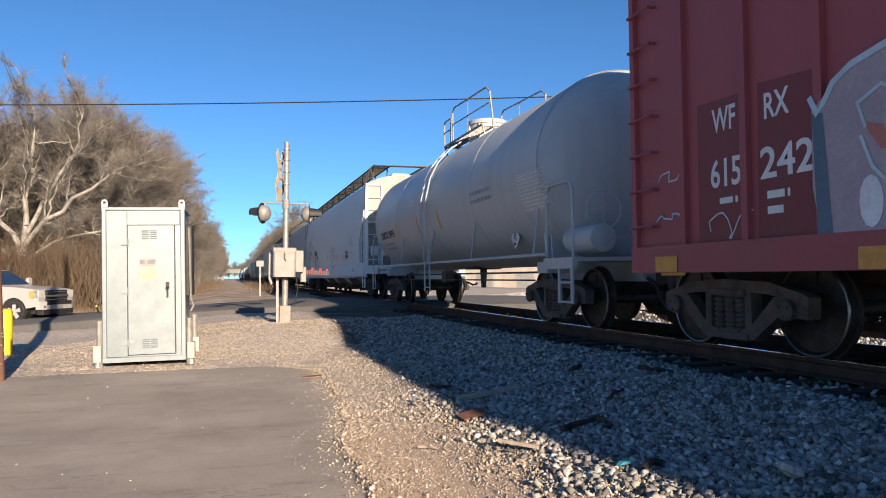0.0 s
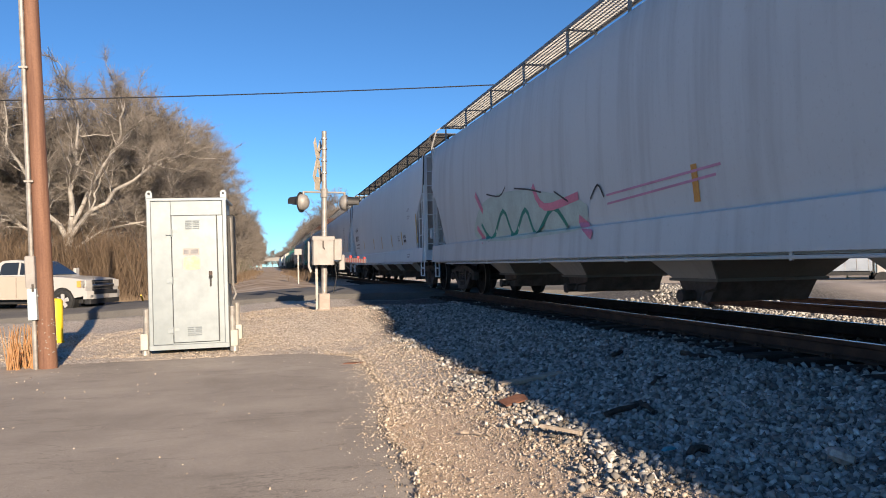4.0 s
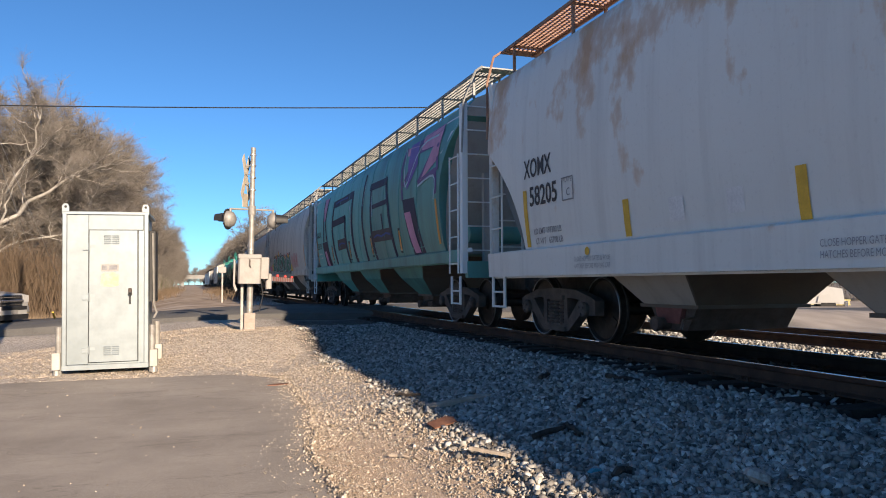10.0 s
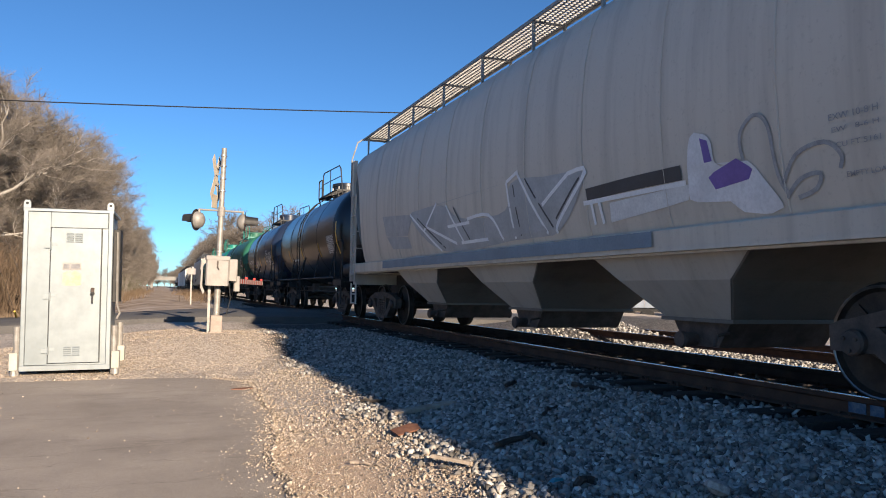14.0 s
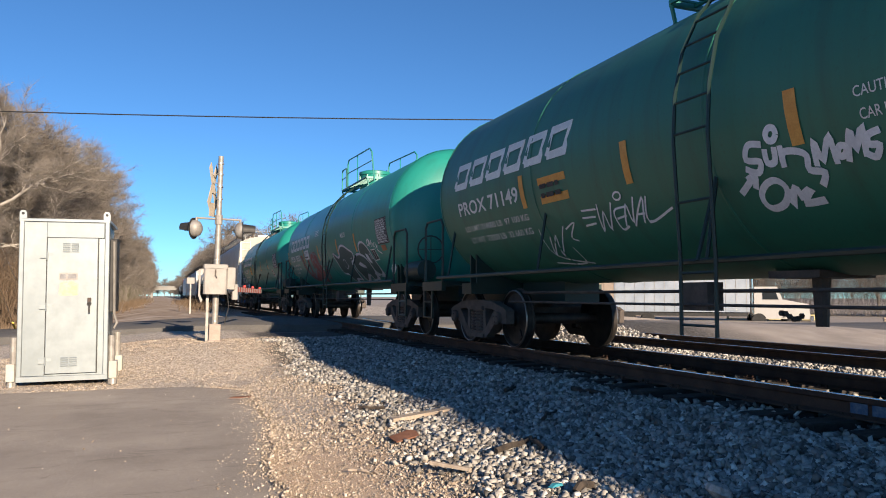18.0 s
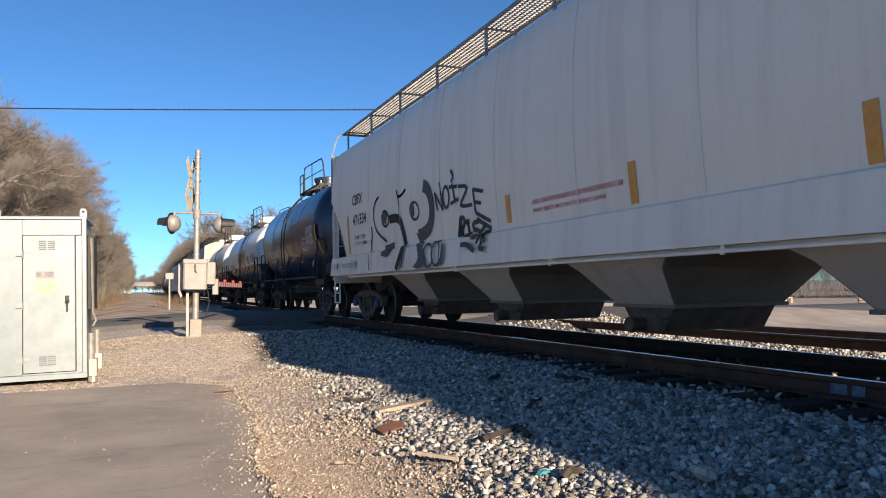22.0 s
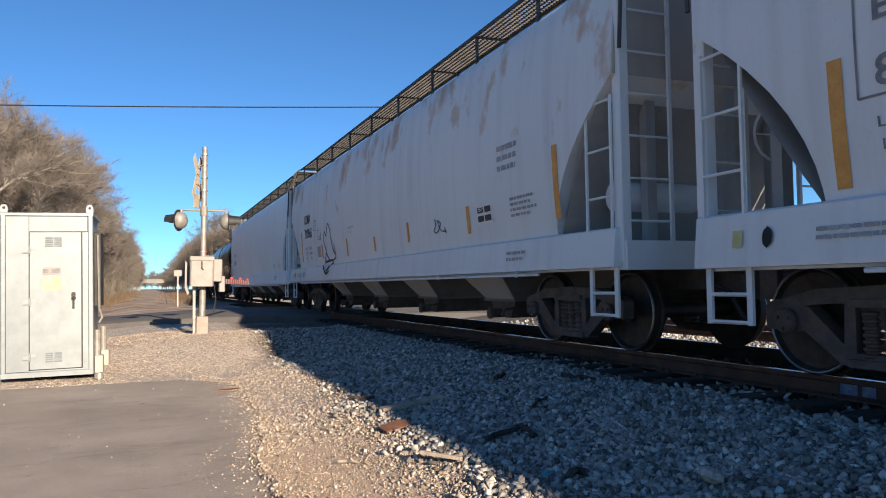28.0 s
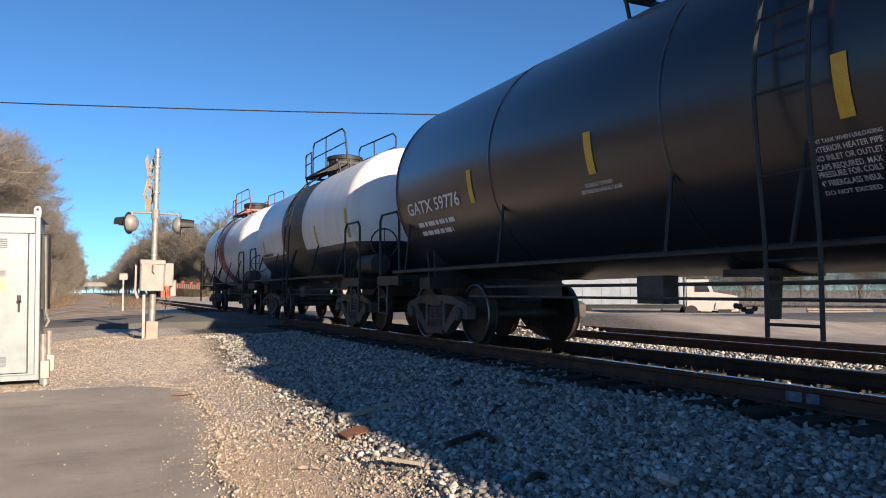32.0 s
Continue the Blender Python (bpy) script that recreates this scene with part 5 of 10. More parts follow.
t = tagged(hollow("container", (40.3, 65.9, -0.55), -40), "orange-red steel container in the yard", "container")
part("body", Shape().slab(-1.4, 1.4, -1.2, 1.2, 0, 2.3, 0.04), surface("orange-red steel", (0.55, 0.14, 0.07), (0.66, 0.19, 0.10), 1, 0.6), t)
for k in range(9):
    part("rib", Shape().box(-1.3 + k * 0.32, -1.2 + k * 0.32, -1.24, -1.2, 0.1, 2.2), M_SHEDRED, t)
rng_y = random.Random(17)
for k in range(5):
    t = tagged(hollow("lumber_stack", (45.0 + k * 3.0, 33.5 - k * 2.8 + rng_y.uniform(-1, 1), -0.55), -55 + rng_y.uniform(-12, 12)), "stack of pale rough boards in the yard", "lumber", "lumber stacks in the yard")
    for j in range(5):
        o = rng_y.uniform(-0.25, 0.25)
        part("board", Shape().box(-1.9 + o, 1.9 + o, -0.6, 0.6, 0.12 + j * 0.15, 0.23 + j * 0.15), M_OLDWOOD, t)
    part("bearer", Shape().box(-1.2, -1.05, -0.6, 0.6, 0, 0.12).box(1.05, 1.2, -0.6, 0.6, 0, 0.12), M_TIE, t)
t = tagged(hollow("steel_rack", (32.9, 56.1, -0.55), -40), "open dark steel rack in the yard", "rack")
for k in range(6):
    part("upright", Shape().box(-3.0 + k * 1.2 - 0.05, -3.0 + k * 1.2 + 0.05, -0.05, 0.05, 0, 2.2), M_STEEL_RUST, t)
for z in (0.9, 1.9):
    part("beam", Shape().box(-3.1, 3.1, -0.04, 0.04, z, z + 0.1), M_STEEL_RUST, t)
t = tagged(hollow("barrier_rail", (43.0, 43.6, -0.55), -48), "low pale yellow steel barrier before the truck", "barrier")
M_BARRIER = surface("pale yellow steel", (0.55, 0.47, 0.20), (0.66, 0.58, 0.30), 4, 0.6)
for k in range(4):
    part("post", Shape().box(-3 + 2 * k - 0.06, -3 + 2 * k + 0.06, -0.06, 0.06, 0, 0.85), M_BARRIER, t)
for z in (0.4, 0.75):
    part("rail", Shape().box(-3.1, 3.1, -0.1, -0.06, z, z + 0.1), M_BARRIER, t)


# ---- rolling stock: running gear shared by all cars ----
def wheelset_mesh():
    s = Shape()
    rim = []
    for q in (-1, 1):
        prof = [(0.66, 0.08), (0.67, 0.13), (0.70, 0.30), (0.685, 0.36), (0.685, 0.483), (0.715, 0.483), (0.722, 0.460), (0.815, 0.452)]
        s.lathe([(q * w, r) for w, r in prof], 32, "x", cap=False)
        a = len(s.f)
        s.lathe([(q * 0.80, 0.4535), (q * 0.817, 0.452), (q * 0.822, 0.440), (q * 0.816, 0.428)], 32, "x", cap=False)
        rim.append((a, len(s.f)))
        s.lathe([(q * 0.81, 0.427), (q * 0.775, 0.40), (q * 0.765, 0.20), (q * 0.80, 0.13), (q * 0.84, 0.12), (q * 0.84, 0.09)], 32, "x", cap=False)
        s.box(min(q * 0.77, q * 0.79), max(q * 0.77, q * 0.79), -0.05, 0.05, 0.22, 0.36)
    s.tube((-1.05, 0, 0), (1.05, 0, 0), 0.085, n=14)
    me = s.mesh("wheelset", M_WHEEL, 35)
    me.materials.append(M_TREAD)
    for a, b in rim:
        for i in range(a, b):
            me.polygons[i].material_index = 1
    return me


def side_frame_mesh(material):
    s = Shape()
    for q in (-1, 1):
        def P(*pts):
            s.ext([(q * y, z) for y, z in pts], "x", -0.07, 0.07)
        P((-0.02, 0.60), (0.60, 0.58), (0.98, 0.52), (1.02, 0.60), (0.62, 0.70), (-0.02, 0.73))
        P((0.70, 0.36), (1.13, 0.36), (1.14, 0.56), (1.02, 0.61), (0.80, 0.62), (0.70, 0.54))
        P((0.74, 0.36), (0.80, 0.50), (0.70, 0.56), (0.34, 0.24), (0.40, 0.12))
        P((0.27, 0.16), (0.38, 0.16), (0.36, 0.64), (0.27, 0.64))
        P((-0.02, 0.10), (0.42, 0.12), (0.36, 0.22), (-0.02, 0.21))
    s.box(-0.11, 0.11, -0.30, 0.30, 0.56, 0.62)
    s.box(-0.10, 0.10, -0.33, 0.33, 0.11, 0.17)
    return s.mesh("side_frame", material, 0)


def spring_mesh():
    s = Shape()
    prof = []
    for k in range(7):
        z = 0.2 + k * 0.052
        prof += [(z, 0.052), (z + 0.012, 0.068), (z + 0.03, 0.068), (z + 0.042, 0.052)]
    s.lathe(prof, 10, "z")
    return s.mesh("spring", M_IRON_BROWN, 50)


def cap_mesh(material):
    s = Shape().lathe([(0, 0.10), (0.05, 0.105), (0.07, 0.09), (0.075, 0.04), (0.08, 0.01)], 16, "x")
    for k in range(3):
        a = k * math.tau / 3 + 0.5
        s.tube((0.06, 0.06 * math.cos(a), 0.06 * math.sin(a)), (0.09, 0.06 * math.cos(a), 0.06 * math.sin(a)), 0.016, n=6)
    return s.mesh("bearing_cap", material, 40)


WHEELSET = wheelset_mesh()
FRAME_DARK, FRAME_BROWN = side_frame_mesh(M_IRON), side_frame_mesh(M_IRON_BROWN)
SPRING = spring_mesh()
CAP_DARK, CAP_BLUE = cap_mesh(M_IRON), cap_mesh(surface("blue bearing cap", (0.03, 0.07, 0.18), (0.06, 0.12, 0.26), 9, 0.6))
BOLSTER = Shape().ext([(-0.24, 0.42), (0.24, 0.42), (0.28, 0.62), (0.2, 0.72), (-0.2, 0.72), (-0.28, 0.62)], "x", -1.02, 1.02).lathe([(0.70, 0.2), (0.82, 0.2)], 14, "z").mesh("truck", M_IRON)
WHEELS = {-0.89: [], 0.89: []}


def truck(car, y, brown=False, cap=None):
    b = part("truck", BOLSTER, None, car, at=(0, y, 0))
    for q in (-1, 1):
        part("side_frame", FRAME_BROWN if brown else FRAME_DARK, None, b, at=(q * 1.0, 0, 0.02))
        for w in (-0.17, 0.0, 0.17):
            part("spring", SPRING, None, b, at=(q * 1.02, w, 0))
        for w in (-0.89, 0.89):
            c = part("bearing_cap", cap or CAP_DARK, None, b, at=(q * 1.07, w, 0.455))
            if q < 0:
                c.rotation_euler[2] = math.pi
    for w in (-0.89, 0.89):
        WHEELS[w].append(part("wheelset", WHEELSET, None, b, at=(0, w, 0.4525)))


COUPLER = Shape().box(-0.09, 0.09, -0.75, -0.2, 0.66, 0.86).ext([(-0.16, -0.22), (0.14, -0.24), (0.17, -0.06), (0.05, -0.02), (0.02, -0.14), (-0.1, -0.1), (-0.17, 0.0)], "z", 0.60, 0.92).mesh("coupler", M_IRON_BROWN)
HOSE = Shape().pipe([(0.3, -0.5, 0.75), (0.33, -0.25, 0.68), (0.34, -0.08, 0.45), (0.3, 0.02, 0.32)], 0.025).mesh("brake_hose", M_PLASTIC)


def couplers(car, L):
    for q in (-1, 1):
        c = part("coupler", COUPLER, None, car, at=(0, q * L / 2, 0))
        h = part("brake_hose", HOSE, None, car, at=(0, q * L / 2, 0))
        if q < 0:
            c.rotation_euler[2] = h.rotation_euler[2] = math.pi


# ---- marks on car sides: flat shapes laid on the near flank ----
def side_mark(name, car, polys, side, material, proud=0.008, label=""):
    """Outlines of (y, z), laid on the flank whose half-width at height z is side(z); shared corners are joined."""
    at, verts, faces = {}, [], []
    for poly in polys:
        f = []
        for y, z in poly:
            key = (round(y, 4), round(z, 4))
            if key not in at:
                at[key] = len(verts)
                verts.append((-(side(z) + proud), y, z))
            f.append(at[key])
        if len(set(f)) > 2:
            faces.append(tuple(dict.fromkeys(f)))
    me = bpy.data.meshes.new(name)
    me.from_pydata(verts, [], faces)
    me.materials.append(material)
    return part(name, me, None, car, label)


TEXTS = {}


def text_shape(words, offset=0.0):
    key = (words, offset)
    if key not in TEXTS:
        c = bpy.data.curves.new("text", "FONT")
        c.body, c.size, c.offset, c.resolution_u = words, 1.0, offset, 3
        ob = bpy.data.objects.new("text", c)
        me = bpy.data.meshes.new_from_object(ob)
        TEXTS[key] = ([tuple(v.co) for v in me.vertices], [tuple(p.vertices) for p in me.polygons])
        bpy.data.objects.remove(ob)
        bpy.data.curves.remove(c)
        bpy.data.meshes.remove(me)
    return TEXTS[key]


def lettering(car, words, y, z, size, side, material, name="lettering", wide=1.0, slant=0.0, offset=0.0, proud=0.008, rise=0.0, label=""):
    """Words on the flank; y is where they begin, z their foot. They run towards -y."""
    vs, fs = text_shape(words, offset)
    k = size * 1.38
    me = bpy.data.meshes.new(name)
    pts = []
    for vx, vy, _ in vs:
        yy, zz = y - (vx * wide + vy * slant) * k, z + vy * k + vx * k * wide * rise
        pts.append((-(side(zz) + proud), yy, zz))
    if size < 0.15:
        me.from_pydata(pts, [], fs)
        me.materials.append(material)
        ob = part(name, me, None, car, label)
        ob["kind"] = "stuff"
        return ob
    # letters that can be told apart are parts of their own
    bpy.data.meshes.remove(me)
    root = list(range(len(pts)))

    def find(i):
        while root[i] != i:
            root[i] = root[root[i]]
            i = root[i]
        return i

    for f in fs:
        for i in f[1:]:
            root[find(i)] = find(f[0])
    groups = {}
    for f in fs:
        groups.setdefault(find(f[0]), []).append(f)
    for faces in groups.values():
        used = sorted({i for f in faces for i in f})
        at = {i: n for n, i in enumerate(used)}
        me = bpy.data.meshes.new("letter")
        me.from_pydata([pts[i] for i in used], [], [tuple(at[i] for i in f) for f in faces])
        me.materials.append(material)
        ob = part("letter" if name == "lettering" else name, me, None, car, label)
    return ob


def small_print(car, y, z, w, h, rows, side, material, seed=1, name="small_print", tall=0.5):
    """Lines too small to read, as bars."""
    rng = random.Random(seed)
    polys = []
    rh = h / rows
    for r in range(rows):
        a = 0.0
        end = w * rng.uniform(0.75, 1.0)
        while a < end:
            c = min(a + min(rh, 0.12) * rng.uniform(0.5, 1.9), end)
            z0 = z + h - (r + 0.8) * rh
            top = z0 + min(rh * tall, 0.07)
            polys.append([(y - a, z0), (y - c, z0), (y - c, top), (y - a, top)])
            a = c + min(rh, 0.12) * 0.3
    ob = side_mark(name, car, polys, side, material)
    ob["kind"] = "stuff"
    return ob


def strips(car, side, places, material, h=0.48, w=0.11, name="reflector_strip"):
    for y, z in places:
        n = 3
        polys = [[(y + w / 2, z + h * k / n), (y - w / 2, z + h * k / n), (y - w / 2, z + h * (k + 1) / n), (y + w / 2, z + h * (k + 1) / n)] for k in range(n)]
        side_mark(name, car, polys, side, material)


def panel(car, side, y, z, w, h, material, name="panel", proud=0.006, label=""):
    n = max(1, round(h / 0.25))
    polys = [[(y, z + h * k / n), (y - w, z + h * k / n), (y - w, z + h * (k + 1) / n), (y, z + h * (k + 1) / n)] for k in range(n)]
    return side_mark(name, car, polys, side, material, proud, label)


def stroke(car, side, lines, width, material, name="painted_line", proud=0.009, label=""):
    """Sprayed lines: each a run of (y, z), drawn as one ribbon."""
    made = None
    for pts in lines:
        run = [pts[0]]
        for (a, b), (c, d) in zip(pts, pts[1:]):
            n = max(1, int(math.hypot(c - a, d - b) / 0.25))
            run += [(a + (c - a) * k / n, b + (d - b) * k / n) for k in range(1, n + 1)]
        rails = []
        for k, (y, z) in enumerate(run):
            (a, b), (c, d) = run[max(0, k - 1)], run[min(len(run) - 1, k + 1)]
            ln = math.hypot(c - a, d - b) or 1
            (e, f), (g, h) = run[max(0, k - 1)], run[k] if k else run[1]
            l2 = math.hypot(g - e, h - f) or 1
            grow_ = min(1.6, 1 / max(0.5, abs((c - a) * (g - e) + (d - b) * (h - f)) / (ln * l2)))
            u, v = -(d - b) / ln * width / 2 * grow_, (c - a) / ln * width / 2 * grow_
            rails.append(((y + u, z + v), (y - u, z - v)))
        made = side_mark(name, car, [[p[0], q[0], q[1], p[1]] for p, q in zip(rails, rails[1:])], side, material, proud, label)
    return made


def data_panel(car, side, y, z, w, h, seed=2):
    p = panel(car, side, y, z, w, h, M_WHITE_L, "data_panel", 0.006)
    q = 0.04
    cells = []
    for k in range(2):
        for j in range(2):
            y0, z0 = y - q - k * (w - q) / 2, z + q + j * (h - q) / 2
            cells.append([(y0, z0), (y0 - (w - 3 * q) / 2, z0), (y0 - (w - 3 * q) / 2, z0 + (h - 3 * q) / 2), (y0, z0 + (h - 3 * q) / 2)])
    side_mark("panel_field", p, cells, side, M_BLACK_L, 0.010)
    small_print(p, y - 2 * q, z + h / 2 + q, w * 0.35, h * 0.25, 3, lambda v: side(v) + 0.006, M_WHITE_L, seed)


# ---- covered hoppers ----
def profile(points):
    zs = [z for _, z in points]
    ws = [w for w, _ in points]

    def side(z):
        if z <= zs[0]:
            return ws[0]
        for k in range(len(zs) - 1):
            if z <= zs[k + 1]:
                f = (z - zs[k]) / (zs[k + 1] - zs[k])
                return ws[k] + (ws[k + 1] - ws[k]) * f
        return ws[-1]
    return side


SMOOTH = [(1.47, 1.28), (1.50, 1.45), (1.545, 1.9), (1.565, 2.4), (1.565, 2.9), (1.54, 3.4), (1.49, 3.8), (1.44, 4.06), (1.40, 4.12), (1.32, 4.17), (0.95, 4.33), (0.5, 4.43), (0.15, 4.46)]
ROUND = [(1.40, 1.42), (1.46, 1.6), (1.53, 2.0), (1.575, 2.5), (1.57, 3.0), (1.52, 3.5), (1.43, 3.9), (1.33, 4.12), (1.22, 4.24), (0.9, 4.38), (0.5, 4.46), (0.15, 4.49)]


def ladder(shape, x, y0, y1, z0, z1, n, r=0.014, w=0.03):
    """A ladder facing -x or +x."""
    for y in (y0, y1):
        shape.box(x - 0.012, x + 0.012, y - w / 2, y + w / 2, z0, z1)
    for k in range(n):
        z = z0 + (z1 - z0) * (k + 0.5) / n
        shape.tube((x, y0, z), (x, y1, z), r, n=5)
    return shape


def hand_wheel(axis, at, r=0.28):
    """A spoked brake wheel."""
    s = Shape()
    ring = []
    for k in range(17):
        a = k * math.tau / 16
        u, v = r * math.cos(a), r * math.sin(a)
        ring.append((at[0], at[1] + u, at[2] + v) if axis == "x" else (at[0] + u, at[1], at[2] + v))
    s.pipe(ring, 0.016, 5)
    for k in range(0, 16, 4):
        s.tube(at, ring[k], 0.01, n=4)
    return s


def hopper(label, L, body, prof=SMOOTH, bays=4, board=None, under=None, gate_mat=None, cut=(1.25, 2.95), bow=0.5, seams=0, sill=None, brown=False, cap=None, board_h=0.30, end_mat=None, sill_h=(0.95, 1.46), end_sheet=None, bay_y=0.0, bay_side=None, over=0.72, truck_in=2.1):
    car = tagged(hollow("covered_hopper"), label, "railway car", "cars of the freight train")
    side = profile(prof)
    sill, under, board, end_mat = sill or body, under or body, board or M_GALV, end_mat or body
    yE = L / 2 - over
    yB = yE - cut[0]
    z0 = prof[0][1]
    s = Shape()
    stations = [-yE, -yE + 0.02] + [-(yB + cut[0] * f) for f in (0.82, 0.66, 0.5, 0.33, 0.2, 0.1, 0.04, 0.01)] + [-yB] + [-yB + (2 * yB) * k / 12 for k in range(1, 12)]
    stations += [yB] + [yB + cut[0] * f for f in (0.01, 0.04, 0.1, 0.2, 0.33, 0.5, 0.66, 0.82)] + [yE - 0.02, yE]
    rings = []
    for y in stations:
        zb = z0 + (cut[1] - z0) * max(0.0, min(1.0, (abs(y) - yB) / cut[0])) ** bow
        lo = [(side(max(z, zb)), max(z, zb)) for _, z in prof]
        rings.append([(w, y, z) for w, z in lo] + [(-w, y, z) for w, z in reversed(lo)])
    s.loft(rings)
    part("body", s, body, car, smooth=35)
    for q in (-1, 1):
        s = Shape()
        rows = []
        for k in range(9):
            f = (k / 8) ** 2
            zb = z0 + (cut[1] + 0.25 - z0) * f - 0.012
            w = side(zb) - 0.03
            rows.append([(w, q * (yB + cut[0] * f), zb), (-w, q * (yB + cut[0] * f), zb)])
        for a, b in zip(rows, rows[1:]):
            s.add(a + b, [(0, 1, 3, 2)])
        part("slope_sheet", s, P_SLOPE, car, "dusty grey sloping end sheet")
    if seams:
        for k in range(1, seams):
            y = -yB + 2 * yB * k / seams
            for q in (-1, 1):
                s = Shape()
                for (w, a), (w2, b) in zip(prof[:9], prof[1:9]):
                    s.add([(q * (w + 0.004), y - 0.012, a), (q * (w + 0.012), y, a), (q * (w + 0.004), y + 0.012, a), (q * (w2 + 0.004), y - 0.012, b), (q * (w2 + 0.012), y, b), (q * (w2 + 0.004), y + 0.012, b)], [(0, 1, 4, 3), (1, 2, 5, 4)])
                part("weld_seam", s, body, car)
    for q in (-1, 1):
        x = q * (side(z0) + 0.03)
        w = 0.09
        lean = 0.05 if sill_h[1] - sill_h[0] > 0.4 else 0.0
        s = Shape().ext([(x - q * w / 2, sill_h[0]), (x + q * (w / 2 + lean), sill_h[0]), (x + q * (w / 2 + lean), sill_h[0] + 0.05), (x + q * (w / 2 + 0.012), sill_h[1] - 0.02), (x + q * w / 4, sill_h[1]), (x - q * w / 2, sill_h[1])], "y", -yE - 0.02, yE + 0.02)
        s.box(x - q * 0.06 - 0.03, x - q * 0.06 + 0.03, -yE, yE, sill_h[0] - 0.025, sill_h[0] - 0.001)
        part("side_sill", s, sill, car)
        if lean:
            p = part("train_line", Shape().tube((x + q * 0.06, -yE + 1.6, sill_h[0] - 0.05), (x + q * 0.06, yE - 1.6, sill_h[0] - 0.05), 0.02, n=6), end_mat, car, "thin pipe under the side sill")
            for k in range(6):
                y = -yE + 2.2 + (2 * yE - 4.4) * k / 5
                part("pipe_clip", Shape().box(x + q * 0.06 - 0.012, x + q * 0.06 + 0.012, y - 0.02, y + 0.02, sill_h[0] - 0.08, sill_h[0] + 0.004), end_mat, p)
    # ends
    rung = Shape().tube((0, -0.23, 0), (0, 0.23, 0), 0.014, n=5).mesh("rung", end_mat)
    for q in (-1, 1):
        part("end_sheet", Shape().ext([(w - 0.02, max(z, cut[1] + 0.02)) for w, z in prof if z > cut[1]] + [(-(w - 0.02), max(z, cut[1] + 0.02)) for w, z in reversed(prof) if z > cut[1]] + [(-side(cut[1]) + 0.02, cut[1] + 0.01), (side(cut[1]) - 0.02, cut[1] + 0.01)], "y", *sorted((q * yE, q * (yE + 0.012)))), end_sheet or P_ENDSHEET, car, "end sheet with its colour toned down for direct sun")
        xs = side(z0) + 0.01
        e = part("end_sill", Shape().box(-xs, xs, min(q * (yE - 0.03), q * (yE + 0.10)), max(q * (yE - 0.03), q * (yE + 0.10)), 0.92, 1.22), sill, car)
        part("end_platform", Shape().box(-1.35, 1.35, min(q * (yE - 1.2), q * (yE - 0.04)), max(q * (yE - 1.2), q * (yE - 0.04)), 1.18, 1.22), sill, e)
        for sx in (-1, 1):
            top = 4.12
            top_rung = 3.2 if prof is ROUND else 2.75
            part("corner_post", Shape().slab(sx * 1.45 - 0.06, sx * 1.45 + 0.06, q * yE - 0.07, q * yE + 0.07, 1.0, top, 0.012), end_mat, e)
            la = Shape()
            a, b = sorted((q * (yE - 0.06), q * (yE - 0.52)))
            for y in (a, b):
                la.box(sx * 1.54 - 0.012, sx * 1.54 + 0.012, y - 0.014, y + 0.014, 1.0, top_rung)
            la = part("side_ladder", la, end_mat, car)
            n_rung = round((top_rung - 1.15) / 0.44)
            for k in range(n_rung):
                part("rung", rung, None, la, at=(sx * 1.54, (a + b) / 2, 1.18 + (top_rung - 1.22) * k / (n_rung - 1)))
            en = Shape()
            for k in range(7):
                z = 1.42 + k * 0.44
                en.tube((sx * 1.42, q * (yE + 0.09), z), (sx * 0.90, q * (yE + 0.09), z), 0.013, n=5)
            en.box(sx * 0.90 - 0.02, sx * 0.90 + 0.02, q * (yE + 0.09) - 0.015, q * (yE + 0.09) + 0.015, 1.2, 4.15)
            part("end_ladder", en, end_mat, e)
            st = Shape()
            for z in (0.45, 0.68):
                st.tube((sx * 1.5, a, z), (sx * 1.5, b, z), 0.018, n=5)
            for y in (a, b):
                st.box(sx * 1.5 - 0.014, sx * 1.5 + 0.014, y - 0.03, y + 0.03, 0.43, 0.95)
            part("sill_step", st, end_mat, e)
        for x, back, top in ((0.0, 0.08, 3.3), (-0.89, 0.3, 2.9), (0.89, 0.3, 2.9)):
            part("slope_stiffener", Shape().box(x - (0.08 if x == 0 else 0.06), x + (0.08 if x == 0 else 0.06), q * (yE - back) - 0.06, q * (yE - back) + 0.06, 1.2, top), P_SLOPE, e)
    q = -1
    part("brake_reservoir", Shape().lathe([(-0.75, 0.02), (-0.72, 0.17), (0.35, 0.17), (0.38, 0.02)], 14, "x", (-0.45, q * (yE - 0.55), 1.75)), body, car, smooth=40)
    part("brake_wheel", hand_wheel("y", (0.45, q * (yE + 0.18), 2.4), 0.29), end_mat, car)
    part("center_sill", Shape().box(-0.28, 0.28, -L / 2 + 0.62, -yB + 0.6, 0.70, 1.18), M_IRON, car)
    part("center_sill", Shape().box(-0.28, 0.28, yB - 0.6, L / 2 - 0.62, 0.70, 1.18), M_IRON, car)
    # discharge bays
    tc = L / 2 - truck_in
    inner = L / 2 - 3.2
    w = 2 * inner / bays
    for k in range(bays):
        yc = -inner + w * (k + 0.5) + bay_y
        s = Shape()
        hw, bw_ = w / 2 + 0.02, 0.52
        rings = []
        steps = ((z0 + 0.05, hw * 0.82, prof[0][0] - 0.04), (0.95, hw * 0.46, 1.12), (0.55, bw_, 0.76))
        for z, hy, hx in steps:
            rings.append([(-hx, yc - hy, z), (hx, yc - hy, z), (hx, yc + hy, z), (-hx, yc + hy, z)])
        s.loft(rings)
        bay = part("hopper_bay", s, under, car)
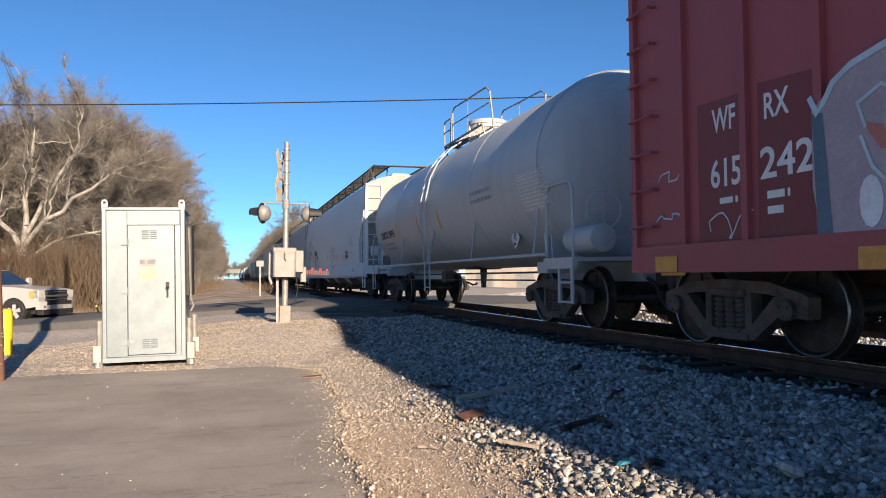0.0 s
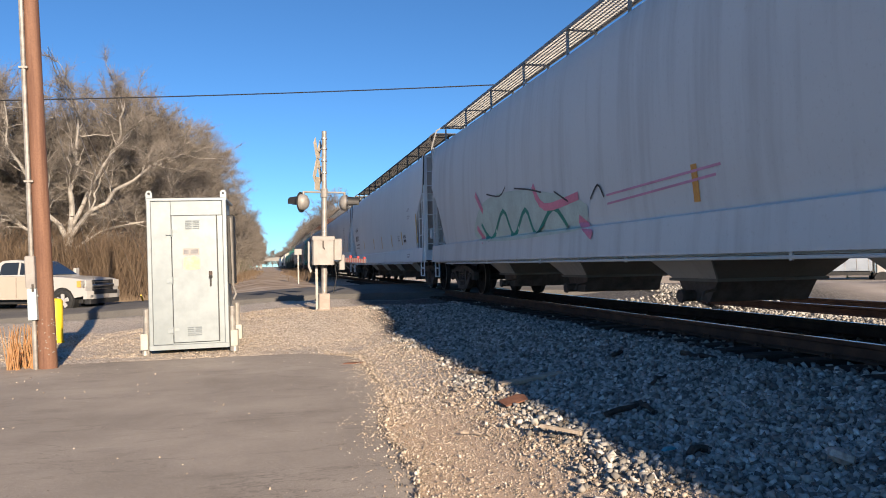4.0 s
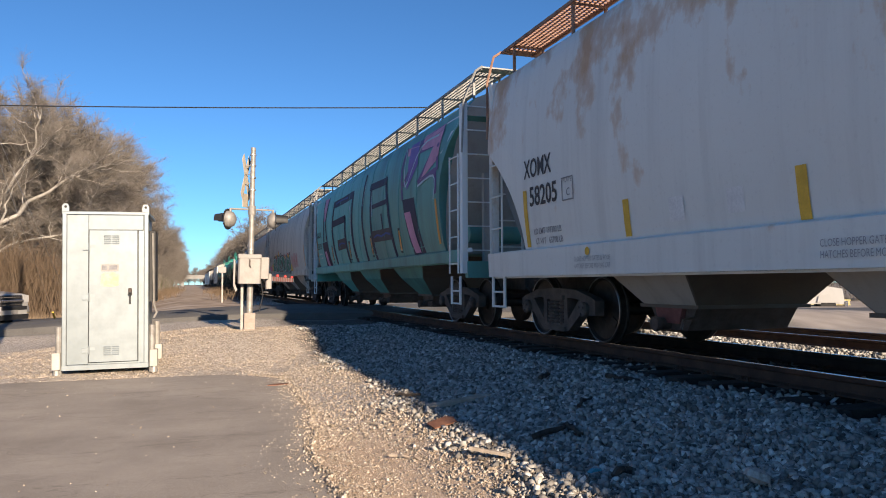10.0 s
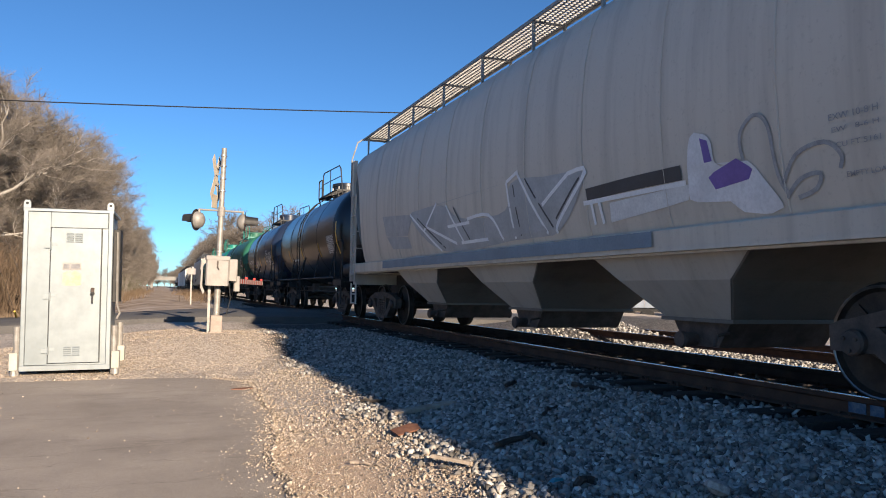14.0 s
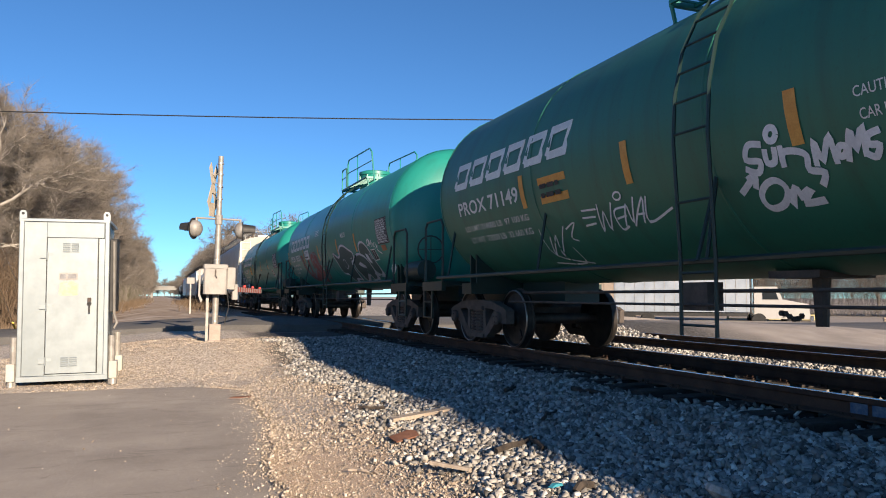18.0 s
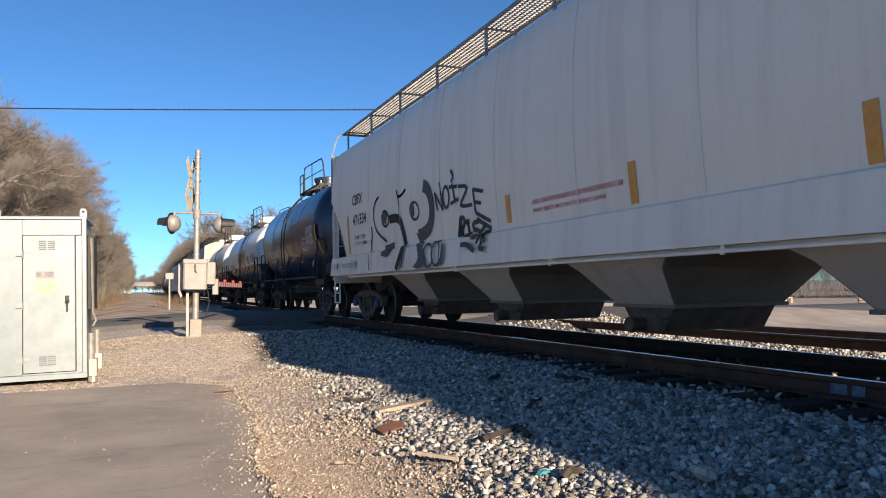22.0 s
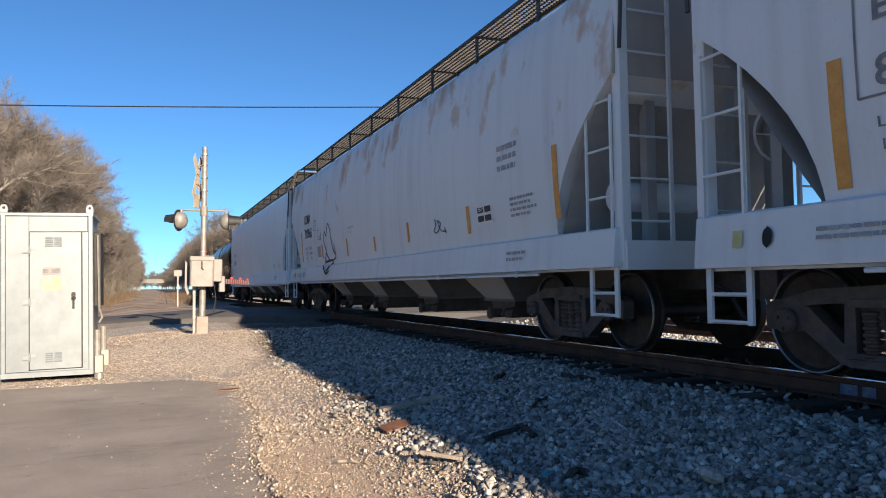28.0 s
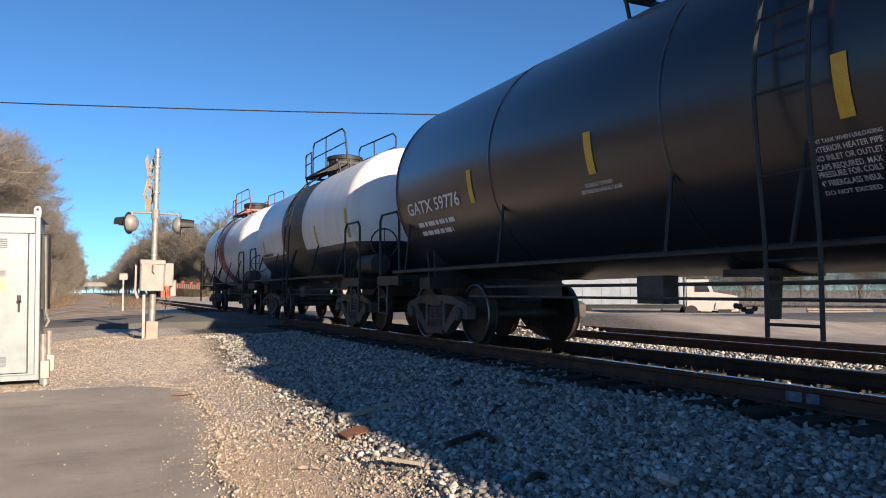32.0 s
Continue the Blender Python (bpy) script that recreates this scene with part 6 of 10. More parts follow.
        for q in (-1, 1):
            sh = Shape()
            for (z, hy, hx), (z2, hy2, hx2) in zip(steps, steps[1:]):
                o = 0.012
                sh.add([(q * (hx + o), yc - hy + 0.02, z), (q * (hx + o), yc + hy - 0.02, z), (q * (hx2 + o), yc + hy2 - 0.02, z2), (q * (hx2 + o), yc - hy2 + 0.02, z2)], [(0, 1, 2, 3)])
            part("bay_side_sheet", sh, bay_side or P_BAY, bay)
        part("outlet_frame", Shape().box(-0.80, 0.80, yc - 0.56, yc + 0.56, 0.52, 0.56), under, bay)
        g = part("outlet_gate", Shape().ext([(yc - 0.44, 0.52), (yc + 0.44, 0.52), (yc + 0.26, 0.26), (yc - 0.26, 0.26)], "x", -0.72, 0.72), M_IRON_BROWN, bay)
        if gate_mat:
            part("gate_casting", Shape().ext([(yc - 0.2, 0.34), (yc + 0.2, 0.34), (yc + 0.26, 0.52), (yc - 0.26, 0.52)], "x", -0.79, -0.725), gate_mat, g, "faded red casting")
        part("discharge_tube", Shape().lathe([(-0.93, 0.02), (-0.925, 0.085), (-0.89, 0.095), (-0.88, 0.075), (0.88, 0.075), (0.89, 0.095), (0.925, 0.085), (0.93, 0.02)], 12, "x", (0, yc + 0.1, 0.33)), M_IRON_BROWN, g, smooth=40)
        part("gate_lever", Shape().pipe([(-0.72, yc - 0.4, 0.42), (-0.95, yc - 0.5, 0.40), (-1.0, yc - 0.52, 0.30)], 0.018), M_IRON_BROWN, g)
    # roof walkway
    s = Shape()
    zt = 4.46 + board_h
    for q in (-1, 1):
        x0, x1 = sorted((q * 0.62, q * 1.18))
        for x in (x0, x1):
            s.box(x - 0.015, x + 0.015, -yE - 0.25, yE + 0.25, zt - 0.05, zt)
        for k in range(7):
            x = x0 + (x1 - x0) * (k + 0.5) / 7
            s.box(x - 0.006, x + 0.006, -yE - 0.25, yE + 0.25, zt - 0.028, zt)
        n = int(2 * yE / 0.075)
        for k in range(n):
            y = -yE + 2 * yE * k / n
            s.box(x0, x1, y - 0.006, y + 0.006, zt - 0.026, zt - 0.004)
    rb = part("roof_walkway", s, board, car, "steel grating roof walkway")
    for q in (-1, 1):
        for k in range(10):
            y = -yE + 0.2 + (2 * yE - 0.4) * k / 9
            part("walkway_bracket", Shape().box(q * 1.16 - 0.02, q * 1.16 + 0.02, y - 0.02, y + 0.02, 4.15, zt).box(q * 0.64 - 0.02, q * 0.64 + 0.02, y - 0.02, y + 0.02, 4.3, zt).box(min(q * 0.64, q * 1.16), max(q * 0.64, q * 1.16), y - 0.015, y + 0.015, zt - 0.06, zt - 0.03), board, rb)
    for q in (-1, 1):
        for sx in (-1, 1):
            part("end_rail", Shape().pipe([(sx * 1.18, q * (yE + 0.28), zt), (sx * 1.32, q * (yE + 0.30), zt - 0.1), (sx * 1.5, q * (yE + 0.16), zt - 0.6), (sx * 1.52, q * (yE + 0.10), 3.2)], 0.022), board, rb)
    part("hatch_cover", Shape().slab(-0.33, 0.33, -yE + 0.8, yE - 0.8, 4.42, 4.62, 0.03), body, car)
    for q in (-1, 1):
        part("end_walkway", Shape().box(-1.18, 1.18, min(q * (yE + 0.02), q * (yE + 0.30)), max(q * (yE + 0.02), q * (yE + 0.30)), zt - 0.03, zt - 0.005), board, rb)
    couplers(car, L)
    for q in (-1, 1):
        truck(car, q * tc, brown, cap)
    return car, side, yE


# ---- tank cars ----
TANK_FORM = {}                     # by car: radius, height of axis, half length, depth of its ends


def arc_sheet(R, zc, y0, y1, a0, a1, n=16, ny=1):
    """Part of a cylinder's skin about the y axis; angles in degrees from straight down, both flanks by sign."""
    s = Shape()
    for j in range(ny):
        for k in range(n):
            p = []
            for yy, aa in ((y0 + (y1 - y0) * j / ny, k), (y0 + (y1 - y0) * j / ny, k + 1), (y0 + (y1 - y0) * (j + 1) / ny, k + 1), (y0 + (y1 - y0) * (j + 1) / ny, k)):
                a = radians(a0 + (a1 - a0) * aa / n)
                p.append((R * math.sin(a), yy, zc - R * math.cos(a)))
            s.add(p, [(0, 1, 2, 3)])
    return s


def tank(label, L, paint_mat, R=1.45, zc=2.45, gear=None, rail=None, lower=None, band=None, head=0.62, dome=(0.45, 0.5), dome_mat=None, deck=(1.5, 0.66), low_angle=62, brown=False, cap=None, overhang=0.95, tc=None, rings=3, deck_rise=0.14, lad=0.0):
    car = tagged(hollow("tank_car"), label, "railway car", "cars of the freight train")
    TANK_FORM[len(TRAIN)] = (R, zc, L / 2 - overhang, head)
    gear, rail, dome_mat = gear or M_BLACK, rail or gear or M_BLACK, dome_mat or paint_mat
    HL = L / 2 - overhang

    def side(z):
        d = max(-R, min(R, z - zc))
        return math.sqrt(max(0.0, R * R - d * d))

    prof = []
    for k in range(9):
        a = radians(90 * k / 8)
        prof.append((-HL + head - head * math.cos(a) * 1.0, max(0.02, R * math.sin(a))))
    prof = prof + [(-w, r) for w, r in reversed(prof)]
    part("tank_shell", Shape().lathe(prof, 56, "y", (0, 0, zc)), paint_mat, car, smooth=35)
    if lower:
        part("lower_coat", arc_sheet(R + 0.004, zc, -HL + head, HL - head, -low_angle, low_angle, 24), lower, car, "black lower half", smooth=60)
        for q in (-1, 1):
            hp = Shape()
            pts = [(w, r) for w, r in prof[:9]]
            for (w, r), (w2, r2) in zip(pts, pts[1:]):
                for k in range(24):
                    quad = []
                    for ww, rr, kk in ((w, r, k), (w, r, k + 1), (w2, r2, k + 1), (w2, r2, k)):
                        lim = math.acos(max(-1, min(1, R * math.cos(radians(low_angle)) / max(rr, 0.001)))) if rr > R * math.cos(radians(low_angle)) else 0
                        a = -lim + 2 * lim * kk / 24
                        quad.append(((rr + 0.004) * math.sin(a), q * ww * -1 + q * 0.004, zc - (rr + 0.004) * math.cos(a)))
                    hp.add(quad, [(0, 1, 2, 3)])
            part("lower_coat_end", hp, lower, car, smooth=60)
    if band:
        part("center_band", arc_sheet(R + 0.008, zc, band[0], band[1], -180, 180, 48), band[2], car, "dark band round the middle", smooth=60)
    for k in range(rings + 2):
        y = -HL + head + (2 * HL - 2 * head) * k / (rings + 1)
        if not lower:
            part("weld_band", Shape().lathe([(y - 0.02, R + 0.001), (y - 0.012, R + 0.009), (y + 0.012, R + 0.009), (y + 0.02, R + 0.001)], 56, "y", (0, 0, zc), False), paint_mat, car, smooth=60)
    tc = tc or (L / 2 - 2.07)
    bot = zc - R
    for q in (-1, 1):
        part("stub_sill", Shape().box(-0.3, 0.3, min(q * (tc - 1.6), q * (L / 2 - 0.62)), max(q * (tc - 1.6), q * (L / 2 - 0.62)), 0.70, max(0.98, bot + 0.1)), gear, car)
        sd = Shape()
        for y in (-0.12, 0.12):
            pts = [(-1.12, 1.0)] + [(R * math.sin(radians(a)), zc - R * math.cos(radians(a)) + 0.01) for a in range(-48, 49, 12)] + [(1.12, 1.0), (0.9, 0.86), (-0.9, 0.86)]
            sd.ext(pts, "y", q * tc + y - 0.02, q * tc + y + 0.02)
        sd.box(-1.25, 1.25, q * tc - 0.2, q * tc + 0.2, 0.84, 1.02)
        part("saddle", sd, gear, car)
        ya, yb = sorted((q * (HL - 0.55), q * (L / 2 - 0.5)))
        pl = part("end_platform", Shape().box(-1.48, 1.48, ya, yb, 1.0, 1.06).box(-1.48, -1.40, ya, yb, 0.9, 1.0).box(1.40, 1.48, ya, yb, 0.9, 1.0), gear, car)
        for sx in (-1, 1):
            ye = q * (L / 2 - 0.56)
            yi = q * (HL - 0.50)
            h = Shape().pipe([(sx * 1.44, ye, 1.05), (sx * 1.44, ye, 2.05), (sx * 1.44, ye - q * 0.10, 2.15), (sx * 1.44, yi + q * 0.1, 2.15), (sx * 1.44, yi, 2.05), (sx * 1.44, yi, 1.05)], 0.022)
            part("hand_rail", h, gear, pl)
            st = Shape()
            for z in (0.42, 0.70):
                st.tube((sx * 1.46, ye, z), (sx * 1.46, ye - q * 0.42, z), 0.018, n=5)
            for y in (ye, ye - q * 0.42):
                st.box(sx * 1.46 - 0.014, sx * 1.46 + 0.014, y - 0.03, y + 0.03, 0.40, 1.02)
            part("sill_step", st, gear, pl)
    for sx in (-1, 1):
        part("side_pipe", Shape().tube((sx * 1.5, -HL + 0.4, 1.12), (sx * 1.5, HL - 0.4, 1.12), 0.028, n=6), gear, car)
        for k in range(5):
            y = -HL + 0.9 + (2 * HL - 1.8) * k / 4
            part("pipe_bracket", Shape().tube((sx * 1.5, y, 1.12), (sx * side(1.9) * 0.985, y, 1.9), 0.02, n=5), gear, car)
        la = part("side_ladder", Shape().pipe([(sx * 1.60, lad, 1.12), (sx * side(1.9) * 0.985, lad, 1.9)], 0.02), gear, car)
        path = [(sx * 1.60, 0.45), (sx * 1.60, 1.15), (sx * (R + 0.14), zc - 0.3)]
        path += [((R + 0.12) * sx * math.cos(radians(a)), zc + (R + 0.12) * math.sin(radians(a))) for a in (5, 20, 35, 50, 62)]
        for y in (lad - 0.23, lad + 0.23):
            part("stile", Shape().pipe([(x, y, z) for x, z in path], 0.019, 5), gear, la)
        for k in range(10):
            f = 0.02 + k * 0.095
            t_ = f * (len(path) - 1)
            i = min(int(t_), len(path) - 2)
            g = t_ - i
            x, z = path[i][0] + (path[i + 1][0] - path[i][0]) * g, path[i][1] + (path[i + 1][1] - path[i][1]) * g
            part("rung", Shape().tube((x, lad - 0.23, z), (x, lad + 0.23, z), 0.013, n=5), gear, la)
    top = zc + R
    dk = Shape()
    dw, dl = deck[1], deck[0]
    for x in (-dw, -dw * 0.5, dw * 0.5, dw):
        dk.box(x - 0.02, x + 0.02, -dl, dl, top + deck_rise - 0.04, top + deck_rise)
    n = int(2 * dl / 0.1)
    for k in range(n + 1):
        y = -dl + 2 * dl * k / n
        for x0, x1 in ((-dw, -dw * 0.5), (dw * 0.5, dw)):
            dk.box(x0, x1, y - 0.012, y + 0.012, top + deck_rise - 0.03, top + deck_rise - 0.005)
    for y in (-dl, dl):
        dk.box(-dw, dw, y - 0.03, y + 0.03, top + deck_rise - 0.06, top + deck_rise)
        for x in (-dw, dw):
            dk.tube((x, y, top + deck_rise), (x * 0.9, y, zc + math.sqrt(max(0.01, R * R - (x * 0.9) ** 2))), 0.025, n=5)
    plat = part("top_platform", dk, rail, car, "grated platform on the tank top")
    zr = top + deck_rise
    for x in (-dw, dw):
        rl = Shape()
        rl.pipe([(x, dl, zr), (x, dl, zr + 0.56), (x, dl * 0.95, zr + 0.62), (x, dl * 0.62, zr + 0.62), (x, dl * 0.62, zr)], 0.022)
        rl.tube((x, dl, zr + 0.34), (x, dl * 0.62, zr + 0.34), 0.016, n=5)
        rl.pipe([(x, dl * 0.5, zr), (x, dl * 0.5, zr + 0.72), (x, dl * 0.42, zr + 0.82), (x, -dl * 1.2, zr + 0.74), (x, -dl * 1.35, zr + 0.60), (x * 0.9, -dl * 1.4, zr - 0.3)], 0.022)
        rl.tube((x, -dl * 0.3, zr), (x, -dl * 0.3, zr + 0.79), 0.016, n=5)
        rl.tube((x, dl * 0.5, zr + 0.42), (x, -dl * 1.36, zr + 0.36), 0.016, n=5)
        part("railing", rl, rail, plat)
    r, h = dome
    dm = Shape().lathe([(top - 0.12, r), (top + h - 0.10, r), (top + h - 0.09, r + 0.03), (top + h, r + 0.03), (top + h + 0.04, r * 0.8), (top + h + 0.05, 0.02)], 24, "z")
    d = part("dome_housing", dm, dome_mat, car, smooth=35)
    bl = Shape()
    for k in range(8):
        a = k * math.tau / 8
        bl.box(r * math.cos(a) * 1.04 - 0.02, r * math.cos(a) * 1.04 + 0.02, r * math.sin(a) * 1.04 - 0.02, r * math.sin(a) * 1.04 + 0.02, top + 0.02, top + h - 0.1)
    part("dome_bolts", bl, dome_mat, d)["kind"] = "stuff"
    # underside gear
    u = Shape().tube((-0.15, 0.0, bot + 0.05), (-0.15, 0.0, 0.52), 0.09, 0.06, n=10).box(-0.5, 0.2, -0.3, 0.3, bot - 0.02, bot + 0.05)
    for k in range(6):
        u.lathe([(-0.02, 0.01), (-0.01, 0.03), (0.01, 0.03), (0.02, 0.01)], 6, "y", (-0.3 - 0.05 * k, 0.1, 0.62 - 0.03 * math.sin(k)))
    part("bottom_outlet", u, M_IRON, car)
    part("brake_rod", Shape().tube((-0.75, -tc + 1, 0.86), (-0.75, tc - 1, 0.86), 0.02, n=5).tube((-0.95, -tc + 1, 0.72), (-0.95, tc - 1, 0.72), 0.016, n=5).box(-0.9, -0.7, 0.7, 1.1, 0.66, 0.95), M_IRON, car)
    yr = -(HL - 0.05)
    part("air_reservoir", Shape().lathe([(-0.62, 0.02), (-0.58, 0.2), (0.30, 0.2), (0.34, 0.02)], 14, "y", (-1.12, yr - 0.15, 1.32)), gear, car, smooth=40)
    part("brake_wheel", hand_wheel("y", (-0.9, -(HL + 0.30), 1.75)), gear, car)
    couplers(car, L)
    for q in (-1, 1):
        truck(car, q * tc, brown, cap)
    return car, side, HL


def placard(car, side, y, z, number):
    r = 0.20
    p = side_mark("placard", car, [[(y + r, z), (y, z - r), (y - r, z), (y, z + r)]], lambda v: side(z) + 0.05, M_WHITE_L, 0.03, "white hazard placard")
    q = r * 0.90
    side_mark("placard_field", p, [[(y + q * 0.35, z + q * 0.6), (y + q * 0.2, z + q * 0.2), (y + q * 0.1, z + q * 0.2), (y + q * 0.1, z + q * 0.8)], [(y - q * 0.1, z + q * 0.8), (y - q * 0.1, z + q * 0.2), (y - q * 0.2, z + q * 0.2), (y - q * 0.35, z + q * 0.6)], [(y + 0.03, z - q * 0.85), (y + q * 0.4, z - q * 0.45), (y - q * 0.4, z - q * 0.45)]], lambda v: side(z) + 0.05, M_BLACK_L, 0.034)
    lettering(p, number, y + 0.13, z - 0.05, 0.10, lambda v: side(z) + 0.05, M_BLACK_L, "number", 0.75, proud=0.036)


# ---- boxcar ----
def boxcar(label, L, body):
    car = tagged(hollow("boxcar"), label, "railway car", "cars of the freight train")
    yE = L / 2 - 1.08
    part("body", Shape().box(-1.40, 1.40, -yE, yE, 1.05, 4.55), body, car)
    part("roof", Shape().ext([(-1.44, 4.5), (1.44, 4.5), (1.44, 4.58), (0, 4.78), (-1.44, 4.58)], "y", -yE - 0.03, yE + 0.03), body, car)
    for q in (-1, 1):
        for y in (8.47, 7.50, 6.51, *(5.58 - 0.95 * k for k in range(15))):
            w = 0.045
            y0, y1 = max(-yE, y - w), min(yE, y + w)
            a, b = sorted((q * 1.40, q * 1.455))
            part("side_post", Shape().box(a, b, y0, y1, 1.1, 4.5), body, car)
        a, b = sorted((q * 1.395, q * 1.47))
        part("side_sill", Shape().box(a, b, -yE, yE, 0.82, 1.12), body, car)
        a, b = sorted((q * 1.41, q * 1.48))
        d = part("door", Shape().box(a, b, -1.6, 1.6, 1.15, 4.4), body, car)
        for z in (2.0, 2.8, 3.6):
            a, b = sorted((q * 1.48, q * 1.51))
            part("door_rib", Shape().box(a, b, -1.55, 1.55, z - 0.05, z + 0.05), body, d)
    for q in (-1, 1):
        for k in range(7):
            z = 1.3 + k * 0.45
            part("end_rib", Shape().tube((-1.3, q * yE, z), (1.3, q * yE, z), 0.08, n=8), body, car)
        la = Shape()
        a, b = sorted((q * (yE - 0.04), q * (yE - 0.48)))
        for k in range(8):
            z = 1.35 + k * 0.42
            la.tube((-1.49, a, z), (-1.49, b, z), 0.016, n=5)
            la.box(-1.5, -1.40, a - 0.015, a + 0.015, z - 0.015, z + 0.015).box(-1.5, -1.40, b - 0.015, b + 0.015, z - 0.015, z + 0.015)
        part("grab_irons", la, body, car)
    part("center_sill", Shape().box(-0.3, 0.3, -L / 2 + 0.6, L / 2 - 0.6, 0.70, 1.05), M_IRON, car)
    couplers(car, L)
    for q in (-1, 1):
        truck(car, q * (L / 2 - 2.3), True)
    return car, (lambda z: 1.40), yE


# ---- the train, from its head to its end ----
P_BOX = paint("boxcar oxide red", (0.36, 0.078, 0.084), amount=0.3, rough=0.55)
P_GREY = paint("light grey car paint", (0.75, 0.79, 0.80), amount=0.10, rough=0.5)
P_GREY_DULL = paint("dull grey car paint", (0.60, 0.635, 0.64), amount=0.3, rough=0.55)
P_GREY_RUST = paint("light grey paint with rust blooms", (0.70, 0.71, 0.685), amount=0.25, rust=1.0, rough=0.55)
P_GREY_RUST2 = paint("light grey paint with slight rust", (0.70, 0.735, 0.74), amount=0.22, rust=0.45, rough=0.55)
P_GREY_DIRT = paint("grey paint streaked with soot", (0.70, 0.675, 0.61), (0.06, 0.056, 0.05), 0.6, streak=0.8, rough=0.6, soot=(-7.0, 3.0, 0.35))
# sky sheen on the flank is put into this lighter copy of P_GREY
P_GREY_SHEEN = paint("light grey car paint lifted for sky sheen", (0.86, 0.90, 0.91), (0.2, 0.2, 0.2), 0.10, rough=0.45)
P_TAN = paint("warm grey car paint", (0.60, 0.55, 0.48), (0.10, 0.085, 0.07), 0.45, rough=0.55)
P_CREAM = paint("off-white car paint", (0.82, 0.775, 0.685), (0.18, 0.155, 0.125), 0.28, rough=0.5)
P_TEAL = paint("teal graffiti paint", (0.15, 0.52, 0.48), (0.045, 0.06, 0.062), 0.5, rough=0.5, soot=(4.0, -3.0, 0.66))
P_TANKGREY = paint("pale grey tank paint", (0.455, 0.48, 0.49), amount=0.25, rough=0.45)
P_BLACK = paint("glossy black tank paint", (0.012, 0.014, 0.020), (0.05, 0.045, 0.04), 0.14, rough=0.32, coat=0.4)
P_NAVY = paint("blue-black tank paint", (0.018, 0.030, 0.062), (0.05, 0.05, 0.05), 0.14, rough=0.34, coat=0.5)
P_GREEN = paint("green tank paint", (0.014, 0.235, 0.19), (0.03, 0.035, 0.025), 0.4, rough=0.42, coat=0.15)
P_GREEN_D = paint("dull dark green tank paint", (0.03, 0.16, 0.105), (0.04, 0.04, 0.025), 0.55, rough=0.5)
P_GREEN_K = paint("sooty dark green paint", (0.010, 0.032, 0.027), (0.022, 0.02, 0.017), 0.5, rough=0.5)
P_WHITE = paint("white tank paint", (0.75, 0.745, 0.72), (0.22, 0.20, 0.17), 0.3, rough=0.4, coat=0.2)
P_BAY = paint("dusty pale bay paint", (0.50, 0.465, 0.42), (0.13, 0.10, 0.08), 0.5, rough=0.6)
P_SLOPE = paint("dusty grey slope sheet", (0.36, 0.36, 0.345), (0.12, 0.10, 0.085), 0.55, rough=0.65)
# underside paints: the shade beneath the cars is darkened into their colour
P_UNDER = paint("dusty grey underside darkened as shade", (0.17, 0.155, 0.14), (0.05, 0.042, 0.035), 0.6, rough=0.7)
P_UNDER_T = paint("dusty brown underside darkened as shade", (0.14, 0.115, 0.095), (0.045, 0.036, 0.03), 0.6, rough=0.7)
P_STAIN = paint("brown-black stained paint", (0.10, 0.085, 0.06), (0.03, 0.025, 0.02), 0.7, rough=0.5)
P_MAROON = paint("dark red band", (0.22, 0.03, 0.025), amount=0.3, rough=0.45)
# colour held below the body paint to offset direct sun on the car ends
P_ENDSHEET = paint("dusty end sheet toned down for direct sun", (0.40, 0.37, 0.33), (0.14, 0.11, 0.09), 0.5, rough=0.65)
M_GATE_RED = surface("faded red outlet gate", (0.16, 0.05, 0.045), (0.24, 0.09, 0.08), 6, 0.75, 0, 40, 0.3)
B_DARK = surface("dark walkway steel", (0.05, 0.05, 0.05), (0.10, 0.095, 0.09), 6, 0.7, 0.3)
B_RUST = surface("rusty walkway steel", (0.24, 0.13, 0.09), (0.38, 0.23, 0.16), 6, 0.8, 0.1)
B_LIGHT = surface("grey walkway steel", (0.24, 0.24, 0.235), (0.36, 0.36, 0.35), 6, 0.65, 0.3)

SPEED = 11.754
ENDS = [-10.2, 9.0, 25.25, 46.7, 68.4, 88.9, 109.8, 129.5, 147.75, 165.85, 184.0, 196.8, 208.8, 225.2, 241.5, 257.8, 277.65, 289.7, 302.55, 315.4, 335.15, 354.46, 373.48, 389.25, 401.1, 412.6]
LONG = [b - a for a, b in zip(ENDS, ENDS[1:])]
TRAIN = []

TRAIN.append(boxcar("dark red ribbed boxcar with sprayed letters", LONG[0], P_BOX))
TRAIN.append(tank("pale grey tank car with yellow reflector strips", LONG[1], P_TANKGREY, lad=-0.1, R=1.55, zc=2.53, gear=P_TANKGREY, rail=M_GALV, rings=3))
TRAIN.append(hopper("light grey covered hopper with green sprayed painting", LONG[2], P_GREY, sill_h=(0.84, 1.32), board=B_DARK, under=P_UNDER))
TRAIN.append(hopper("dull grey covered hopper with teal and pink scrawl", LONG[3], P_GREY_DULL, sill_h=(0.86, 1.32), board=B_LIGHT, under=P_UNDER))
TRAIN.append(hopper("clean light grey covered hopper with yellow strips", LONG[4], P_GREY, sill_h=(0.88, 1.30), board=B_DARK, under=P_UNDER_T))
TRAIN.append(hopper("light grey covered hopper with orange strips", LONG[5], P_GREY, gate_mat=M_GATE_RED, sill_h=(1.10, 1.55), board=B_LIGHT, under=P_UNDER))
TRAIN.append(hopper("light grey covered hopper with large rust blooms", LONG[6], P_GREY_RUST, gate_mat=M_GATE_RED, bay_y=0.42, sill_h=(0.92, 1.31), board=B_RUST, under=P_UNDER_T))
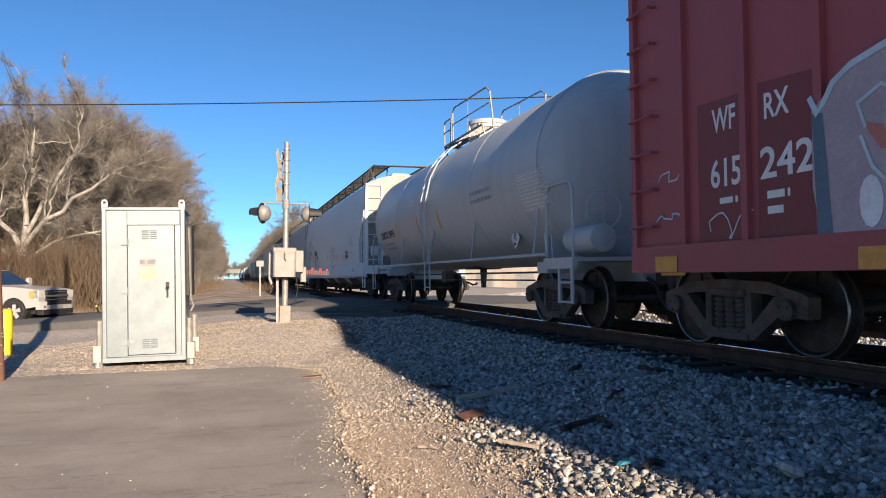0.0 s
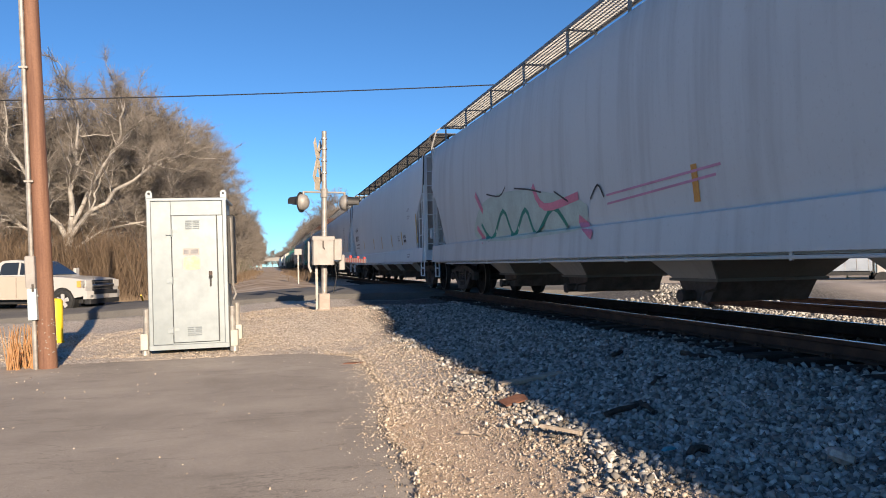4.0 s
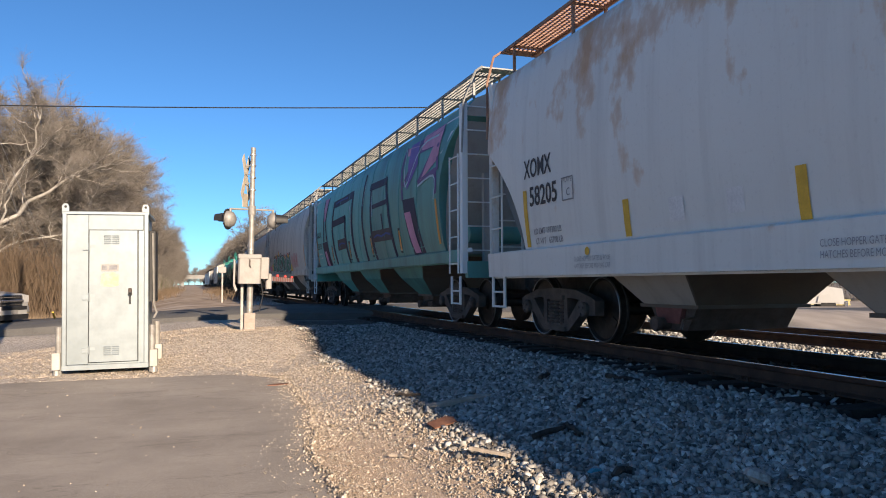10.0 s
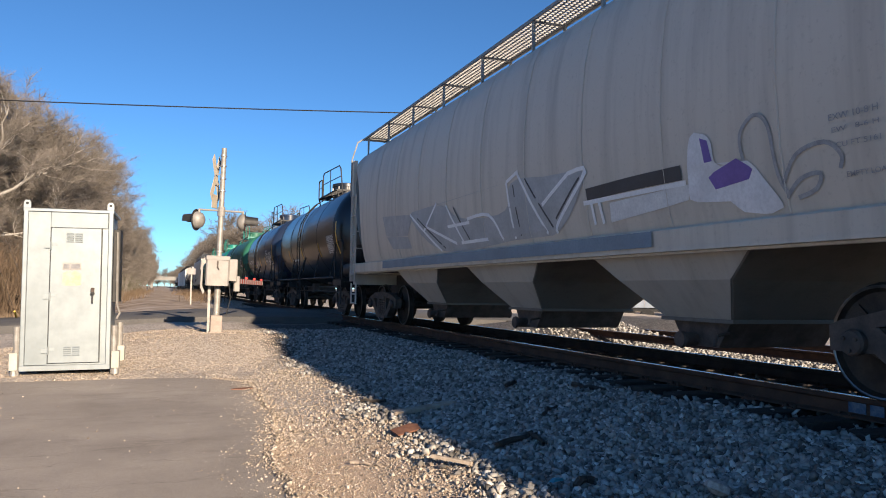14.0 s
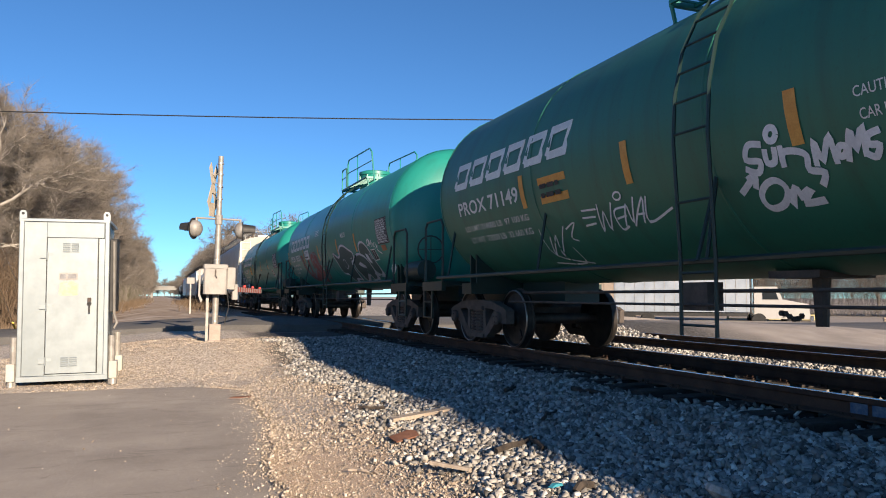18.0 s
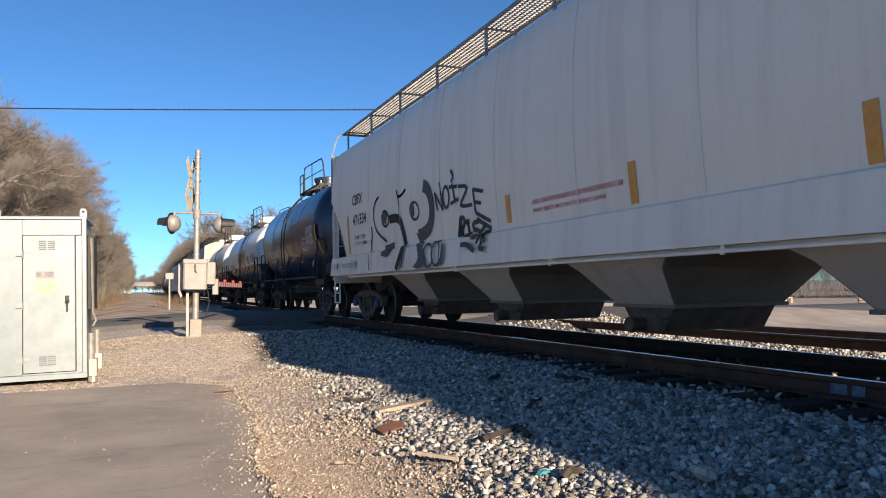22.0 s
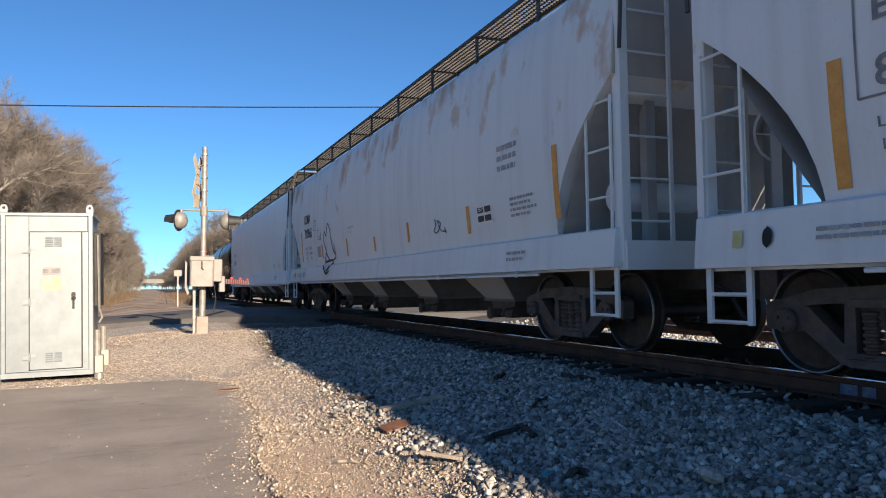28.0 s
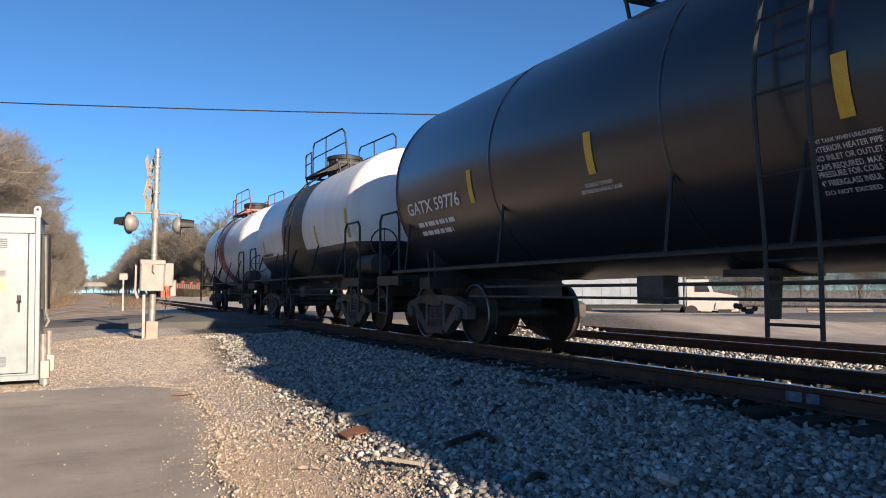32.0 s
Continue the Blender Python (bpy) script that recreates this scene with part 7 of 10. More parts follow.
TRAIN.append(hopper("covered hopper sprayed all over in teal", LONG[7], P_TEAL, ROUND, 3, B_LIGHT, P_UNDER_T, cut=(1.1, 3.9), bow=0.22, seams=10, sill_h=(1.22, 1.45), bay_side=P_TEAL, end_mat=P_GREY))
TRAIN.append(hopper("sooty grey covered hopper with green graffiti", LONG[8], P_GREY_DIRT, ROUND, 3, B_LIGHT, P_UNDER, cut=(1.1, 3.9), bow=0.22, seams=10, sill_h=(1.22, 1.45)))
TRAIN.append(hopper("warm grey covered hopper with silver graffiti", LONG[9], P_TAN, ROUND, 3, B_LIGHT, P_UNDER, cut=(1.1, 3.9), bow=0.22, seams=10, sill_h=(1.22, 1.45)))
TRAIN.append(tank("black tank car with yellow strips", LONG[10], P_BLACK, R=1.50, zc=2.49, rail=M_BLACK))
TRAIN.append(tank("glossy black tank car with white lettering", LONG[11], P_NAVY, R=1.50, zc=2.49, rail=M_BLACK))
TRAIN.append(tank("dull dark green tank car with white scrawl", LONG[12], P_GREEN_D, R=1.52, zc=2.52, gear=P_GREEN_K, rail=P_GREEN))
TRAIN.append(tank("green tank car with silver graffiti", LONG[13], P_GREEN, lad=-0.5, R=1.52, zc=2.52, gear=P_GREEN_K, rail=P_GREEN))
TRAIN.append(tank("clean green tank car with white lettering", LONG[14], P_GREEN, lad=-0.4, R=1.52, zc=2.52, gear=P_GREEN_K, rail=P_GREEN))
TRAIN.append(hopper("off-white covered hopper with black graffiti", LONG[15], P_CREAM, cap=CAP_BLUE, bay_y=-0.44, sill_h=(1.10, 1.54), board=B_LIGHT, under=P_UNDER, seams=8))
TRAIN.append(tank("black tank car with white stencilling", LONG[16], P_NAVY, lad=-0.4, R=1.52, zc=2.54, rail=M_BLACK))
TRAIN.append(tank("white and black tank car with dark middle band", LONG[17], P_WHITE, R=1.42, zc=2.445, rail=M_BLACK, lower=P_BLACK, low_angle=68, band=(-1.67, 0.78, P_BLACK), lad=-1.25))
TRAIN.append(tank("white and black tank car with dark middle band", LONG[18], P_WHITE, R=1.42, zc=2.445, rail=M_BLACK, lower=P_BLACK, low_angle=68, band=(-1.72, 1.23, P_BLACK), lad=-1.2))
TRAIN.append(hopper("light grey covered hopper with rust-streaked top", LONG[19], P_GREY_RUST2, sill_h=(0.90, 1.35), board=B_DARK, under=P_UNDER_T))
TRAIN.append(hopper("light grey covered hopper with rust-stained top edge", LONG[20], P_GREY_RUST2, sill_h=(0.95, 1.36), board=B_DARK, under=P_UNDER, over=0.52, truck_in=2.23))
TRAIN.append(hopper("plain light grey covered hopper", LONG[21], P_GREY_SHEEN, bay_y=0.15, sill_h=(0.90, 1.36), board=B_DARK, under=P_UNDER, seams=9, cut=(1.0, 2.8), over=0.5, truck_in=1.81))
TRAIN.append(tank("long glossy black tank car", LONG[22], P_BLACK, lad=-1.4, R=1.54, zc=2.49, rail=M_BLACK))
TRAIN.append(tank("white and black tank car with a stained flank", LONG[23], P_WHITE, R=1.42, zc=2.445, rail=M_BLACK, lower=P_BLACK, low_angle=64, band=(-0.97, 1.13, P_STAIN), dome_mat=M_BLACK))
TRAIN.append(tank("silver-white tank car with a dark red band", LONG[24], P_WHITE, R=1.42, zc=2.445, rail=P_MAROON, band=(-0.95, 0.45, P_MAROON), dome_mat=M_BLACK))


# ---- lettering, reflectors and sprayed paint on the cars ----
WH, BK, GY, RD, YL, OR = M_WHITE_L, M_BLACK_L, M_GREY_L, M_RED_L, M_YELLOW, M_ORANGE
WHP = surface("white paint patch", (0.66, 0.66, 0.66), (0.76, 0.76, 0.75), 5, 0.6)
GYP = surface("grey paint patch", (0.36, 0.36, 0.37), (0.46, 0.46, 0.46), 5, 0.6)
GYF = surface("worn stencil grey", (0.27, 0.27, 0.28), (0.40, 0.40, 0.41), 9, 0.6, 0, 60)
TNO = surface("faded rust-orange sticker", (0.34, 0.13, 0.05), (0.42, 0.17, 0.07), 5, 0.6)
TNP = surface("faded tan sticker", (0.52, 0.40, 0.32), (0.60, 0.47, 0.38), 5, 0.6)

HEAD_X = {12: -0.45, 13: -0.15, 14: -0.15, 17: -0.15, 18: -0.15}
HEAD_Z = {12: 0.70, 13: 0.70, 14: 0.70, 17: 0.72, 18: 0.6}

# each car's marks are set out along the flank from this point
MARK_Y = [-0.65, -0.7, -0.52, -0.3, -0.4, -0.5, -0.6, -0.73, -0.6, -0.92, -1.6, -1.8, -1.55, -1.25, -1.2, -1.03, -0.92, -1.32, -1.37, -0.82, -0.70, -0.36, -0.72, -0.47, -0.05]
plain = {k: set(c[0].children) for k, c in enumerate(TRAIN)}


def M(k, words, y, z, size, width, material):
    """Words of a given letter height and width on car k."""
    car, side, _ = TRAIN[k]
    if size < 0.075 and material in (BK, GY):
        material = GYF
    full = max(v[0] for v in text_shape(words)[0]) * size * 1.38
    lettering(car, words, y, z, size, side, material, wide=min(1.6, max(0.45, width / full)), offset=0.018 if size > 0.15 else 0.006)


def S(k, material, places):
    for y, z, h in places:
        strips(TRAIN[k][0], TRAIN[k][1], [(y, z)], material, h, 0.12)


def PN(k, y, z, w, h, material):
    p = panel(TRAIN[k][0], TRAIN[k][1], y, z, w, h, material, "sticker")
    if material in (YL, OR) and h > 0.25:
        small_print(p, y - 0.05, z + 0.05, w - 0.1, h - 0.1, 2, lambda v: TRAIN[k][1](v) + 0.006, BK, k)


def PR(k, y, z, w, h, rows, material):
    small_print(TRAIN[k][0], y, z, w, h, rows, TRAIN[k][1], GYF if material is GY else material, k + rows)


def BX(k, y, z, w, h):
    q = 0.018
    car, side, _ = TRAIN[k]
    b = stroke(car, side, [[(y, z), (y - w, z), (y - w, z + h), (y, z + h), (y, z)]], q, GY, "stencil_frame", 0.007)
    if w < 0.4:
        lettering(b, "C", y - w * 0.38, z + h * 0.18, h * 0.36, side, GY)


def DP(k, y, z, w, h):
    data_panel(TRAIN[k][0], TRAIN[k][1], y, z, w, h, k)


def DPB(k, y, z, w, h):
    car, side, _ = TRAIN[k]
    p = panel(car, side, y, z, w, h, BK, "data_panel", 0.006)
    stroke(p, side, [[(y, z), (y - w, z), (y - w, z + h), (y, z + h), (y, z)], [(y - w / 2, z), (y - w / 2, z + h)]], 0.02, WH, "panel_frame")


def GR(k, y, z, w, h, material):
    """A stencilled table: ruled lines and rows of tiny figures."""
    car, side, _ = TRAIN[k]
    if k in (12, 13, 14):
        side_mark("table_panel", car, [[(y + 0.03, z - 0.03 + (h + 0.06) * j / 6), (y - w - 0.03, z - 0.03 + (h + 0.06) * j / 6), (y - w - 0.03, z - 0.03 + (h + 0.06) * (j + 1) / 6), (y + 0.03, z - 0.03 + (h + 0.06) * (j + 1) / 6)] for j in range(6)], side, BK, 0.003)
    t = stroke(car, side, [[(y, z + h * j / 10), (y - w, z + h * j / 10)] for j in range(11)] + [[(y - w * j / 4, z), (y - w * j / 4, z + h)] for j in range(5)], 0.006, material, "stencil_table", 0.007)
    small_print(t, y - 0.02, z + 0.004, w - 0.03, h, 10, side, material, k, tall=0.36)


def WN(k, y, z, w, h):
    car, side, _ = TRAIN[k]
    w = max(w, 0.36)
    p = panel(car, side, y, z, w, h, WH, "warning_sign", 0.006)
    side_mark("red_oval", p, [[(y - w / 2 + w * 0.4 * math.cos(a * math.tau / 20), z + h * 0.84 + h * 0.1 * math.sin(a * math.tau / 20)) for a in range(20)]], side, RD, 0.010)
    lettering(p, "WARNING", y - w * 0.16, z + h * 0.80, 0.05, side, WH, proud=0.014, wide=0.75)
    small_print(p, y - 0.04, z + 0.05, w - 0.08, h * 0.62, 9, lambda v: side(v) + 0.006, GY, 4)


M(0, 'WF', 7.67, 2.22, 0.24, 0.35, WH)
M(0, 'RX', 6.93, 2.21, 0.24, 0.32, WH)
M(0, '615', 7.72, 1.67, 0.28, 0.46, WH)
M(0, '242', 6.99, 1.67, 0.29, 0.66, WH)
PN(0, 8.65, 0.79, 0.46, 0.2, YL)
PR(0, 7.58, 1.47, 0.35, 0.12, 1, WH)
PR(0, 6.9, 1.31, 0.29, 0.28, 2, WH)
PR(0, 7.73, 0.83, 0.71, 0.14, 2, WH)
M(1, 'DBCX 9995', 6.63, 1.97, 0.21, 1.9, BK)
PR(1, 6.35, 1.61, 1.41, 0.26, 2, GY)
S(1, YL, [(4.3, 1.92, 0.42), (1.92, 1.91, 0.41), (-0.03, 1.89, 0.43)])
PR(1, 2.56, 2.62, 0.6, 0.19, 2, WH)
GR(1, -5.07, 1.85, 1.07, 0.59, WH)
PR(1, -2.52, 2.18, 1.49, 0.31, 2, GY)
M(2, 'ECUX', 8.8, 2.55, 0.23, 0.85, GY)
M(2, '887347', 8.79, 2.06, 0.27, 1.26, GY)
BX(2, 8.86, 1.98, 1.47, 0.85)
M(2, 'LD LMT 201700 LBS', 8.66, 1.84, 0.085, 1.0, GY)
M(2, 'LT WT  67300 LBS', 8.63, 1.69, 0.085, 0.98, GY)
M(2, 'NEW  7-97', 8.6, 1.53, 0.085, 0.7, GY)
BX(2, 7.14, 2.31, 0.24, 0.28)
S(2, YL, [(9.1, 1.48, 0.85), (6.19, 1.42, 0.44)])
S(2, OR, [(-5.04, 1.43, 0.43), (-2.46, 1.44, 0.34), (0.68, 1.53, 0.36)])
M(2, 'EXTERIOR PAINT', -6.65, 2.36, 0.04, 0.55, GY)
M(2, 'RCB 163', -6.64, 2.28, 0.04, 0.31, GY)
M(2, 'ACF-HTG 7-97', -6.65, 2.21, 0.04, 0.5, GY)
M(2, 'HEMPEL LINING 39480', -6.18, 2.12, 0.05, 0.77, GY)
M(2, 'APPLIED PARAGOULD 03-2015', -6.18, 2.04, 0.04, 1.02, GY)
DP(2, -5.15, 1.54, 0.55, 0.38)
PR(3, -6.46, 2.13, 0.8, 0.56, 4, GY)
S(3, YL, [(-8.45, 1.81, 0.67)])
M(4, 'ECUX', 8.17, 2.53, 0.19, 0.86, BK)
M(4, '882071', 8.19, 2.05, 0.26, 1.07, BK)
S(4, YL, [(4.97, 1.57, 0.37), (1.63, 1.5, 0.44), (-0.75, 1.47, 0.46)])
PR(4, 8.11, 1.61, 1.55, 0.34, 2, GY)
M(4, 'CARBOLINE 994', -6.7, 2.62, 0.05, 0.43, BK)
M(4, 'RELT 01-2011', -6.7, 2.56, 0.05, 0.36, BK)
M(4, 'HEMPEL 2648/3548', -6.67, 2.37, 0.06, 0.52, BK)
M(4, 'RELT 01-2011', -6.67, 2.3, 0.05, 0.36, BK)
DP(4, -5.75, 1.52, 0.48, 0.32)
S(4, YL, [(-5.43, 1.49, 0.45), (-8.18, 1.48, 0.91), (-3.24, 1.49, 0.43)])
PR(4, -4.63, 1.62, 0.48, 0.23, 3, GY)
M(4, '2 INCH HF COMP SHOES', -7.79, 1.17, 0.05, 0.66, BK)
M(4, 'HAND BRAKE ONLY', -7.78, 1.08, 0.04, 0.53, BK)
M(4, 'APPLIES ON B-END TRUCK', -7.79, 0.99, 0.05, 0.73, BK)
M(5, 'XOMX', 8.56, 2.74, 0.26, 0.93, BK)
M(5, '622367', 8.33, 2.26, 0.25, 1.04, BK)
BX(5, 6.8, 2.46, 0.27, 0.29)
S(5, YL, [(8.69, 1.94, 0.54), (5.93, 1.58, 0.44), (3.2, 1.57, 0.45)])
S(5, OR, [(0.49, 1.79, 0.23)])
M(5, 'DO NOT STEAM CLEAN INTERIOR', 1.0, 2.17, 0.05, 0.83, BK)
M(5, 'LINED CAR WEAR RUBBER SHOES', -0.4, 1.8, 0.05, 0.53, RD)
PN(5, 0.54, 1.57, 0.26, 0.22, GYP)
BX(5, 2.32, 1.63, 0.28, 0.15)
PR(5, 7.9, 1.77, 0.69, 0.28, 2, GY)
PR(5, 2.83, 1.28, 0.63, 0.11, 2, GY)
S(5, YL, [(-7.85, 1.61, 0.89), (-5.43, 1.63, 0.38), (-2.67, 1.65, 0.39)])
PR(5, -5.81, 2.74, 0.67, 0.4, 3, GY)
PR(5, -5.86, 2.07, 0.66, 0.55, 6, GY)
M(6, 'XOMX', 8.32, 2.33, 0.27, 0.84, BK)
M(6, '58205', 8.18, 1.92, 0.28, 0.84, BK)
BX(6, 7.19, 1.9, 0.29, 0.29)
S(6, YL, [(8.32, 1.34, 0.82), (5.73, 1.34, 0.42), (3.19, 1.32, 0.44)])
PN(6, 4.95, 1.44, 0.24, 0.25, WHP)
PN(6, 4.08, 1.45, 0.22, 0.23, WHP)
M(6, 'LD LMT 197300 LB', 8.11, 1.51, 0.085, 0.82, GY)
M(6, 'LT WT   65700 LB', 8.08, 1.37, 0.085, 0.8, GY)
DP(6, -6.38, 1.56, 0.45, 0.3)
S(6, YL, [(-7.18, 1.33, 0.87), (-4.72, 1.35, 0.43), (-2.26, 1.35, 0.41)])
PR(6, -5.51, 1.57, 0.38, 0.13, 2, GY)
M(6, 'PLATE', 7.16, 2.13, 0.06, 0.24, BK)
M(7, 'GACX', 7.97, 2.53, 0.21, 0.82, BK)
M(7, '55935', 7.94, 2.11, 0.22, 0.81, BK)
M(7, 'LD LMT 220000', 7.89, 1.9, 0.06, 0.76, WH)
M(7, 'LT WT  66000', 7.85, 1.75, 0.06, 0.74, WH)
S(7, OR, [(8.03, 1.6, 0.9)])
S(7, OR, [(-3.56, 1.6, 0.46), (-0.71, 1.6, 0.45), (2.2, 1.6, 0.48), (5.09, 1.6, 0.48)])
M(8, 'TILX', 7.73, 2.55, 0.25, 0.52, GY)
M(8, '518852', 7.69, 2.13, 0.27, 1.02, GY)
S(8, OR, [(-6.57, 1.6, 0.9)])
BX(8, 6.09, 2.32, 0.23, 0.29)
M(9, 'EXW 10-8 H', -5.35, 2.09, 0.05, 0.41, BK)
M(9, 'EW   8-6 H', -5.37, 2.0, 0.04, 0.39, BK)
M(9, 'CU FT 5161', -5.39, 1.89, 0.04, 0.37, BK)
M(9, 'EMPTY LOAD', -5.45, 1.67, 0.04, 0.36, BK)
M(11, 'CAOX 209349', 5.93, 2.04, 0.19, 2.05, WH)
M(11, 'LD LMT 204400 LB  92 700 KG', 5.61, 1.71, 0.07, 1.65, WH)
M(11, 'LT WT  58600 LB  26 600 KG', 5.6, 1.6, 0.07, 1.64, WH)
PN(11, 3.89, 1.58, 0.68, 0.3, YL)
WN(11, 3.11, 1.6, 0.23, 0.51)
S(11, YL, [(3.73, 1.87, 0.43), (6.32, 1.84, 0.89)])
M(11, 'SR-8754', -0.9, 2.45, 0.1, 0.57, WH)
M(11, 'SODIUM', -0.91, 2.3, 0.1, 0.57, WH)
M(11, 'HYDROXIDE', -0.9, 2.15, 0.1, 0.84, WH)
M(11, 'SOLUTION', -0.89, 1.99, 0.09, 0.74, WH)
GR(11, -1.8, 1.86, 0.98, 0.54, WH)
S(11, YL, [(-2.94, 1.81, 0.9), (-0.51, 1.85, 0.42), (1.22, 1.86, 0.4)])
M(12, 'PROX 71149', 7.45, 2.1, 0.21, 2.15, WH)
M(12, 'LD LMT 214000 LB  97 100 KG', 7.38, 1.84, 0.085, 2.2, WH)
M(12, 'LT WT  72000 LB  32 660 KG', 7.34, 1.66, 0.085, 2.1, WH)
PN(12, 4.71, 1.99, 0.69, 0.33, OR)
S(12, OR, [(2.78, 1.99, 0.45), (0.57, 1.98, 0.43), (5.17, 1.99, 0.44)])
GR(12, -3.79, 2.02, 1.04, 0.48, WH)
M(12, 'AAR 211A100W1', -3.8, 2.56, 0.11, 0.84, WH)
S(12, OR, [(-5.14, 2.04, 0.37), (-5.2, 1.59, 0.42), (-1.77, 2.02, 0.42)])
M(12, 'CAUTION', 0.02, 2.21, 0.08, 0.41, WH)
M(12, 'CAR UNDER NITROGEN PRESSURE', 0.0, 2.05, 0.08, 1.37, WH)
DPB(12, -3.06, 1.63, 0.36, 0.27)
GR(13, -4.22, 1.99, 0.82, 0.51, WH)
S(13, OR, [(-2.19, 1.92, 0.45), (-0.17, 1.95, 0.42), (2.44, 1.9, 0.45)])
M(13, 'MISER', -0.73, 2.36, 0.13, 0.58, WH)
M(13, 'CAUTION CAR UNDER', -0.18, 2.0, 0.07, 0.41, WH)
M(13, 'NITROGEN PRESSURE', -0.17, 1.85, 0.08, 1.44, WH)
DPB(13, -3.41, 1.65, 0.34, 0.24)
M(14, 'PROX 75391', 7.24, 2.04, 0.19, 1.6, WH)
M(14, 'LD LMT 214000 LB  97 100 KG', 7.15, 1.80, 0.075, 1.75, WH)
M(14, 'LT WT  72000 LB  32 660 KG', 7.12, 1.64, 0.075, 1.7, WH)
PN(14, 4.52, 1.93, 0.62, 0.4, YL)
S(14, OR, [(2.97, 2.0, 0.45), (5.35, 2.04, 0.42)])
GR(14, -4.15, 2.02, 1.04, 0.54, WH)
DPB(14, -3.23, 1.67, 0.37, 0.27)
S(14, OR, [(-2.42, 2.01, 0.43), (-0.01, 2.02, 0.47)])
M(15, 'CBFX', 8.26, 2.65, 0.23, 0.79, BK)
M(15, '471334', 8.22, 2.2, 0.23, 1.03, BK)
M(15, 'LD LMT  219600', 8.16, 1.88, 0.08, 0.86, BK)
M(15, 'LT WT   66400', 8.13, 1.74, 0.08, 0.86, BK)
S(15, OR, [(8.65, 1.58, 0.87)])
M(15, 'LINED CAR WEAR RUBBER SHOES WHEN ENTERING CAR', 0.06, 1.79, 0.06, 1.88, RD)
M(15, 'SHARP OBJECTS MUST NOT CONTACT LINING', 0.05, 1.69, 0.05, 1.55, RD)
S(15, OR, [(0.7, 1.62, 0.37), (-1.97, 1.58, 0.42), (-4.56, 1.56, 0.43)])
M(15, 'BC', -1.69, 0.94, 0.05, 0.17, BK)
M(16, 'UTLX 63168', 4.36, 1.95, 0.24, 1.85, WH)
M(16, 'THE TANK CAR PEOPLE', 4.37, 1.77, 0.07, 0.95, WH)
M(16, 'LD LMT 196800 LB 89 250 KG', 4.39, 1.58, 0.06, 1.39, WH)
M(16, 'LT WT  66200 LB 30 050 KG', 4.37, 1.47, 0.05, 1.36, WH)
M(16, 'SODIUM', -1.85, 2.24, 0.09, 0.46, WH)
M(16, 'HYDROXIDE', -1.73, 2.11, 0.09, 0.8, WH)
M(16, 'SOLUTION', -1.63, 1.94, 0.09, 0.75, WH)
GR(16, -2.45, 2.1, 1.01, 0.49, WH)
PN(16, -0.21, 1.62, 0.6, 0.28, YL)
S(16, YL, [(-3.68, 2.16, 0.44), (-3.89, 1.75, 0.37), (-0.1, 1.98, 0.38)])
S(16, YL, [(5.36, 1.74, 0.88)])
M(17, 'SBLX 24162', 5.52, 1.93, 0.2, 1.67, BK)
PR(17, 5.46, 1.59, 0.9, 0.31, 2, WH)
S(17, YL, [(4.08, 2.18, 0.43), (6.32, 1.98, 0.91)])
PN(17, -0.98, 1.94, 0.63, 0.41, YL)
M(17, 'SODIUM', -2.03, 2.21, 0.11, 0.39, BK)
M(17, 'HYDROXIDE', -1.89, 2.03, 0.11, 0.62, BK)
M(17, 'SOLUTION', -1.87, 1.85, 0.1, 0.57, BK)
GR(17, -2.6, 1.85, 0.93, 0.54, BK)
S(17, YL, [(-3.83, 2.34, 0.47), (-3.91, 1.93, 0.4), (-0.49, 2.17, 0.45)])
PN(18, -0.51, 1.99, 0.47, 0.4, YL)
M(18, 'SODIUM', -1.35, 2.19, 0.1, 0.44, BK)
M(18, 'HYDROXIDE', -1.17, 2.06, 0.1, 0.73, BK)
M(18, 'SOLUTION', -1.15, 1.89, 0.11, 0.57, BK)
GR(18, -2.05, 1.9, 0.83, 0.48, BK)
S(18, YL, [(-3.79, 1.98, 0.56), (-1.32, 1.98, 0.38)])
M(20, 'XOMX', 7.66, 2.66, 0.27, 0.9, BK)
M(20, '710065', 7.58, 2.23, 0.28, 1.02, BK)
S(20, OR, [(8.05, 1.55, 0.89), (5.29, 1.56, 0.38), (2.59, 1.52, 0.42)])
BX(20, 6.28, 2.39, 0.27, 0.28)
PN(20, 5.92, 1.61, 0.47, 0.3, GYP)
for words, y, z, w in (('LD LMT', 7.57, 1.88, 0.34), ('219500LB', 7.06, 1.88, 0.45), ('LT WT', 7.55, 1.735, 0.28), ('66500LB', 6.98, 1.735, 0.39), ('NEW', 7.53, 1.59, 0.21), ('09-00', 6.93, 1.59, 0.24)):
    M(20, words, y, z, 0.085, w, GY)
M(20, 'LINED CAR WEAR RUBBER SHOES', 1.12, 1.26, 0.05, 0.99, RD)
M(20, 'SHARP OBJECTS MUST NOT', 1.13, 1.16, 0.05, 0.9, RD)
M(20, 'HEMPEL 3548 3548', 2.45, 2.15, 0.06, 0.5, GY)
M(20, 'RELT 04-2015', 2.44, 2.05, 0.04, 0.39, GY)
S(20, OR, [(-7.27, 1.55, 0.87), (-4.67, 1.55, 0.41), (-1.91, 1.58, 0.37), (0.28, 1.52, 0.31)])
DP(20, -4.99, 1.65, 0.52, 0.29)
PR(20, -5.74, 2.29, 0.62, 0.41, 3, GY)
PR(20, -6.06, 1.66, 0.71, 0.29, 4, GY)
M(21, 'CEFX', 7.57, 2.39, 0.22, 0.64, BK)
M(21, '51228', 7.56, 2.0, 0.22, 0.77, BK)
BX(21, 6.15, 2.19, 0.24, 0.28)
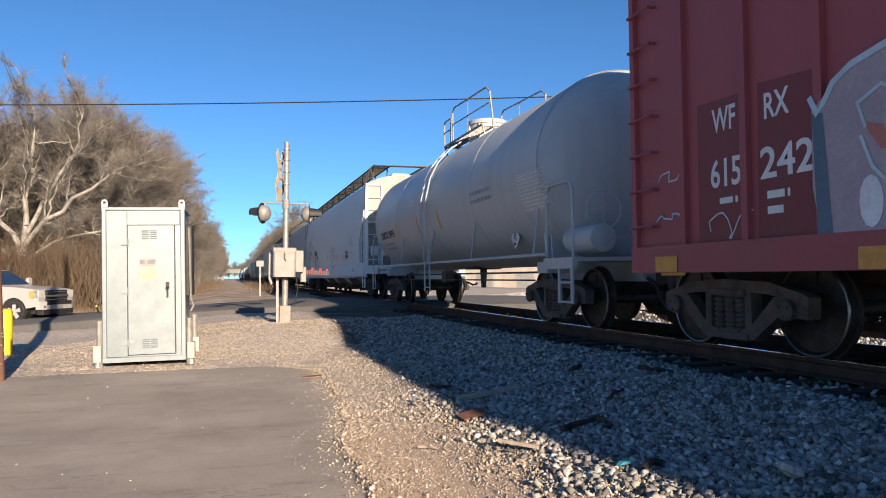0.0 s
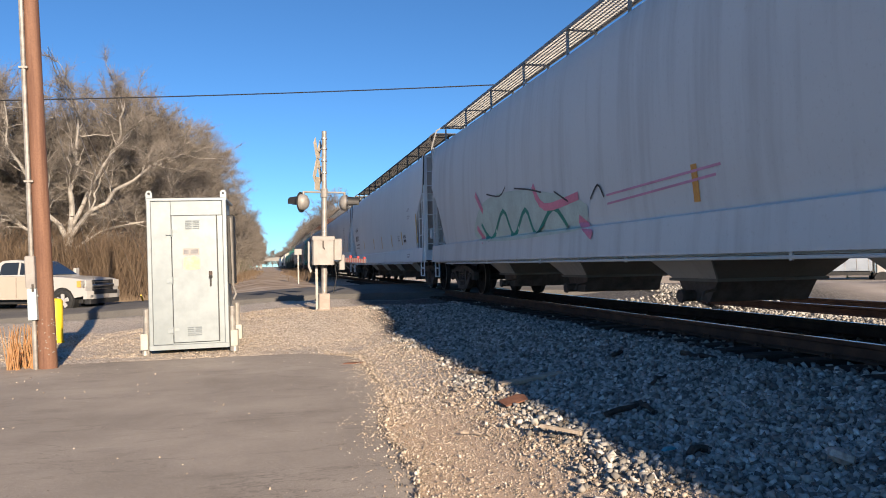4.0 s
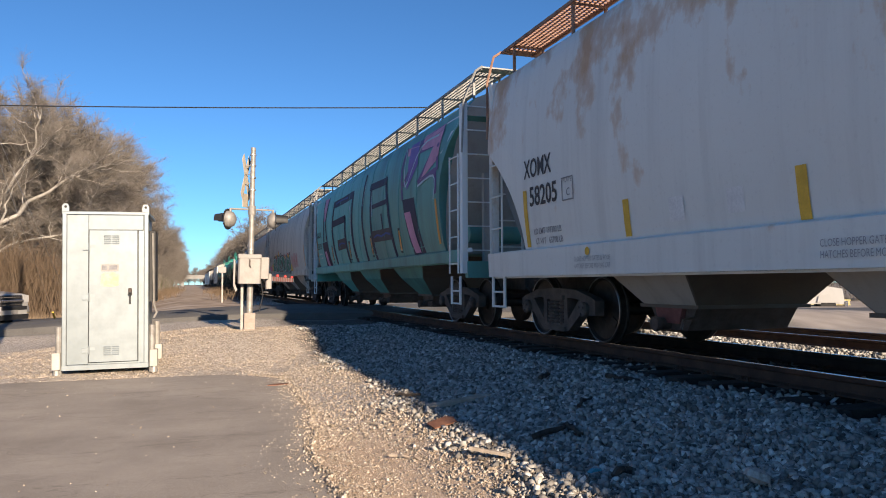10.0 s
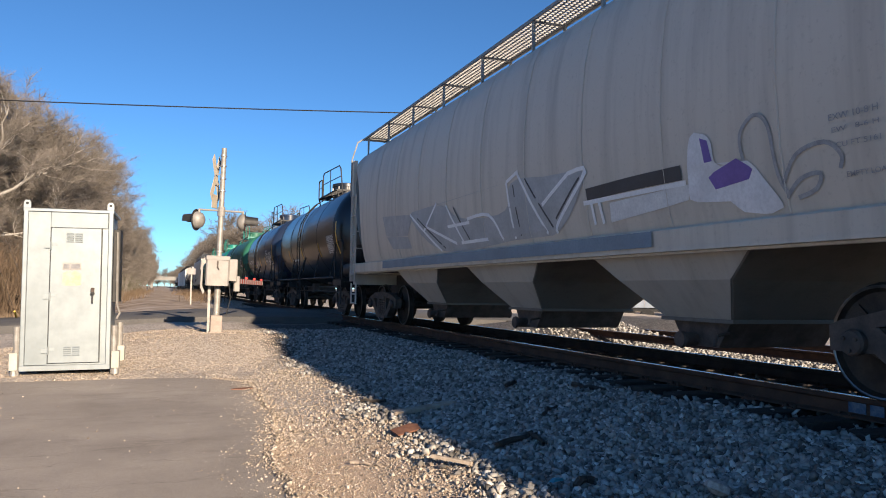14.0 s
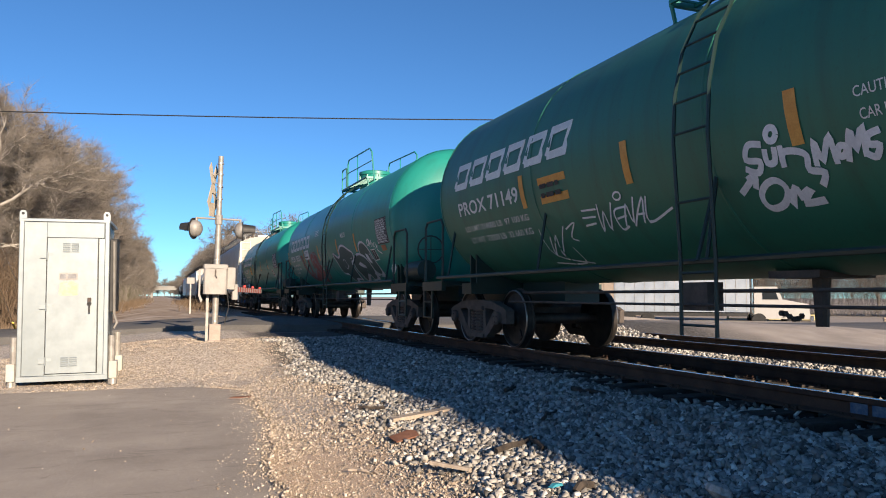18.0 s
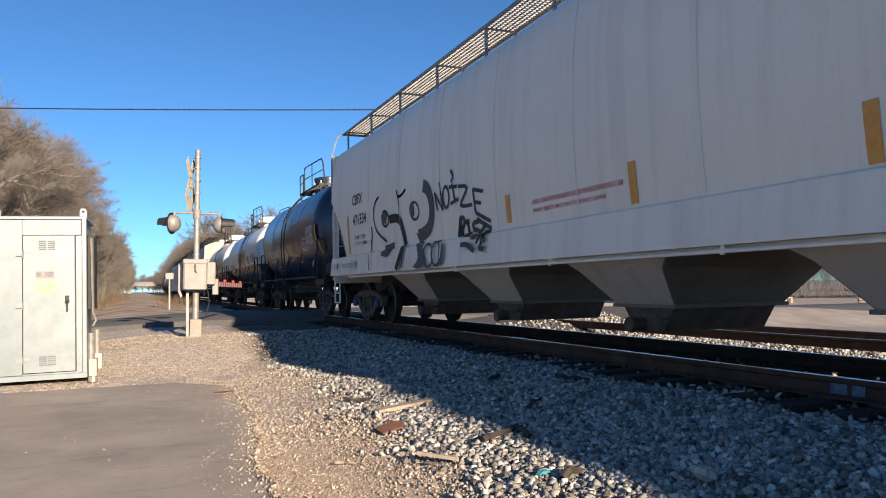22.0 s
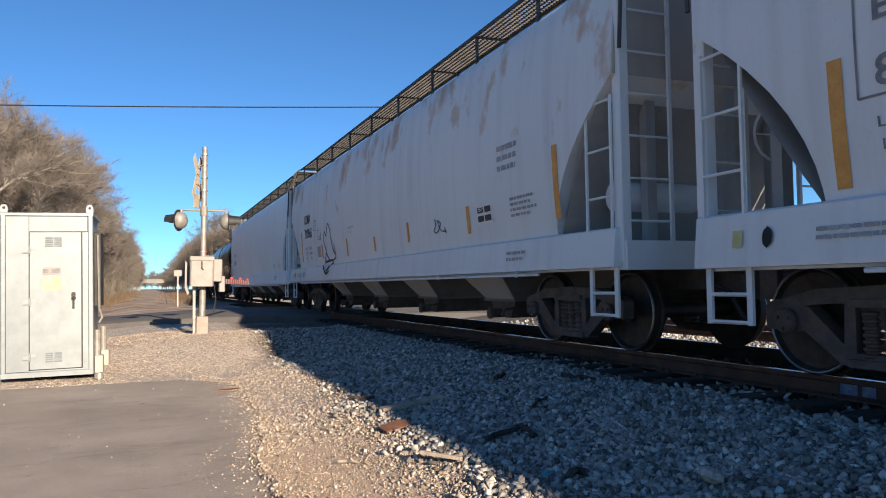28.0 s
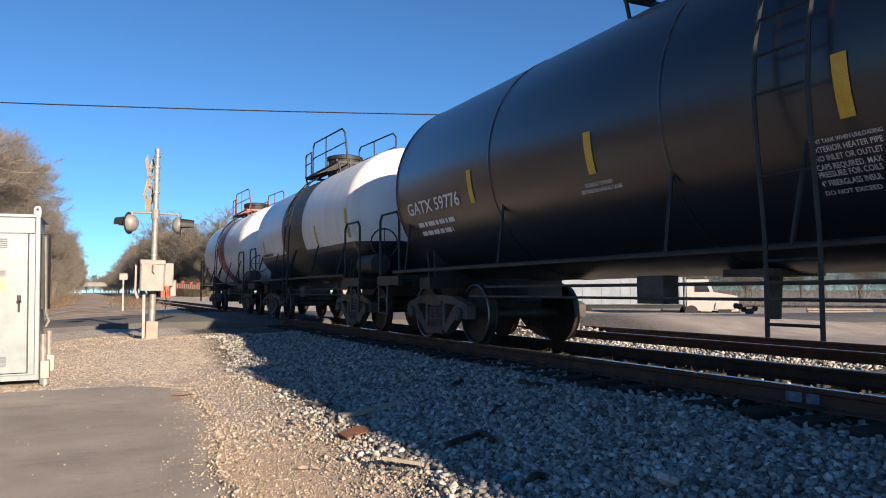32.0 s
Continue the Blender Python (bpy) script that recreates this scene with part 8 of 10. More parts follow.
M(21, 'LD LMT 220000 LBS  99 800 KGS', 7.53, 1.69, 0.06, 1.04, BK)
M(21, 'LT WT   66000 LBS  29 900 KGS', 7.47, 1.56, 0.05, 1.02, BK)
M(21, 'HS LIMITS HEMPEL 17360', -6.64, 1.58, 0.05, 0.55, GY)
M(21, 'APPLIED 08-2017 M&Z', -6.69, 1.51, 0.05, 0.48, GY)
PR(21, -5.67, 1.48, 0.33, 0.18, 2, GY)
PN(21, -4.07, 1.02, 0.42, 0.16, WHP)
PN(21, -4.56, 0.91, 0.44, 0.13, TNP)
PN(21, -1.89, 0.92, 0.44, 0.11, TNP)
M(22, 'GATX 59776', 6.65, 2.01, 0.19, 1.83, WH)
PR(22, 6.4, 1.65, 1.39, 0.26, 2, WH)
S(22, YL, [(4.44, 1.99, 0.44), (1.8, 2.0, 0.43), (-1.05, 1.98, 0.44)])
M(22, 'VENT TANK WHEN UNLOADING', -0.7, 1.85, 0.03, 0.56, WH)
M(22, 'EXTERIOR HEATER PIPE', -0.7, 1.79, 0.04, 0.54, WH)
M(22, 'NO INLET OR OUTLET', -0.7, 1.73, 0.04, 0.52, WH)
M(22, 'CAPS REQUIRED. MAX', -0.69, 1.67, 0.04, 0.5, WH)
M(22, 'PRESSURE FOR COILS', -0.68, 1.62, 0.04, 0.49, WH)
M(22, '4" FIBERGLASS INSUL', -0.67, 1.56, 0.04, 0.47, WH)
M(22, 'DO NOT EXCEED', -0.66, 1.5, 0.03, 0.44, WH)
M(22, 'SR 13450', -3.23, 2.08, 0.08, 0.61, WH)
M(22, 'SR 13449', -3.2, 1.96, 0.08, 0.67, WH)
GR(22, -3.94, 1.61, 0.93, 0.52, WH)
S(22, YL, [(-5.79, 2.11, 0.28), (-5.84, 1.84, 0.25), (-5.88, 1.54, 0.27), (-2.92, 1.96, 0.44)])
M(22, 'CONSULT OWNER', 1.98, 1.88, 0.04, 0.45, WH)
M(22, 'BEFORE REPAIRING TANK', 2.08, 1.82, 0.04, 0.67, WH)
M(22, '2 INCH', -4.52, 1.08, 0.05, 0.21, WH)
M(22, 'TREAD COND.', -5.13, 1.06, 0.05, 0.4, WH)
M(22, 'SHOES', -5.7, 1.06, 0.05, 0.2, WH)

# placards on the tank cars
for k, y, z, number in ((11, -2.22, 1.4, "1824"), (12, -3.9, 1.45, "3082"), (13, -4.49, 1.43, "3082"), (14, -4.06, 1.47, "3082"), (16, -2.27, 1.55, "1824"), (17, -2.67, 1.4, "1824"), (18, -2.4, 1.45, "1824"), (1, -4.1, 1.47, "1993")):
    placard(TRAIN[k][0], TRAIN[k][1], y, z, number)


def sprayed(name, c, c2=None, rough=0.6):
    return surface(name, c, c2 or tuple(x * 1.25 for x in c), 2.5, rough, 0, 30)


G_TEAL = sprayed("teal spray paint", (0.01, 0.20, 0.15))
G_NAVY = sprayed("navy spray paint", (0.012, 0.018, 0.05))
G_YEL = sprayed("yellow spray paint", (0.62, 0.42, 0.05))
G_RED = sprayed("red spray paint", (0.50, 0.05, 0.05))
G_PINK = sprayed("pink spray paint", (0.62, 0.20, 0.28))
G_PALE = sprayed("pale blue spray paint", (0.42, 0.52, 0.58))
G_WHITE = sprayed("white spray paint", (0.66, 0.66, 0.68))
G_SILVER = sprayed("silver spray paint", (0.55, 0.56, 0.60))
G_DARK = sprayed("charcoal spray paint", (0.05, 0.05, 0.055))
G_GREEN = sprayed("bright green spray paint", (0.04, 0.32, 0.07))
G_LILAC = sprayed("lilac spray paint", (0.50, 0.24, 0.36))


def blob(k, pts, material, proud=0.009, name="graffiti"):
    """A sprayed patch, in upright slices so that it follows the flank."""
    side_mark(name, TRAIN[k][0], [pts], lambda v: TRAIN[k][1](v), material, proud)


def patchwork(k, y, z, w, h, material, seed, n=9, proud=0.009):
    """An uneven sprayed patch of upright slices."""
    rng = random.Random(seed)
    lo, hi = [z + 0.12 * h * rng.random() for _ in range(n + 1)], [z + h * (0.72 + 0.28 * rng.random()) for _ in range(n + 1)]
    polys = []
    for j in range(n):
        a, b = y - w * j / n, y - w * (j + 1) / n
        for i in range(3):
            f, g = i / 3, (i + 1) / 3
            polys.append([(a, lo[j] + (hi[j] - lo[j]) * f), (b, lo[j + 1] + (hi[j + 1] - lo[j + 1]) * f), (b, lo[j + 1] + (hi[j + 1] - lo[j + 1]) * g), (a, lo[j] + (hi[j] - lo[j]) * g)])
    side_mark("graffiti", TRAIN[k][0], polys, TRAIN[k][1], material, proud)


def scrawl(k, y, z, w, h, material, seed, turns=14, width=0.03):
    """A quick looping tag."""
    pts = []
    for j in range(turns * 5):
        f = j / (turns * 5 - 1)
        pts.append((y - w * f + 0.22 * h * math.sin(j * 0.63 + seed), z + h * (0.5 + (0.42 * math.sin(j * 0.47 + seed * 2) + 0.1 * math.sin(j * 1.3)) * (0.7 + 0.3 * math.sin(j * 0.11 + seed)))))
    stroke(TRAIN[k][0], TRAIN[k][1], [pts], width, material, "graffiti")


# where each hopper's side sill stands proud of its flank
SILLS = {2: (0.84, 1.32), 3: (0.86, 1.32), 4: (0.88, 1.30), 5: (1.10, 1.55), 6: (0.92, 1.31), 7: (1.22, 1.45), 8: (1.22, 1.45), 9: (1.22, 1.45), 15: (1.10, 1.54), 19: (0.90, 1.35), 20: (0.95, 1.36), 21: (0.90, 1.36)}


def skin(k):
    """The outer surface of car k's flank, its side sill included."""
    side = TRAIN[k][1]

    def out(z):
        if k in SILLS and z < SILLS[k][1]:
            lo, hi = SILLS[k]
            f = max(0.0, min(1.0, (z - lo) / (hi - lo)))
            return side(hi) + 0.132 - 0.05 * f if hi - lo > 0.4 else side(hi) + 0.085
        return side(z)
    return out


def eased(pts, closed=False):
    """A run of points drawn out into a smooth curve."""
    if len(pts) < 3:
        return pts
    n, run = len(pts), []
    if pts[0] == pts[-1]:
        closed, n = True, n - 1
    for i in range(n if closed else n - 1):
        p = [pts[(i + d) % n] if closed else pts[max(0, min(n - 1, i + d))] for d in (-1, 0, 1, 2)]
        for j in range(4):
            u = j / 4
            w = (-0.5 * u + u * u - 0.5 * u ** 3, 1 - 2.5 * u * u + 1.5 * u ** 3, 0.5 * u + 2 * u * u - 1.5 * u ** 3, -0.5 * u * u + 0.5 * u ** 3)
            run.append(tuple(sum(a * q[c] for a, q in zip(w, p)) for c in (0, 1)))
    return run + [run[0] if closed else pts[-1]]


def draw(k, lines, width, material, proud=0.010):
    """Sprayed or brushed lines on car k."""
    lines = [eased(p) for p in lines]
    stroke(TRAIN[k][0], skin(k), lines, width, material, "graffiti", proud)


def fill(k, outline, material, proud=0.009):
    """A sprayed patch inside an outline, in level strips that follow the flank."""
    if len(outline) > 6:
        outline = eased(outline, True)[:-1]
    zs = [z for _, z in outline]
    n = max(5, int((max(zs) - min(zs)) / 0.035))
    polys = []

    def cross(z):
        ys = []
        for (a, b), (c, d) in zip(outline, outline[1:] + outline[:1]):
            if (b > z) != (d > z):
                ys.append(a + (c - a) * (z - b) / (d - b))
        return sorted(ys)

    low, high = min(zs), max(zs)
    levels = [low + (high - low) * (0.002 + 0.996 * j / n) for j in range(n + 1)]
    rows = [cross(z) for z in levels]
    for z0, z1, a, b in zip(levels, levels[1:], rows, rows[1:]):
        if len(a) != len(b):
            mid = cross((z0 + z1) / 2)
            near = lambda y, row: min(row, key=lambda v: abs(v - y)) if row else y
            a, b = [near(y, a) for y in mid], [near(y, b) for y in mid]
        for i in range(0, len(a) - 1, 2):
            polys.append([(a[i], z0), (a[i + 1], z0), (b[i + 1], z1), (b[i], z1)])
    side_mark("graffiti", TRAIN[k][0], polys, skin(k), material, proud)


G_ASH = sprayed("ash grey spray paint", (0.36, 0.37, 0.38))
G_BRIGHT = sprayed("bright white spray paint", (0.80, 0.81, 0.83), (0.86, 0.87, 0.88))
G_FOAM = sprayed("washed-out green spray paint", (0.42, 0.52, 0.47))
G_SEA = sprayed("grey-green spray paint", (0.045, 0.085, 0.08))
G_MIST = sprayed("misty grey spray paint", (0.17, 0.22, 0.22))
G_DULLRED = sprayed("dull red spray paint", (0.27, 0.075, 0.065))
G_VIOLET2 = sprayed("violet spray paint", (0.16, 0.10, 0.34))


def logo(k, y, z, size, width):
    """The operator's mark, as six plain slanted blocks."""
    car, side, _ = TRAIN[k]
    w = width / 6
    for j in range(6):
        a = y - w * j
        sl, t = size * 0.22, size * 0.11
        b = a - w * 0.70
        stroke(car, side, [[(a, z + t), (a - sl, z + size - t), (b - sl, z + size - t), (b, z + t), (a, z + t)]], size * 0.24, WH, "logo_block")


# boxcar: darker lettering panels, grey sprayed figure with pale outlines, scrawls
BM = paint("dark maroon panel", (0.21, 0.038, 0.040), amount=0.3, rough=0.55)
for pts in ([(7.92, 2.55), (7.17, 2.53), (7.19, 1.05), (7.93, 1.04)], [(7.0, 2.56), (6.3, 2.51), (6.3, 1.08), (7.03, 1.06)]):
    side_mark("stencil_panel", TRAIN[0][0], [pts], TRAIN[0][1], BM, 0.004)
side_mark("graffiti", TRAIN[0][0], [[(6.29, 2.14), (6.14, 2.25), (5.95, 2.42), (5.6, 2.5), (4.4, 2.5), (4.2, 1.0), (6.2, 1.02), (6.3, 1.5)]], TRAIN[0][1], sprayed("grey spray paint", (0.36, 0.30, 0.33)), 0.058)
side_mark("graffiti", TRAIN[0][0], [[(6.29, 2.12), (6.17, 2.1), (6.09, 1.04), (6.25, 1.04)]], TRAIN[0][1], sprayed("slate blue spray paint", (0.09, 0.14, 0.19)), 0.061)
stroke(TRAIN[0][0], TRAIN[0][1], [[(6.31, 2.26), (6.23, 2.11), (6.15, 2.19), (6.06, 2.32), (5.87, 2.42), (5.5, 2.5)]], 0.055, G_PALE, "graffiti", 0.064)
stroke(TRAIN[0][0], TRAIN[0][1], [[(5.75, 1.9), (5.82, 2.1), (5.6, 2.2), (5.45, 2.12)], [(5.8, 1.85), (5.7, 1.6), (5.55, 1.45)]], 0.03, G_PALE, "graffiti", 0.064)
side_mark("graffiti", TRAIN[0][0], [[(5.72 + 0.11 * math.cos(a * 0.52), 1.34 + 0.2 * math.sin(a * 0.52)) for a in range(12)]], TRAIN[0][1], G_WHITE, 0.063)
side_mark("graffiti", TRAIN[0][0], [[(5.78, 1.95), (5.62, 1.72), (5.5, 1.7), (5.6, 1.9)]], TRAIN[0][1], sprayed("coral spray paint", (0.45, 0.16, 0.12)), 0.063)
for y in (8.65, 5.84):
    panel(TRAIN[0][0], lambda z: 1.475, y, 0.83, 0.42 if y > 6 else 0.5, 0.17, M_ORANGE, "reflector", 0.004)
scrawl(0, 7.3, 0.85, 1.2, 0.16, G_SILVER, 3, 6, 0.035)
scrawl(0, 8.7, 1.78, 0.5, 0.22, G_PALE, 5, 5, 0.018)
scrawl(0, 8.7, 1.36, 0.55, 0.16, G_PALE, 9, 6, 0.02)
scrawl(0, 7.75, 1.1, 0.6, 0.36, G_SILVER, 6, 4, 0.016)
# green and white sprayed painting, as plain shapes
G_GREEN_D = sprayed("deep green spray paint", (0.012, 0.07, 0.04))
blob(2, [(5.91, 2.0), (5.69, 2.03), (5.49, 2.0), (5.32, 1.97), (5.14, 1.87), (5.04, 1.9), (4.94, 1.84), (4.95, 1.7), (4.88, 1.51), (4.81, 1.39), (4.84, 1.35), (4.96, 1.33), (5.07, 1.38), (5.18, 1.32), (5.29, 1.26), (5.48, 1.23), (5.66, 1.25), (5.78, 1.32), (5.81, 1.52), (5.86, 1.69), (5.9, 1.87)], G_WHITE, 0.008)
blob(2, [(6.2, 2.08), (6.1, 2.18), (5.9, 2.26), (5.68, 2.28), (5.45, 2.22), (5.34, 2.15), (5.33, 2.05), (5.35, 1.98), (5.48, 2.01), (5.69, 2.03), (5.91, 2.0), (5.9, 1.87), (5.86, 1.69), (5.81, 1.52), (5.78, 1.34), (5.93, 1.33), (6.08, 1.33), (6.11, 1.51), (6.15, 1.78)], G_GREEN, 0.011)
blob(2, [(5.36, 2.17), (5.26, 2.22), (5.16, 2.1), (5.17, 2.2), (5.05, 2.16), (4.94, 2.05), (4.86, 1.93), (4.82, 1.79), (4.8, 1.59), (4.81, 1.39), (4.88, 1.51), (4.95, 1.7), (4.94, 1.84), (5.04, 1.91), (5.13, 1.85), (5.27, 1.98), (5.34, 2.03)], G_GREEN_D, 0.014)
stroke(TRAIN[2][0], TRAIN[2][1], [
    [(6.24, 1.27), (6.1, 1.32), (6.13, 1.6), (6.2, 2.08), (6.1, 2.19), (5.9, 2.27), (5.68, 2.29), (5.45, 2.23), (5.34, 2.16)],
    [(5.91, 2.0), (5.69, 2.035), (5.5, 2.01), (5.34, 1.95), (5.27, 1.88)], [(5.9, 2.0), (5.88, 1.78), (5.81, 1.5), (5.78, 1.33), (5.66, 1.25), (5.48, 1.23), (5.29, 1.27), (5.08, 1.35), (4.95, 1.32), (4.83, 1.36), (4.81, 1.5)],
    [(5.83, 1.74), (5.76, 1.78), (5.68, 1.75), (5.76, 1.71), (5.83, 1.74)], [(5.54, 1.84), (5.42, 1.88), (5.28, 1.86), (5.24, 1.82), (5.4, 1.79), (5.54, 1.84)],
    [(5.61, 1.88), (5.6, 1.62)], [(5.72, 1.40), (5.62, 1.46), (5.5, 1.40), (5.38, 1.46), (5.27, 1.38)], [(5.11, 1.86), (5.09, 1.66)],
    [(5.02, 1.84), (4.98, 1.78), (5.04, 1.7)], [(4.99, 1.5), (4.9, 1.48), (4.9, 1.38), (4.99, 1.38), (4.99, 1.5)]], 0.017, BK, "graffiti", 0.018)
M(2, 'RIP', 6.58, 1.90, 0.15, 0.3, BK)
scrawl(2, 7.2, 1.38, 0.6, 0.5, GY, 8, 5, 0.010)
scrawl(2, 4.78, 1.80, 0.55, 0.2, BK, 2, 4, 0.022)
scrawl(2, 4.70, 1.48, 0.6, 0.16, BK, 5, 4, 0.022)
scrawl(2, -0.4, 1.55, 1.6, 0.6, GY, 11, 4, 0.02)
scrawl(2, -6.4, 1.35, 0.7, 0.5, GY, 12, 3, 0.016)
stroke(TRAIN[3][0], TRAIN[3][1], [[(-0.7, 1.72), (-3.4, 1.80)], [(-0.7, 1.60), (-3.3, 1.70)]], 0.03, G_LILAC, "graffiti")
# teal car: navy letter outlines with violet and lilac fills
G_VIOLET = sprayed("violet-grey spray paint", (0.13, 0.075, 0.20))


def T7(lines, width, material, proud=0.010):
    stroke(TRAIN[7][0], TRAIN[7][1], lines, width, material, "graffiti", proud)


T7([[(4.86, 3.5), (3.07, 3.49), (1.64, 3.52)], [(1.68, 3.6), (1.68, 2.9), (1.58, 2.05), (1.32, 1.42)], [(4.77, 3.54), (4.86, 2.65), (4.47, 1.48)]], 0.24, G_NAVY)
T7([[(4.72, 2.84), (2.62, 2.87)], [(2.69, 2.92), (2.67, 2.32), (2.42, 1.45)]], 0.22, G_NAVY, 0.012)
T7([[(0.12, 3.9), (0.23, 2.7), (0.05, 1.88), (-0.06, 1.36)], [(-0.75, 3.45), (-0.84, 2.33), (-1.05, 1.42)], [(-0.62, 3.43), (-2.5, 3.38)], [(-2.32, 3.5), (-2.65, 2.78), (-3.05, 1.47)]], 0.19, G_NAVY)
T7([[(-0.95, 2.86), (-2.5, 2.86)], [(-2.0, 2.6), (-2.1, 2.15)]], 0.12, G_NAVY, 0.012)
T7([[(-0.9, 2.07), (-2.95, 2.04)]], 0.30, G_DARK, 0.013)
T7([[(3.98, 2.08), (2.56, 2.10)]], 0.34, G_DARK, 0.013)
T7([[(-1.1, 2.04), (-1.5, 2.09), (-1.9, 2.03), (-2.4, 2.08), (-2.8, 2.03)], [(3.8, 2.06), (3.3, 2.13), (2.8, 2.08)], [(4.4, 3.5), (3.6, 3.53), (2.4, 3.5)]], 0.05, sprayed("blue spray paint", (0.03, 0.07, 0.24)), 0.016)
T7([[(2.05, 3.2), (1.85, 2.95), (1.82, 2.3)], [(0.02, 3.7), (0.1, 3.0)], [(-0.9, 3.3), (-1.0, 2.6)]], 0.05, G_PALE, 0.014)
T7([[(-3.96, 3.95), (-3.82, 3.47), (-4.0, 2.73)], [(-4.05, 3.05), (-5.1, 3.86)], [(-5.2, 2.96), (-6.35, 3.66), (-5.1, 3.68)]], 0.13, G_VIOLET)
T7([[(-5.26, 2.96), (-6.36, 3.08), (-6.42, 2.6)], [(-6.6, 3.9), (-6.38, 3.56), (-6.5, 3.06)], [(-5.0, 3.85), (-6.5, 3.92)]], 0.13, G_VIOLET, 0.012)
fill(7, [(-4.3, 3.95), (-4.9, 3.95), (-5.1, 3.4), (-4.35, 2.9)], G_VIOLET2, 0.010)
fill(7, [(-5.3, 3.98), (-6.6, 3.98), (-6.5, 3.3), (-5.4, 3.0), (-6.1, 3.62), (-5.2, 3.66)], G_LILAC, 0.0105)
draw(7, [[(-4.0, 3.9), (-4.25, 3.0), (-5.2, 3.75), (-6.35, 3.8)], [(-5.2, 2.9), (-6.3, 2.98), (-6.3, 2.5)]], 0.045, G_PALE, 0.017)
blob(7, [(-4.05, 3.9), (-5.0, 3.82), (-4.2, 3.1)], G_LILAC, 0.011)
for pts, m, o in (([(-4.0, 2.73), (-4.92, 2.69), (-5.35, 1.47), (-4.5, 1.44)], G_NAVY, 0.011), ([(-4.16, 2.42), (-4.64, 2.41), (-5.04, 1.49), (-4.62, 1.49)], G_LILAC, 0.017), ([(6.88, 2.31), (5.97, 2.32), (5.58, 1.45), (6.44, 1.45)], G_NAVY, 0.011), ([(6.5, 1.98), (6.1, 1.98), (5.85, 1.45), (6.25, 1.45)], G_LILAC, 0.017), ([(6.84, 3.9), (6.03, 3.87), (6.26, 3.09), (6.61, 3.07)], G_LILAC, 0.011)):
    (a, b), (c, d), (f, g), (h, i) = pts
    side_mark("graffiti", TRAIN[7][0], [[(a + (h - a) * j / 4, b + (i - b) * j / 4), (c + (f - c) * j / 4, d + (g - d) * j / 4), (c + (f - c) * (j + 1) / 4, d + (g - d) * (j + 1) / 4), (a + (h - a) * (j + 1) / 4, b + (i - b) * (j + 1) / 4)] for j in range(4)], TRAIN[7][1], m, o)
T7([[(6.86, 3.9), (6.6, 3.0), (6.5, 1.45)], [(6.0, 3.9), (6.22, 3.0), (5.9, 2.3), (5.5, 1.45)]], 0.15, G_NAVY, 0.014)
side_mark("graffiti", TRAIN[7][0], [[(8.12, 3.35), (8.12, 3.98), (8.51, 3.98), (8.51, 3.6)], [(8.51, 3.6), (8.51, 3.98), (9.06, 3.98), (9.06, 3.92)]], TRAIN[7][1], WHP, 0.006)
side_mark("graffiti", TRAIN[7][0], [[(-6.62, 3.35), (-6.62, 3.98), (-7.05, 3.98), (-7.05, 3.6)], [(-7.05, 3.6), (-7.05, 3.98), (-7.6, 3.98), (-7.6, 3.92)]], TRAIN[7][1], WHP, 0.006)
for y, h in ((-3.56, 0.58), (-0.71, 0.58), (2.2, 0.6), (5.09, 0.6)):
    strips(TRAIN[7][0], lambda v: TRAIN[7][1](v) - 0.003, [(y, 1.54)], BK, h, 0.22, "strip_border")
S(7, OR, [(-6.4, 1.6, 0.9)])
stroke(TRAIN[7][0], TRAIN[7][1], [[(8.2, 1.42), (-8.0, 1.42)]], 0.07, G_PALE, "painted_stripe", 0.006)
patchwork(8, -2.2, 1.55, 2.2, 0.75, sprayed("faded rose spray paint", (0.48, 0.33, 0.31)), 15, 10)
scrawl(8, -2.4, 1.65, 1.8, 0.55, G_RED, 17, 5, 0.04)
patchwork(8, -1.3, 1.45, 1.0, 0.4, G_YEL, 19, 5, 0.012)
# operator marks and scrawls on the green tanks
logo(12, 7.5, 2.52, 0.40, 3.7)
logo(13, 7.14, 2.38, 0.39, 3.5)
logo(14, 7.2, 2.42, 0.42, 3.65)
scrawl(12, -5.0, 1.1, 1.3, 0.3, G_WHITE, 5, 6, 0.03)
scrawl(14, 2.6, 1.6, 0.5, 0.3, G_PALE, 3, 3, 0.012)
S(19, OR, [(8.55, 1.42, 0.9), (0.0, 1.5, 0.42), (-2.6, 1.5, 0.42), (-7.6, 1.5, 0.85)])
S(21, YL, [(-5.6, 1.05, 0.09)])
PR(21, -1.0, 0.98, 0.6, 0.14, 2, GY)
S(10, YL, [(4.6, 1.8, 0.42), (2.0, 1.8, 0.42), (-1.0, 1.8, 0.42), (-3.6, 1.8, 0.9)])
PR(10, 4.2, 1.75, 1.5, 0.2, 1, WH)
GR(10, -2.3, 1.85, 0.9, 0.5, WH)
S(23, YL, [(4.0, 1.9, 0.42), (1.6, 1.9, 0.42), (-1.6, 1.9, 0.42), (-3.9, 1.9, 0.6)])
PR(23, 4.4, 1.8, 1.4, 0.2, 1, BK)

